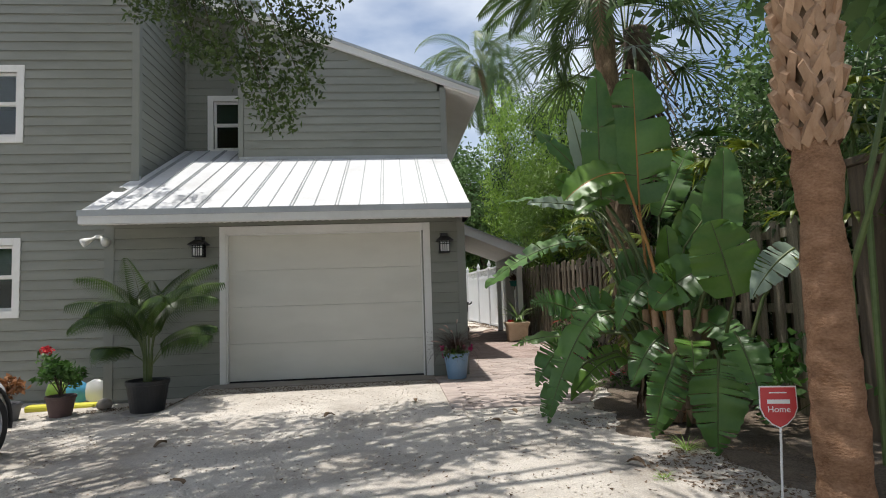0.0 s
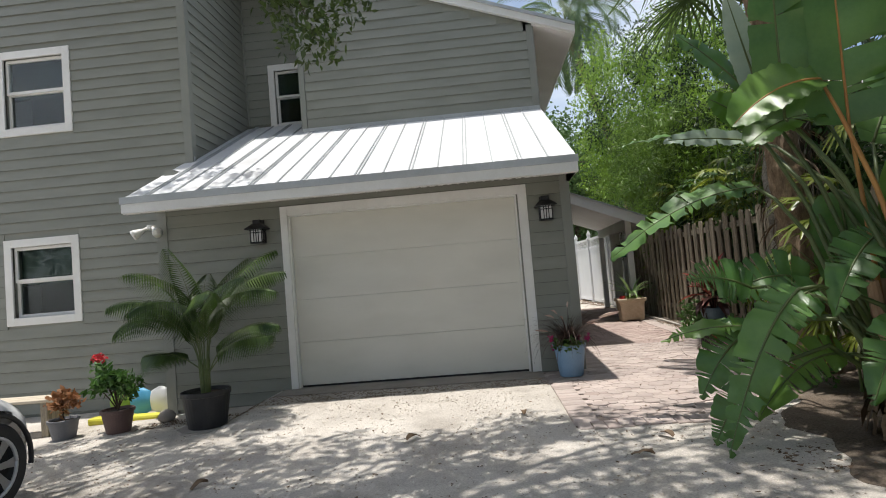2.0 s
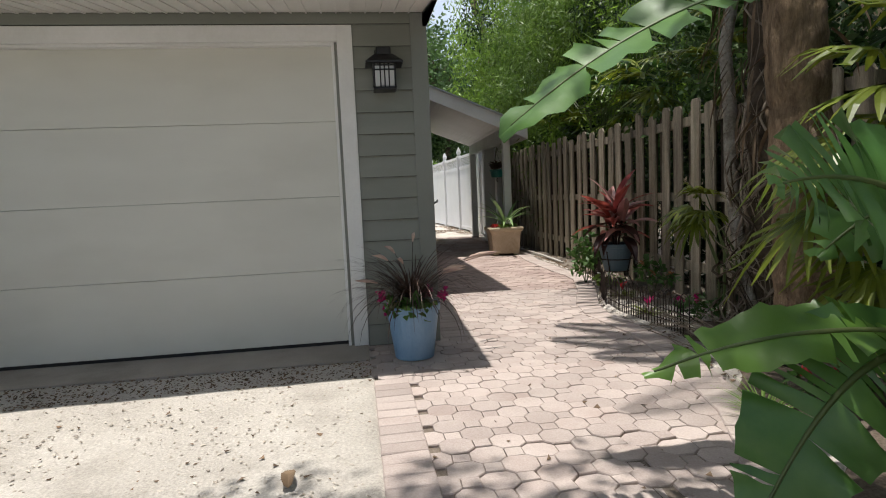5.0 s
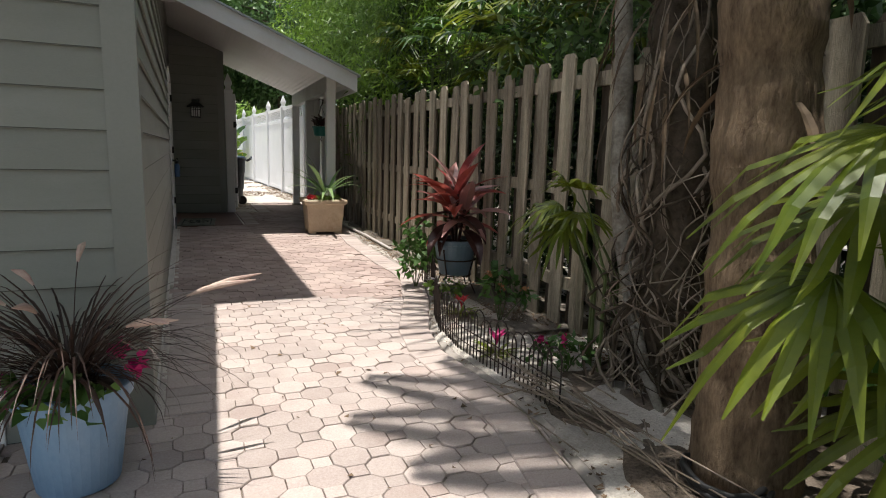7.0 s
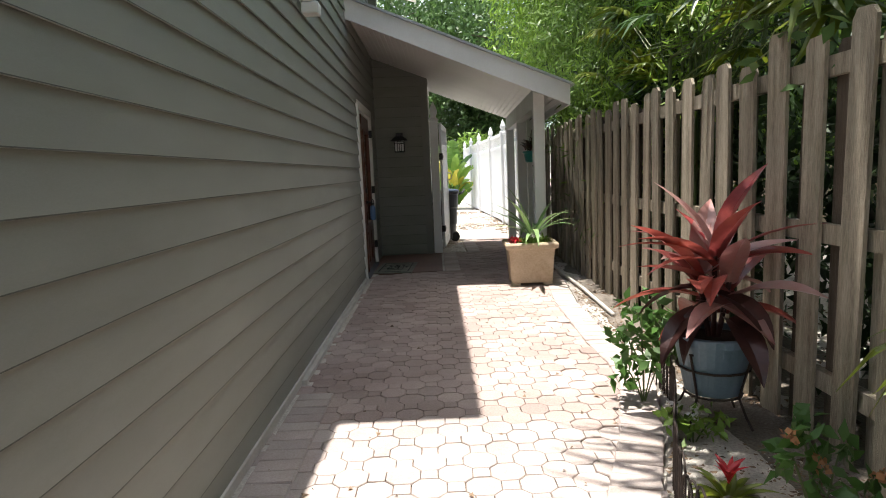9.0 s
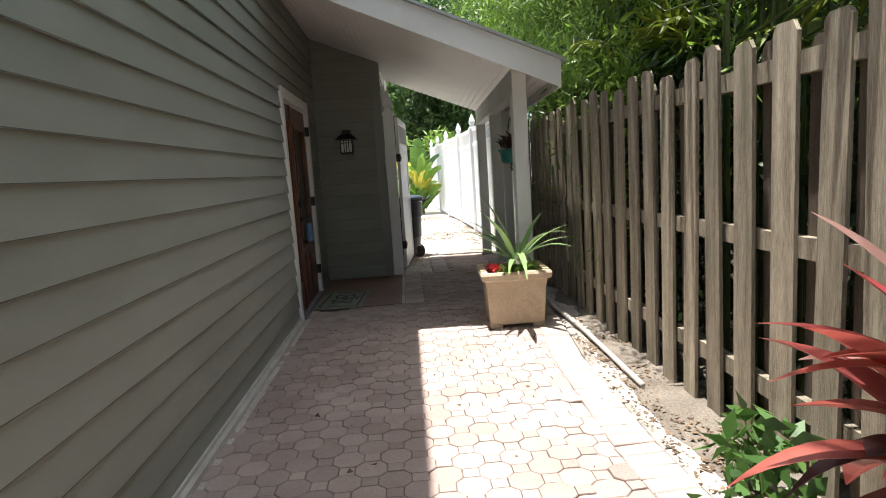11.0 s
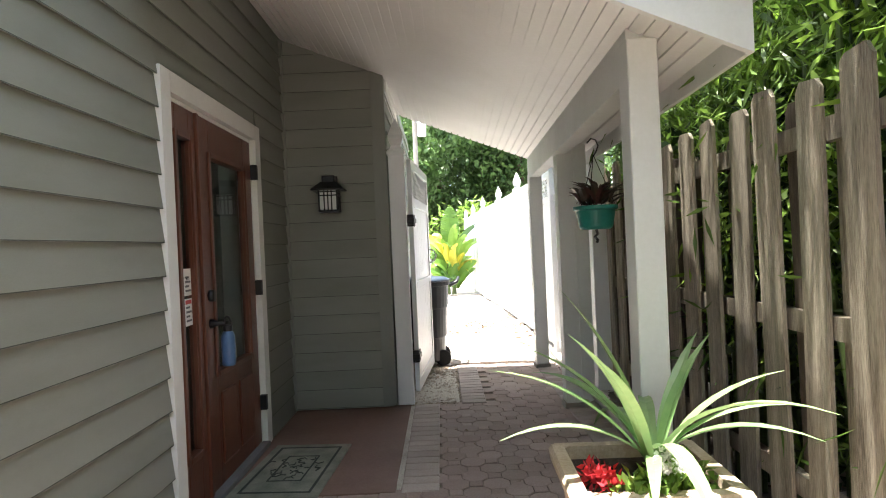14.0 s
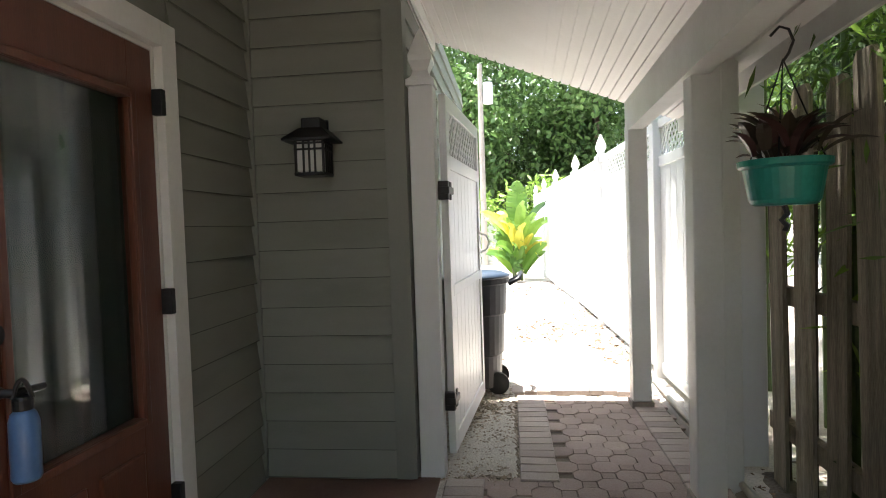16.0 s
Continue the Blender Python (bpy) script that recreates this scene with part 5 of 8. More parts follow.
fr = [(2.9, 1.15, 1.45, 1.5), (2.5, 0.95, 1.35, 1.5), (3.4, 1.0, 1.3, 1.7), (0.3, 1.2, 1.5, 1.2), (-0.2, 0.95, 1.35, 1.3), (0.0, 0.75, 1.1, 1.1), (1.2, 1.35, 1.6, 0.8), (1.9, 1.3, 1.5, 1.0),
      (-1.0, 1.2, 1.3, 1.3), (-2.0, 1.15, 1.3, 1.6), (-0.1, 0.5, 0.95, 0.8), (3.2, 0.3, 0.7, 0.7), (-1.6, 1.45, 1.5, 0.6), (0.8, 1.1, 1.4, 1.2), (3.0, 1.3, 1.6, 1.2), (2.2, 1.25, 1.55, 1.3), (-0.6, 1.3, 1.5, 1.1), (3.6, 1.2, 1.4, 1.4), (0.5, 1.4, 1.6, 0.9)]
for k, (az, el, ln, dr_) in enumerate(fr):
    VL, FL = [], []
    foot = Vector((0.05 * math.cos(az), 0.05 * math.sin(az), 0.22 + 0.05 * (k % 5)))
    tube(VS, FS, [(foot.x * 0.7, foot.y * 0.7, 0.0), tuple(foot)], [0.016, 0.011], 7)
    feather_frond(VL, FL, VS, FS, foot, az, min(1.5, el + 0.42), ln * 0.92, dr_ * 1.5, 0.30, 44, 0.024, 1.0, 0.007, 0.95)
    part("frond", (VL, FL), M["areca"], t)
part("stem", (VS, FS), M["petiole"], t)

# pots and bench at the left
round_pot("plum_pot", "round plum-brown pot on the sandy ground", (-5.30, -0.75, -0.20), 0.12, 0.17, 0.26, M["plum"])
round_pot("grey_pot", "small round grey clay pot on the sandy ground", (-5.92, -0.78, -0.235), 0.11, 0.155, 0.23, M["greypot"])
t = thing("flowering_shrub", "leafy potted shrub with a coral-pink flower head in the plum-brown pot", "plant", at=(-5.30, -0.75, 0.04))
V, F = [], []
rnd = np.random.default_rng(5)
tips = []
for i in range(12):
    a = rnd.random() * 6.28
    tip = Vector((0.26 * math.cos(a) * rnd.random() ** 0.5, 0.2 * math.sin(a), 0.22 + 0.3 * rnd.random()))
    tips.append(tip)
    tube(V, F, curve_points((0, 0, 0), tip, -0.03, 5), 0.006, 5)
part("stem", (V, F), M["bark"], t)
part("foliage", leaf_mesh("foliage", scatter_leaves([tuple(q) for q in tips], 0.085, 0.045, 45, 0.1, rnd, 0.2), M["green"]), None, t)
part("flower", leaf_mesh("flower", scatter_leaves([(-0.17, -0.03, 0.60)], 0.035, 0.03, 110, (0.07, 0.06, 0.045), rnd, -0.3), M["redpetal"]), None, t)
t = thing("copper_plant", "small copper-leaved potted plant in the grey pot", "plant", at=(-5.92, -0.78, -0.02))
part("foliage", leaf_mesh("foliage", scatter_leaves([(0, 0, 0.15), (0.1, 0, 0.2), (-0.08, 0, 0.2), (0.03, 0, 0.28)], 0.09, 0.045, 45, (0.12, 0.1, 0.09), rnd, 0), M["copper"]), None, t)
part("stem", lathe([(0.012, 0), (0.008, 0.2)], 6), M["bark"], t)
t = thing("bench", "low wooden bench with a pale plank top against the wing wall", "bench", at=(-6.75, -0.35, -0.27))
for k in range(3):
    part("seat_plank", boxes((-0.55, 0.55, -0.2 + k * 0.135, -0.075 + k * 0.135, 0.42, 0.455), bevel=0.005), M["benchwood"], t)
for x in (-0.45, 0.36):
    part("leg", boxes((x, x + 0.09, -0.18, 0.18, 0.0, 0.42), bevel=0.01), M["fence"], t)
t = thing("yellow_float", "yellow plastic board lying behind the pots", "toy", at=(-5.6, -0.1, -0.24))
part("body", boxes((-0.5, 0.42, -0.05, 0.12, 0, 0.09), bevel=0.03), M["toyyellow"], t)
for nm, x, m in (("blue_float", -5.55, "toyblue"), ("striped_float", -5.28, "signwhite"), ("green_float", -5.8, "lime")):
    t = thing(nm, "bright plastic pool toy leaning on the siding behind the pots", "toy", "pool toys", at=(x, 0.12, -0.2))
    v, f = lathe([(0.02, 0.0), (0.14, 0.06), (0.17, 0.18), (0.13, 0.30), (0.03, 0.35)], 12)
    part("body", ([(a, b * 0.35, c) for a, b, c in v], f), M[m], t, smooth=True)
t = thing("stone_lump", "pale rounded stone at the foot of the garage corner", "stone", at=(-4.92, -0.42, -0.2))
v, f = lathe([(0.03, 0.0), (0.09, 0.03), (0.1, 0.08), (0.07, 0.13), (0.02, 0.15)], 10)
part("body", (v, f), M["concrete"], t, smooth=True)

# cordyline in its slate pot on a wire stand
t = thing("plant_stand", "black wire plant stand in the garden bed", "plant stand", at=(2.21, 1.75, 0.05))
V, F = [], []
ringp = [(0.165 * math.cos(k * math.pi / 8), 0.165 * math.sin(k * math.pi / 8), 0.25) for k in range(17)]
tube(V, F, ringp, 0.006, 6)
tube(V, F, [(0.13 * math.cos(k * math.pi / 8), 0.13 * math.sin(k * math.pi / 8), 0.118) for k in range(17)], 0.006, 6)
for k in range(4):
    a = k * math.pi / 2 + 0.6
    c, s = math.cos(a), math.sin(a)
    tube(V, F, [(0.17 * c, 0.17 * s, 0.33), (0.19 * c, 0.19 * s, 0.34), (0.165 * c, 0.165 * s, 0.25), (0.13 * c, 0.13 * s, 0.118), (0.17 * c, 0.17 * s, 0.03), (0.2 * c, 0.2 * s, -0.02)], 0.006, 6)
part("frame", (V, F), M["iron"], t)
round_pot("slate_pot", "round slate-blue pot held in a black wire stand", (2.21, 1.75, 0.175), 0.125, 0.185, 0.29, M["slatepot"])
t = thing("cordyline", "tall red and pink cordyline in the slate-blue pot", "plant", at=(2.21, 1.75, 0.43))
V, F = [], []
stemtops = [(0, 0, 0.42), (-0.06, 0.03, 0.32), (0.06, -0.02, 0.28)]
for s in stemtops:
    tube(V, F, curve_points((s[0] * 0.3, s[1] * 0.3, 0), s, 0.0, 5), 0.013, 7)
part("stem", (V, F), M["cordy_dark"], t)
groups = {"cordy": [], "cordy_pale": [], "cordy_dark": []}
for k, s in enumerate(stemtops):
    for i in range(13 if k == 0 else 10):
        a = i * 2.4 + k
        el = 1.25 - 0.13 * i if k == 0 else 1.0 - 0.13 * i
        mat = "cordy_dark" if i > 8 else ("cordy_pale" if (i + k) % 5 in (1, 3) else "cordy")
        groups[mat].append(((s[0], s[1], s[2] - 0.02 * i), a, el, 0.47 - 0.008 * i, 0.122, 0.5 + 0.07 * i, 8, 0.35, 0.3))
for az, el, ln in ((3.3, 0.55, 0.52), (3.7, 0.35, 0.5), (-0.6, 0.75, 0.5), (2.8, 0.7, 0.45)):
    groups["cordy"].append(((0, 0, 0.36), az, el, ln, 0.05, 0.75, 9, 0.4))
for mat, b in groups.items():
    V, F = [], []
    for q in b:
        strap(V, F, *q)
    part({"cordy": "red_leaves", "cordy_pale": "pink_leaves", "cordy_dark": "dark_leaves"}[mat], (V, F), M[mat], t)

# hanging basket
t = thing("hanging_pot", "round teal plastic hanging pot under the porch beam", "hanging pot", at=(2.30, 7.45, 1.36))
part("body", lathe([(0.092, 0), (0.105, 0.008), (0.112, 0.02), (0.13, 0.125), (0.14, 0.13), (0.146, 0.135), (0.148, 0.155), (0.137, 0.157), (0.13, 0.14)], 36), M["teal"], t)
part("soil", lathe([(0.131, 0.13), (0.12, 0.142), (0.01, 0.145)], 20), M["soil"], t)
V, F = [], []
for k in range(3):
    a = k * 2.094
    tube(V, F, [(0.14 * math.cos(a), 0.14 * math.sin(a), 0.15), (0.0, 0.0, 0.50)], 0.0028, 5)
tube(V, F, [(0, 0, 0.49), (0.02, 0, 0.52), (0.035, 0, 0.56), (0.02, 0, 0.60), (-0.01, 0, 0.61), (-0.04, 0, 0.58)], 0.005, 6)
part("hanger", (V, F), M["black"], t)
V, F = [], []
tube(V, F, [(0, 0, 0.0), (0.01, 0, -0.03), (-0.01, 0, -0.05), (0.008, 0, -0.07), (0.0, 0, -0.09)], 0.01, 6)
part("drain_cap", (V, F), M["black"], t)
rnd = np.random.default_rng(8)
t = thing("trailing_begonia", "dark bronze-leaved begonia spilling from the teal hanging pot", "plant", at=(2.30, 7.45, 1.50))
for i in range(46):
    V, F = [], []
    a = i * 2.4
    rad_ = 0.03 + 0.09 * rnd.random()
    el = 1.4 - 1.1 * rad_ / 0.12 * rnd.random()
    strap(V, F, (rad_ * math.cos(a), rad_ * math.sin(a), 0.01 + 0.2 * (1 - rad_ / 0.15) * rnd.random()), a + 0.4 * rnd.normal(), el, 0.12 + 0.06 * rnd.random(), 0.052, 1.0, 6, 0.35)
    part("leaf", (V, F), M["begonia"] if i % 4 else M["cordy_dark"], t)
V, F = [], []
for k in range(9):
    a = k * 0.9
    tube(V, F, curve_points((0, 0, 0), (0.11 * math.cos(a), 0.11 * math.sin(a), 0.17), -0.03, 5), 0.003, 5)
part("stem", (V, F), M["cordy_dark"], t)

# pipe along the porch posts
V, F = [], []
tube(V, F, [(2.37, 3.9, 0.015), (2.38, 5.0, 0.03), (2.36, 5.9, 0.03), (2.4, 7.0, 0.03), (2.46, 9.0, 0.03), (2.5, 11.5, 0.03)], 0.018, 10)
t = thing("pipe", "dusty white plastic pipe lying along the fence", "pipe")
part("body", (V, F), M["pvc"], t, smooth=True)
t = thing("hose", "coiled black hose at the edge of the garden bed", "hose", at=(1.92, -1.25, 0.02))
V, F = [], []
tube(V, F, [((0.15 + 0.02 * math.sin(k)) * math.cos(k * 0.5), (0.15 + 0.02 * math.cos(k * 1.7)) * math.sin(k * 0.5), 0.012 + 0.006 * k / 6) for k in range(38)], 0.012, 7)
part("body", (V, F), M["hose"], t, smooth=True)

# hooped wire edging
edge = thing("wire_edging", "low rusty black hooped wire edging round the garden bed", "garden edging")
path_e = [(2.16, 2.35), (2.12, 2.05), (1.97, 1.6), (1.80, 1.2), (1.69, 0.85), (1.64, 0.45), (1.66, 0.1), (1.69, -0.2), (1.70, -0.55)]
dist = [0]
for a, b in zip(path_e, path_e[1:]):
    dist.append(dist[-1] + math.dist(a, b))


def along(s):
    return Vector((np.interp(s, dist, [p[0] for p in path_e]), np.interp(s, dist, [p[1] for p in path_e]), 0))


s = 0.0
k = 0
while s < dist[-1] - 0.13:
    V, F = [], []
    a, b = along(s), along(s + 0.11)
    h = 0.27 + 0.02 * (k % 3)
    pts = [a + Vector((0, 0, -0.04)), a + Vector((0, 0, h - 0.06))] + [a.lerp(b, 0.5 - 0.5 * math.cos(q * math.pi / 6)) + Vector((0, 0, h - 0.06 + 0.055 * math.sin(q * math.pi / 6))) for q in range(1, 6)] + [b + Vector((0, 0, h - 0.06)), b + Vector((0, 0, -0.04))]
    tube(V, F, pts, 0.0042, 5)
    part("hoop", (V, F), M["iron"], edge)
    s += 0.075
    k += 1
V, F = [], []
for z in (0.07, 0.15):
    tube(V, F, [along(q * dist[-1] / 20) + Vector((0, 0, z)) for q in range(21)], 0.0035, 5)
part("rail_wire", (V, F), M["iron"], edge)

# sign
t = thing("yard_sign", "small red shield-shaped yard sign with white lettering on a white stake", "sign", at=(0.797, -5.98, 0.09), turn=-14)
V, F = [], []
tube(V, F, [(-0.02, 0.0, -0.17), (0.008, 0.0, 0.42)], 0.006, 8)
part("stake", (V, F), M["signwhite"], t)
sh = [(-0.085, 0.205), (0.085, 0.205), (0.088, 0.10), (0.07, 0.055), (0.035, 0.018), (0.0, 0.0), (-0.035, 0.018), (-0.07, 0.055), (-0.088, 0.10)]
bm = bmesh.new()
prism(bm, [(x, z + 0.37) for x, z in sh], 1, -0.009, -0.006)
part("border", bm, M["signwhite"], t)
bm = bmesh.new()
prism(bm, [(x * 0.93, 0.105 + (z - 0.105) * 0.93 + 0.37) for x, z in sh], 1, -0.012, -0.0092)
shield = part("shield", bm, M["signred"], t)
part("logo_bar", boxes((-0.052, 0.052, -0.0135, -0.0121, 0.49, 0.51)), M["signwhite"], shield)
part("small_bar", boxes((-0.04, 0.04, -0.0135, -0.0121, 0.54, 0.546)), M["signwhite"], shield)
text_on("text", "Home", 0.042, M["signwhite"], shield, pose(0, -0.0127, 0.462, 90, 0, 0))

# parked car at the left
car = thing("car", "parked white car with silver alloy wheels", "car", at=(-4.72, -3.35, -0.19), turn=90)
sec = []
for x, hw, zb, zh, zt in ((0.68, 0.5, 0.28, 0.5, 0.58), (0.64, 0.72, 0.24, 0.55, 0.66), (0.52, 0.82, 0.2, 0.62, 0.74), (0.3, 0.86, 0.2, 0.70, 0.82), (-0.3, 0.88, 0.2, 0.80, 0.92), (-0.9, 0.89, 0.2, 0.86, 1.0), (-1.5, 0.89, 0.2, 0.9, 1.35), (-2.3, 0.88, 0.2, 0.92, 1.45), (-3.4, 0.84, 0.25, 0.9, 1.3), (-3.7, 0.78, 0.3, 0.85, 1.0)):
    sec.append([(x, -hw, zb), (x, -hw - 0.01, zh * 0.6), (x, -hw, zh), (x, -hw * 0.82, zt), (x, 0, zt + 0.02), (x, hw * 0.82, zt), (x, hw, zh), (x, hw + 0.01, zh * 0.6), (x, hw, zb)])
v = [(p[0], p[1] + 0.8, p[2]) for s_ in sec for p in s_]
f = []
for i in range(len(sec) - 1):
    for k in range(8):
        if i in (2, 3) and k == 0:
            continue
        f.append((i * 9 + k, i * 9 + k + 1, i * 9 + 10 + k, i * 9 + 9 + k))
f.append(tuple(range(9)))
f.append(tuple(range(len(v) - 9, len(v)))[::-1])
me = mesh_data("body", v, f, M["carpaint"], smooth=True)
bm = bmesh.new()
bm.from_mesh(me)
bmesh.ops.subdivide_edges(bm, edges=bm.edges[:], cuts=2, use_grid_fill=True, smooth=0.5)
for q in list(bm.faces):
    c = q.calc_center_median()
    if c.y < 0.1 and (c.x - 0.15) ** 2 + (c.z - 0.33) ** 2 < 0.37 ** 2:
        bm.faces.remove(q)
part("body", bm, M["carpaint"], car, smooth=True)
V, F = [], []
tube(V, F, [(0.15 + 0.365 * math.cos(k * math.pi / 16), -0.075, 0.33 + 0.365 * math.sin(k * math.pi / 16)) for k in range(-1, 18)], 0.018, 8)
part("arch_trim", (V, F), M["blackpot"], car)
w = thing("wheel", at=(0.15, -0.06, 0.32))
w.parent = car


def lathe_y(profile, n=36):
    v, f = lathe(profile, n)
    return [(x, z, y) for x, y, z in v], f


part("tyre", lathe_y([(0.19, 0.02), (0.20, -0.005), (0.225, -0.03), (0.295, -0.035), (0.318, -0.01), (0.318, 0.16), (0.2, 0.18)]), M["tyre"], w)
V, F = [], []
tube(V, F, [(0.213 * math.cos(k * math.pi / 24), -0.022, 0.213 * math.sin(k * math.pi / 24)) for k in range(49)], 0.013, 8)
part("rim", (V, F), M["alloy"], w, smooth=True)
for k in range(7):
    a = k * 2 * math.pi / 7
    bm = bmesh.new()
    vs = []
    for r, hw, y in ((0.04, 0.022, -0.018), (0.13, 0.026, -0.024), (0.215, 0.042, -0.018)):
        for s_ in (-1, 1):
            vs.append(bm.verts.new((r * math.cos(a) - s_ * hw * math.sin(a), y, r * math.sin(a) + s_ * hw * math.cos(a))))
    for s_ in (0, 2):
        bm.faces.new((vs[s_], vs[s_ + 1], vs[s_ + 3], vs[s_ + 2]))
    bmesh.ops.solidify(bm, geom=bm.faces[:], thickness=0.018)
    part("spoke", bm, M["alloy"], w)
part("hub_cap", lathe_y([(0.045, 0.0), (0.045, -0.024), (0.03, -0.03)], 20), M["alloy"], w)
part("wheel_well", boxes((-0.25, 0.52, 0.12, 0.2, 0.2, 0.72)), M["tyre"], car)
part("headlight", lathe([(0.08, 0.56), (0.10, 0.6), (0.09, 0.64), (0.04, 0.66)], 14, (0.52, 0.18)), M["frost"], car, smooth=True)


# ---- large paddle-leaved plant ----
def paddle(V, F, base, tip, width, facing, sag=0.0, splits=0, seed=0, fold=0.25, n=28, blunt=0.5, curl=0.0):
    """A broad leaf from base to tip, its upper side towards facing; splits: torn lobes on each side."""
    r = random.Random(seed)
    base, tip, facing = Vector(base), Vector(tip), Vector(facing)
    L = (tip - base).length
    pts = [base.lerp(tip, i / n) + Vector((0, 0, sag * 4 * (i / n) * (1 - i / n))) for i in range(n + 1)]
    tears = {k: r.sample(range(2, n), min(splits, n - 3)) for k in (-1, 1)}
    for s in (-1, 1):
        drop = 0.0
        rows_ = []
        for i in range(n + 1):
            t = i / n
            d = (pts[min(i + 1, n)] - pts[max(i - 1, 0)]).normalized()
            nrm = (facing - d * facing.dot(d)).normalized()
            side = d.cross(nrm).normalized() * s
            w = width * 0.5 * (math.sin(math.pi * min(1.0, 0.06 + 0.94 * t) ** 0.8) ** blunt)
            w *= 1 + 0.03 * math.sin(i * 2.1 + s + seed)
            if i == n:
                w = width * 0.03
            rip = 0.007 * (1 if i % 2 else -1) * min(1.0, width * 3) + 0.012 * math.sin(i * 0.9 + seed)
            cols = []
            for u in (0.0, 0.28, 0.62, 1.0):
                lift = fold * w * u + rip * u - curl * w * u * u - drop * u * u
                cols.append(pts[i] + side * w * u * (1 - 0.12 * curl) + nrm * lift + d * 0.10 * w * u)
            rows_.append(cols)
            if i in tears[s]:
                rows_.append(None)
                drop = r.uniform(0.0, 0.10) * width
                cols2 = []
                for q, u in enumerate((0.0, 0.28, 0.62, 1.0)):
                    cols2.append(cols[q] + d * (0.012 + 0.035 * r.random()) * u * L - nrm * drop * u * u)
                rows_.append(cols2)
        prev = None
        for rr in rows_:
            if rr is None:
                prev = None
                continue
            b = len(V)
            V.extend(tuple(p) for p in rr)
            if prev is not None:
                for q in range(3):
                    F.append((prev + q, prev + q + 1, b + q + 1, b + q))
            prev = b
    return pts


plant = thing("paddle_leaf_clump", "large clump of paddle-shaped green leaves, some torn and drooping", "tropical plant", at=(0, 0, 0))
CORE = Vector((1.50, -3.55, 0.0))
VIEW = Vector((-0.35, -0.9, 0.15))
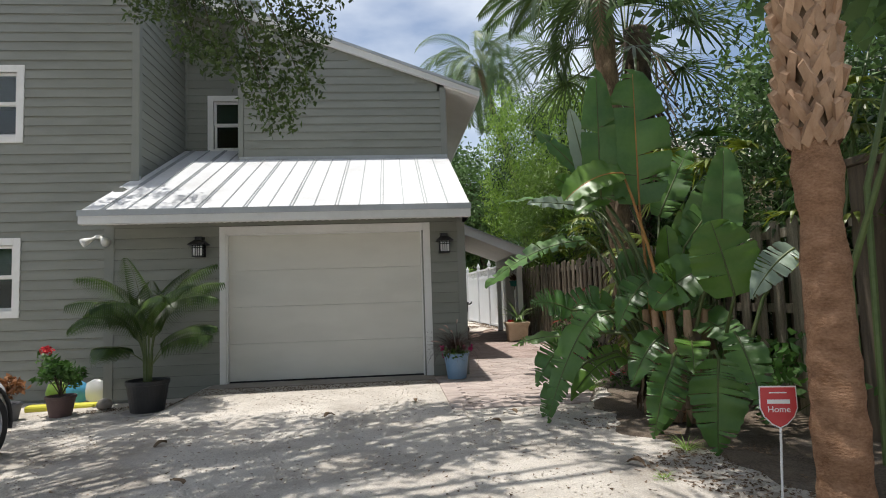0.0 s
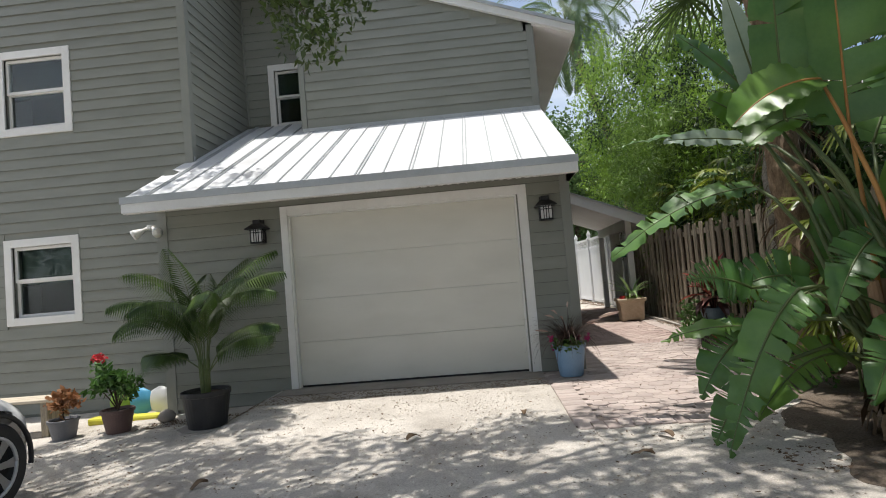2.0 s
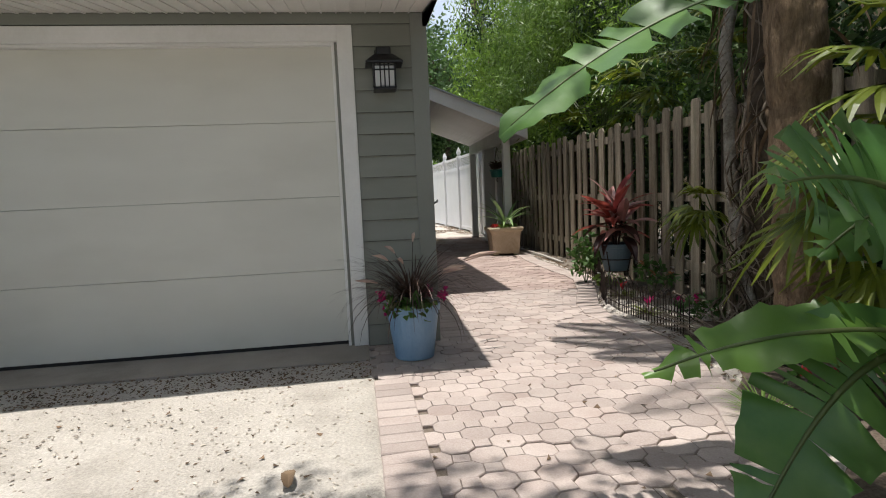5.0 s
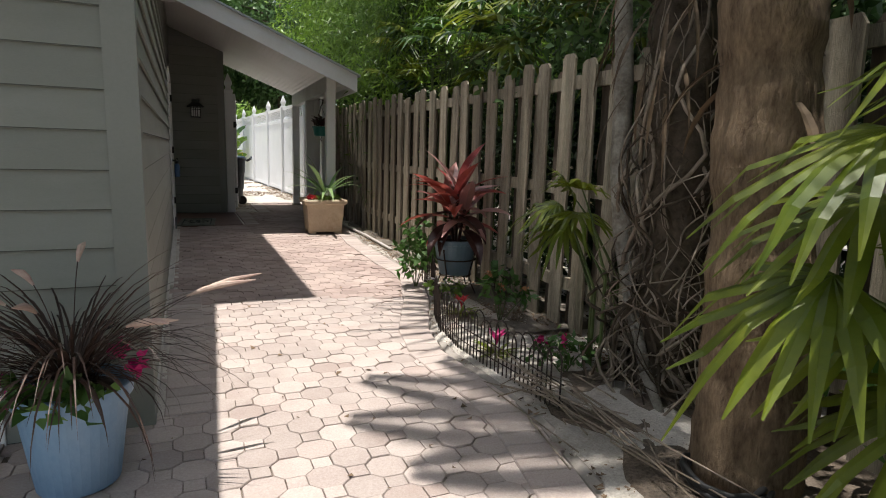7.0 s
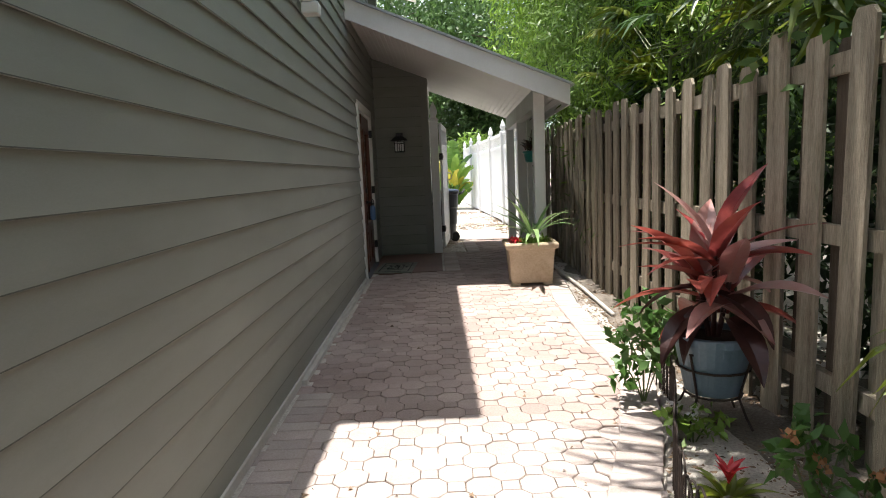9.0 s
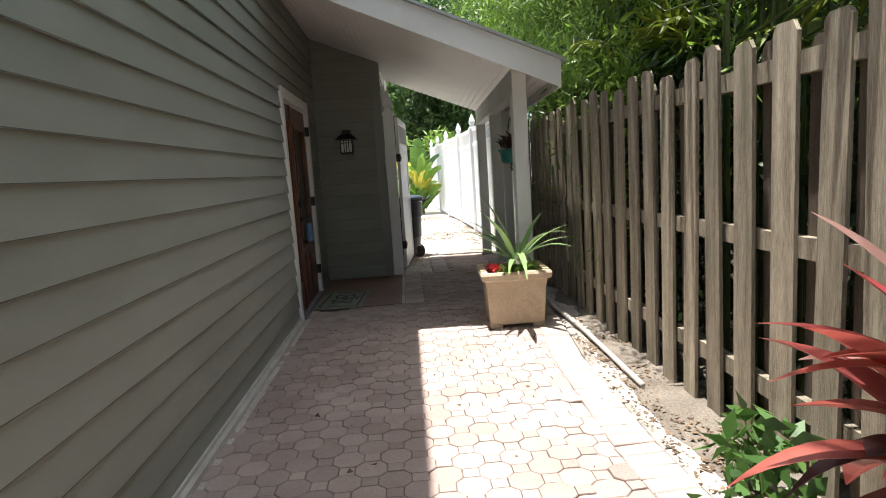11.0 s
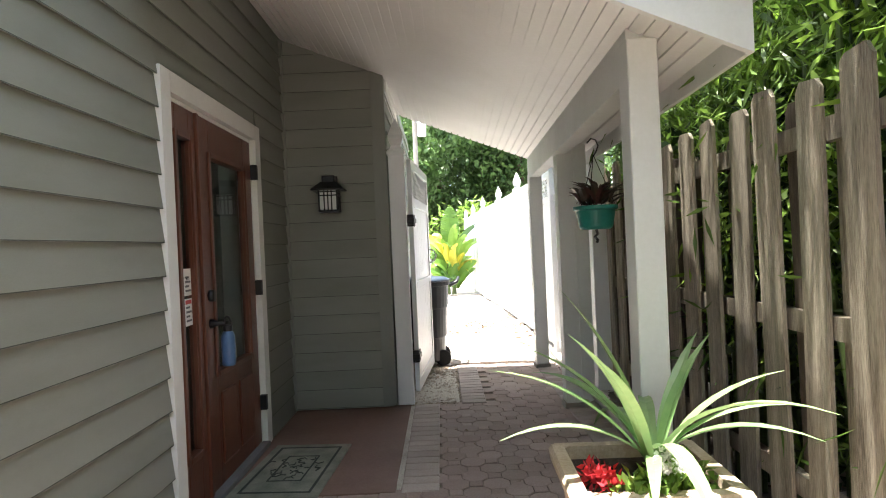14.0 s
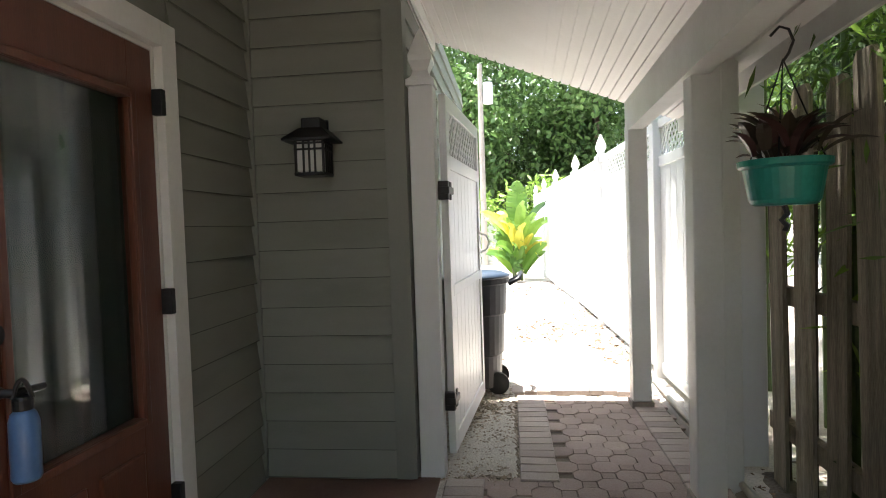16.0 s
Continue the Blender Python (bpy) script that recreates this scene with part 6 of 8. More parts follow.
# name of material, base, tip, width, facing, sag, tears
LEAVES = [
    ("banana", (1.01, -3.13, 2.08), (1.03, -3.13, 3.39), 0.36, VIEW, 0, 2),
    ("banana", (1.36, -3.22, 1.98), (1.37, -3.22, 3.35), 0.68, VIEW, 0, 4),
    ("banana_pale", (0.97, -2.94, 2.25), (0.8, -2.94, 3.04), 0.22, (-0.6, -0.8, 0.2), 0, 2),
    ("banana", (0.93, -2.84, 2.36), (0.45, -2.84, 2.84), 0.24, (-0.3, -0.6, 0.7), 0.03, 2),
    ("banana", (1.16, -2.2, 2.16), (0.18, -2.1, 2.2), 0.26, (-0.1, -0.35, 0.9), 0.05, 1),
    ("banana_pale", (1.1, -2.35, 2.1), (0.45, -2.35, 2.16), 0.18, (-0.1, -0.8, 0.5), 0.02, 2),
    ("banana_light", (0.91, -2.84, 2.13), (0.64, -2.84, 2.34), 0.24, (-0.2, -0.9, 0.2), 0.02, 0),
    ("banana_light", (1.21, -3.22, 2.3), (0.58, -3.32, 2.02), 0.4, (-0.1, -0.75, 0.6), 0.08, 0),
    ("banana_light", (1.32, -3.03, 2.09), (0.75, -3.13, 1.92), 0.42, (-0.1, -0.55, 0.8), 0.08, 2),
    ("banana", (1.02, -2.58, 1.70), (-0.08, -2.45, 1.24), 0.34, (-0.15, -0.45, 0.85), 0.12, 8),
    ("banana", (1.37, -3.0, 1.58), (1.45, -3.0, 0.70), 0.46, (-0.5, -0.85, 0.1), 0, 0),
    ("banana_light", (1.65, -3.2, 1.0), (1.63, -3.2, 1.78), 0.3, VIEW, 0, 0),
    ("banana", (1.75, -3.79, 1.3), (1.18, -3.79, 0.99), 0.48, (-0.1, -0.7, 0.7), 0.1, 2),
    ("banana_light", (0.75, -3.15, 0.70), (0.06, -3.1, 0.66), 0.24, (0, -0.45, 0.9), 0.05, 1),
    ("banana", (1.07, -3.07, 0.99), (0.5, -3.07, 0.89), 0.46, (-0.35, -0.8, 0.45), 0.09, 5),
    ("banana", (0.66, -3.15, 0.68), (0.27, -3.15, 0.27), 0.42, (-0.5, -0.8, 0.35), 0.1, 5),
    ("banana", (0.51, -3.33, 0.35), (0.27, -3.33, 0.02), 0.3, (-0.5, -0.8, 0.3), 0.06, 4),
    ("banana_light", (1.11, -3.33, 0.53), (0.54, -3.33, 0.16), 0.38, (-0.4, -0.7, 0.55), 0.12, 3),
    ("banana", (1.15, -4.18, 0.63), (1.01, -4.18, 0.02), 0.4, (-0.4, -0.9, 0.1), 0.05, 5),
    ("banana", (1.06, -4.33, 0.57), (0.88, -4.33, 0.02), 0.3, (-0.3, -0.9, 0.1), 0.06, 6),
    ("banana", (1.14, -4.86, 0.67), (1.09, -4.86, 0.02), 0.48, (-0.3, -0.95, 0.1), 0.05, 5),
    ("banana_light", (1.66, -4.24, 1.08), (1.5, -4.24, 1.69), 0.56, (-0.3, -0.9, 0.3), 0.03, 2),
    ("banana", (1.68, -4.05, 1.45), (1.77, -4.05, 2.34), 0.34, VIEW, 0, 0),
    ("banana_pale", (2.06, -4.43, 1.44), (1.68, -4.43, 1.06), 0.32, (-0.2, -0.8, 0.5), 0.05, 2),
    ("banana", (0.75, -3.58, 0.97), (0.25, -3.58, 0.02), 0.38, (-0.6, -0.7, 0.3), 0.14, 6),
    ("banana", (1.75, -3.3, 1.55), (2.25, -3.3, 2.1), 0.42, VIEW, 0.04, 3),
    ("banana", (1.65, -3.2, 1.3), (2.15, -2.9, 1.5), 0.42, (-0.2, -0.6, 0.7), 0.12, 3),
    ("banana_light", (1.5, -3.7, 1.1), (1.15, -4.0, 1.3), 0.36, (-0.2, -0.8, 0.5), 0.05, 2),
    ("banana", (1.5, -3.6, 0.9), (1.75, -4.3, 0.6), 0.42, (-0.3, -0.8, 0.5), 0.1, 4),
    ("banana", (1.35, -3.4, 1.25), (0.92, -3.6, 0.8), 0.38, (-0.3, -0.75, 0.55), 0.09, 3),
    ("banana", (1.7, -2.9, 1.9), (2.2, -2.7, 2.7), 0.46, VIEW, 0.03, 3),
    ("banana", (1.6, -4.3, 0.8), (1.5, -4.8, 0.2), 0.38, (-0.3, -0.9, 0.3), 0.08, 4),
    ("banana", (1.3, -3.7, 0.75), (0.9, -3.9, 0.35), 0.36, (-0.4, -0.8, 0.4), 0.08, 4),
    ("banana", (0.62, -3.25, 0.98), (0.22, -3.3, 1.06), 0.44, (-0.3, -0.75, 0.6), 0.04, 9),
    ("banana", (0.95, -3.4, 0.95), (0.5, -3.5, 0.62), 0.42, (-0.3, -0.8, 0.5), 0.07, 4),
    ("banana", (1.5, -3.1, 1.05), (1.95, -3.3, 0.95), 0.42, (-0.2, -0.8, 0.5), 0.08, 5),
    ("banana_light", (1.78, -3.1, 1.2), (1.85, -3.15, 2.0), 0.34, (-0.4, -0.9, 0.1), 0.0, 1),
    ("banana", (1.9, -3.2, 1.5), (2.1, -3.4, 2.3), 0.5, (-0.5, -0.8, 0.2), 0.03, 3),
    ("banana_light", (1.45, -3.9, 0.7), (1.2, -4.4, 0.5), 0.34, (-0.3, -0.8, 0.5), 0.08, 3),
]
for i, (mat, base, tip, width, facing, sag, tears) in enumerate(LEAVES):
    V, F = [], []
    low_leaf = i >= 13 and i not in (21, 22)
    pts = paddle(V, F, base, tip, width * (0.8 if low_leaf else 0.95), facing, sag, tears + 5 if low_leaf else tears, seed=i, fold=0.16 + 0.05 * (i % 3), blunt=0.72 if low_leaf else 0.5)
    leaf_ob = part("leaf", (V, F), M[mat], plant, smooth=True)
    V, F = [], []
    tube(V, F, pts[:-1], [0.011 * (1 - 0.8 * k / len(pts)) for k in range(len(pts) - 1)], 6)
    root = CORE + Vector((0.16 * math.cos(i * 2.4), 0.3 * math.sin(i * 2.4) - (0.4 if base[1] < -3.8 else 0), 0.0))
    b = Vector(base)
    mid = root.lerp(b, 0.55) + Vector((0, 0, 0.12 + 0.25 * (b - root).xy.length))
    q = [root, root.lerp(mid, 0.5) + Vector((0, 0, 0.05)), mid, mid.lerp(b, 0.6) + Vector((0, 0, 0.05 * (b - root).xy.length)), b]
    tube(V, F, q, [0.022, 0.019, 0.016, 0.013, 0.010], 8)
    part("stalk", (V, F), M["orange_stalk"] if i in (1, 7) else M["petiole"], plant, smooth=True)
V, F = [], []
for k in range(11):
    a = k * 1.7
    c = CORE + Vector((0.17 * math.cos(a), 0.3 * math.sin(a), -0.03))
    tube(V, F, [c, c + Vector((0.03 * math.cos(a), 0.03 * math.sin(a), 0.5)), c + Vector((0.08 * math.cos(a), 0.05 * math.sin(a), 1.0))], [0.06, 0.05, 0.03], 10)
part("trunk", (V, F), M["boot"], plant)
V, F = [], []
for k in range(38):
    a = k * 2.4
    paddle(V, F, CORE + Vector((0.17 * math.cos(a), 0.32 * math.sin(a), 0.45 + 0.03 * (k % 17))), CORE + Vector((0.35 * math.cos(a), 0.55 * math.sin(a), 0.05)), 0.12, (math.cos(a), math.sin(a), 0.3), 0.02, 3, seed=k, n=6)
part("dead_leaves", (V, F), M["dead"], plant, kind="stuff")


# ---- fan palms along the fence ----
def fan(V, F, centre, direction, up, radius, blades, width, spread=2.4, droop=0.25, rnd=None):
    d = Vector(direction).normalized()
    u = Vector(up)
    u = (u - d * u.dot(d)).normalized()
    s = d.cross(u)
    for k in range(blades):
        t = (k / (blades - 1) - 0.5) * spread
        q = (d * math.cos(t) + s * math.sin(t)).normalized()
        L = radius * (0.85 + 0.25 * rnd.random()) * (1 - 0.12 * abs(t))
        w = width * (0.8 + 0.4 * rnd.random())
        side = q.cross(u).normalized()
        b = len(V)
        prev = None
        for i in range(5):
            x = i / 4
            p = Vector(centre) + q * L * x - Vector((0, 0, droop * L * x * x * (0.6 + 0.8 * rnd.random()))) + u * 0.02 * math.sin(x * 3)
            ww = w * (0.3, 0.85, 1.0, 0.8, 0.12)[i] * 0.5
            V.extend((tuple(p - side * ww - u * ww * 0.3), tuple(p), tuple(p + side * ww - u * ww * 0.3)))
            if i:
                a = b + (i - 1) * 3
                F.append((a, a + 1, a + 4, a + 3))
                F.append((a + 1, a + 2, a + 5, a + 4))


def lady_palm(name, label, root, fans, seed, mats=("rhapis", "rhapis_dark")):
    rnd = np.random.default_rng(seed)
    t = thing(name, label, "palm", "lady palms along the fence")
    VS, FS = [], []
    for i, (c, d, radius, blades) in enumerate(fans):
        V, F = [], []
        fan(V, F, c, d, (-0.25 * d[0], -0.25 * d[1] - 0.15, 1.0), radius, blades, radius * 0.115, 2.7, 0.35, rnd)
        part("fan_leaf", (V, F), M[mats[0] if i % 3 else mats[1]], t)
        r = Vector(root) + Vector((rnd.normal() * 0.08, rnd.normal() * 0.1, 0))
        c = Vector(c)
        tube(VS, FS, [r, Vector((r.x, r.y, max(0.1, c.z - 0.45))), r.lerp(c, 0.6) + Vector((0, 0, c.z * 0.25)), c], [0.012, 0.01, 0.006, 0.004], 6)
    part("cane", (VS, FS), M["petiole"], t)


front = [((1.62, -1.72, 0.90), (-0.75, 0.3, -0.5), 0.42, 11), ((1.62, -1.80, 1.25), (-0.65, 0.3, -0.35), 0.42, 11), ((1.75, -1.95, 0.66), (-0.7, 0.15, -0.5), 0.38, 10), ((1.72, -2.0, 1.45), (-0.5, 0.35, -0.1), 0.42, 10),
         ((1.85, -2.05, 1.0), (-0.5, 0.3, 0.1), 0.40, 10), ((1.9, -2.2, 0.5), (-0.6, 0.2, -0.3), 0.36, 10), ((1.80, -1.9, 1.62), (-0.3, 0.5, 0.2), 0.42, 11), ((1.78, -1.7, 1.1), (-0.7, 0.3, -0.3), 0.40, 11), ((1.85, -1.75, 0.8), (-0.7, 0.3, -0.4), 0.40, 11), ((1.95, -1.95, 1.3), (-0.5, 0.3, 0.2), 0.42, 11), ((1.95, -2.0, 1.75), (-0.4, 0.3, 0.3), 0.42, 11), ((1.9, -1.85, 0.55), (-0.6, 0.3, -0.3), 0.38, 10)]
lady_palm("lady_palm", "lady palm with yellow-green fingered fan leaves beside the palm trunk", (1.98, -2.1, 0), front, 1, ("rhapis", "rhapis"))
rnd = np.random.default_rng(21)
k = 0
for (x0, x1, y0, y1, z0, z1, n) in ((2.1, 2.5, -3.2, -1.9, 1.4, 2.7, 20), (2.7, 3.3, -4.5, -1.5, 1.0, 3.0, 30), (2.7, 3.2, -1.0, 2.0, 1.6, 2.7, 26), (2.62, 3.1, 1.6, 5.4, 1.85, 2.7, 34), (2.4, 2.9, -5.5, -3.8, 1.2, 2.6, 16)):
    fans = []
    for i in range(n):
        c = (rnd.uniform(x0, x1), rnd.uniform(y0, y1), rnd.uniform(z0, z1))
        fans.append((c, (-0.7 + rnd.normal() * 0.4, rnd.normal() * 0.6 - 0.3, rnd.normal() * 0.3 + 0.1), rnd.uniform(0.3, 0.46), 10))
    lady_palm("lady_palm", "dense lady palm with yellow-green fingered fan leaves rising behind the fence" if k != 0 else "lady palm in front of the fence with bright fingered leaves", ((x0 + x1) / 2, (y0 + y1) / 2, 0), fans, 30 + k)
    k += 1
# the small one against the boards
lady_palm("lady_palm", "small lady palm with drooping lime leaves against the fence boards", (2.36, -0.02, 0), [((2.28, 0.30, 0.95), (-0.4, 0.1, 0.6), 0.29, 12), ((2.24, 0.36, 0.88), (-0.7, 0.2, -0.2), 0.31, 12), ((2.28, 0.22, 0.84), (-0.3, -0.6, -0.1), 0.30, 11), ((2.30, 0.42, 0.82), (-0.3, 0.6, -0.4), 0.30, 10), ((2.26, 0.30, 0.78), (-0.6, 0.0, -0.7), 0.30, 10), ((2.25, 0.15, 0.98), (-0.5, -0.4, 0.3), 0.28, 11)], 77, ("rhapis", "rhapis"))


# ---- palm trunks ----
def trunk_mesh(points, radii, n=20, rough=0.012, seed=0):
    V, F = [], []
    fine, fr_ = [], []
    for i in range(len(points) - 1):
        a, b = Vector(points[i]), Vector(points[i + 1])
        m = max(2, int((b - a).length / 0.05))
        for k in range(m):
            fine.append(a.lerp(b, k / m))
            q = radii[i] + (radii[i + 1] - radii[i]) * k / m
            fr_.append(q + (0.006 if len(fine) % 3 == 0 else 0) + rough * noise.noise(Vector((seed, len(fine) * 0.21, 0))))
    fine.append(Vector(points[-1]))
    fr_.append(radii[-1])
    tube(V, F, fine, fr_, n)
    V = [tuple(Vector(v) + Vector((1, 1, 0)) * rough * noise.noise(Vector(v) * 9.0)) for v in V]
    return V, F


def palm_crown(parent, top, n, length, leaf, mat, seed, droop=1.5, fans=False, leaf_w=0.035):
    r = np.random.default_rng(seed)
    VS, FS = [], []
    for i in range(n):
        az = i * 2.4 + r.normal() * 0.2
        el = 1.2 - 1.7 * (i / n)
        V, F = [], []
        if fans:
            c = Vector(top) + Vector((math.cos(az) * math.cos(el), math.sin(az) * math.cos(el), math.sin(el))) * length * 0.6
            d = (c - Vector(top)).normalized()
            fan(V, F, c, d, (0, 0, 1) if abs(d.z) < 0.9 else (1, 0, 0), length * 0.62, 20, 0.045, 3.6, 0.35, r)
            tube(VS, FS, [Vector(top), c], [0.02, 0.012], 5)
        else:
            feather_frond(V, F, VS, FS, top, az, el, length * r.uniform(0.85, 1.1), droop, leaf, 26, leaf_w, 0.5, 0.018)
        part("frond", (V, F), mat, parent)
    part("ribs", (VS, FS), M["petiole"], parent)


t = thing("sabal_palm", "cabbage palm with a red-brown ringed trunk under criss-cross dry leaf boots", "palm tree")
part("trunk", trunk_mesh([(0.985, -6.15, -0.05), (0.975, -6.15, 1.0), (0.97, -6.15, 1.9)], [0.125, 0.102, 0.098], seed=1, rough=0.02), M["bark_red"], t, smooth=True)
part("upper_trunk", trunk_mesh([(0.97, -6.15, 1.8), (0.97, -6.15, 5.6)], [0.09, 0.088], seed=2), M["dead"], t)
V, F = [], []
rnd = np.random.default_rng(6)
z = 1.82
row = 0
while z < 4.8:
    for k in range(7):
        a = k * 2 * math.pi / 7 + (row % 2) * math.pi / 7 + rnd.normal() * 0.05
        for s in (-1, 1):
            c = Vector((0.97 + 0.093 * math.cos(a), -6.15 + 0.093 * math.sin(a), z + rnd.normal() * 0.01))
            tang = Vector((-math.sin(a), math.cos(a), 0)) * s
            out = Vector((math.cos(a), math.sin(a), 0))
            ln_ = rnd.uniform(0.7, 1.15)
            p = [c, c + (tang * 0.045 + out * 0.02 + Vector((0, 0, 0.07))) * ln_, c + (tang * 0.085 + out * rnd.uniform(0.012, 0.035) + Vector((0, 0, 0.14))) * ln_]
            b = len(V)
            w = [0.03, 0.029, 0.02]
            for i, q in enumerate(p):
                up = Vector((0, 0, 1)).cross(out) * 0.0 + Vector((0, 0, 1)) * w[i] - tang * w[i] * 0.7
                V.extend((tuple(q - up), tuple(q + out * 0.03), tuple(q + up), tuple(q - out * 0.02)))
            for i in range(2):
                for m in range(4):
                    F.append((b + i * 4 + m, b + i * 4 + (m + 1) % 4, b + i * 4 + 4 + (m + 1) % 4, b + i * 4 + 4 + m))
            F.append((b + 8, b + 9, b + 10, b + 11))
    z += 0.105
    row += 1
part("boot_lattice", (V, F), M["boot"], t)
palm_crown(t, (0.97, -6.15, 5.7), 14, 1.5, 0.5, M["frond"], 4, fans=True)

t = thing("palm", "slender grey ringed palm trunk rising beside the fence", "palm tree")
part("trunk", trunk_mesh([(2.05, -1.22, -0.05), (2.03, -1.22, 0.5), (1.96, -1.15, 2.2), (1.92, -1.05, 5.4)], [0.20, 0.175, 0.15, 0.14], seed=3, rough=0.02), M["bark_palm"], t, smooth=True)
palm_crown(t, (1.92, -1.05, 5.5), 16, 1.9, 0.4, M["frond"], 5, 1.7)
V0, F0 = [], []
for az, ln in ((2.15, 1.75), (2.4, 2.0), (2.65, 1.9), (2.9, 1.6)):
    V, F = [], []
    feather_frond(V, F, V0, F0, (1.92, -1.05, 5.5), az, 0.35, ln, 1.1, 0.42, 34, 0.05, 0.4, 0.018)
    part("frond", (V, F), M["frond"], t)
part("ribs", (V0, F0), M["petiole"], t)
V, F = [], []
rnd = np.random.default_rng(12)
for i in range(16):
    a = rnd.random() * 6.28
    V, F = [], []
    strap(V, F, (2.0 + 0.17 * math.cos(a), -1.2 + 0.17 * math.sin(a), 1.2 + 1.3 * rnd.random()), a, -0.6, 0.34, 0.035, 0.9, 5, 0.3)
    part("old_sheath", (V, F), M["dead"], t)

# dark trunk wrapped in aerial roots
t = thing("root_wrapped_trunk", "dark palm trunk wrapped in a tangle of pale fig roots", "tree")
part("trunk", trunk_mesh([(2.45, -0.45, -0.05), (2.42, -0.38, 1.2), (2.64, -0.1, 2.6), (2.95, 0.1, 5.2)], [0.19, 0.16, 0.16, 0.2], seed=5, rough=0.03), M["bark"], t, smooth=True)
rnd = np.random.default_rng(17)
for i in range(120):
    a = rnd.random() * 6.28
    h = rnd.uniform(0.6, 2.8)
    r0 = rnd.uniform(0.16, 0.34)
    p = [Vector((2.43 + r0 * 1.2 * math.cos(a), -0.45 + r0 * 1.5 * math.sin(a), -0.03))]
    ang = a
    for k in range(9):
        z = h * (k + 1) / 9
        ang += rnd.normal() * 0.62
        rr = r0 * (1 - 0.35 * z / h) + 0.06 * rnd.normal()
        p.append(Vector((2.43 + rr * math.cos(ang) + 0.1 * max(0, z - 1.2), -0.42 + rr * 1.1 * math.sin(ang) + 0.08 * max(0, z - 1.2), z)))
    fine = []
    for k in range(len(p) - 1):
        a0, a3 = p[max(k - 1, 0)], p[min(k + 2, len(p) - 1)]
        for u in (0.0, 0.33, 0.67):
            m0, m1 = (p[k + 1] - a0) * 0.5, (a3 - p[k]) * 0.5
            h00, h10, h01, h11 = 2 * u ** 3 - 3 * u ** 2 + 1, u ** 3 - 2 * u ** 2 + u, -2 * u ** 3 + 3 * u ** 2, u ** 3 - u ** 2
            fine.append(p[k] * h00 + m0 * h10 + p[k + 1] * h01 + m1 * h11)
    rad = rnd.choice([0.002, 0.003, 0.004, 0.005, 0.007, 0.011])
    V, F = [], []
    tube(V, F, fine, [rad * (1.2 - 0.6 * k / len(fine)) for k in range(len(fine))], 6)
    part("root", (V, F), M["root"] if i % 3 else M["bark"], t, smooth=True)
V, F = [], []
for i in range(60):
    a = rnd.random() * 6.28
    strap(V, F, (2.42 + 0.16 * math.cos(a), -0.2 + 0.2 * math.sin(a), 1.3 + 1.6 * rnd.random()), a, -0.6 - rnd.random() * 0.6, 0.25 + 0.3 * rnd.random(), 0.022, 0.8, 5, 0.3)
part("dry_leaves", (V, F), M["dead"], t, kind="stuff")
V, F = [], []
tube(V, F, [(2.14, -0.72, -0.02), (2.22, -0.5, 0.12), (2.28, -0.28, 0.42), (2.33, -0.12, 0.75), (2.33, -0.06, 1.1), (2.36, 0.0, 1.6), (2.35, 0.05, 2.1), (2.45, 0.06, 2.6)], [0.02, 0.026, 0.036, 0.05, 0.052, 0.05, 0.046, 0.04], 12)
V = [tuple(Vector(v) + Vector((1, 0.6, 0)) * 0.014 * noise.noise(Vector(v) * 14.0)) for v in V]
part("pale_stem", (V, F), M["lichen"], t, "pale lichen-covered stem", smooth=True)

t = thing("skirted_palm", "tall cabbage palm with a skirt of hanging dead fronds", "palm tree")
part("trunk", trunk_mesh([(3.05, 0.3, -0.05), (3.0, 0.3, 5.4)], [0.2, 0.2], seed=6, rough=0.03), M["bark"], t, smooth=True)
palm_crown(t, (2.95, 0.6, 5.3), 24, 1.9, 0.5, M["frond"], 9, fans=True)
V, F = [], []
rnd = np.random.default_rng(10)
for i in range(130):
    a = rnd.random() * 6.28
    strap(V, F, (3.0 + 0.2 * math.cos(a), 0.3 + 0.2 * math.sin(a), 3.0 + 2.2 * rnd.random()), a, -0.5 - rnd.random() * 0.7, 0.7 + 0.5 * rnd.random(), 0.05, 0.6, 5, 0.3)
part("skirt", (V, F), M["dead"], t, kind="stuff")


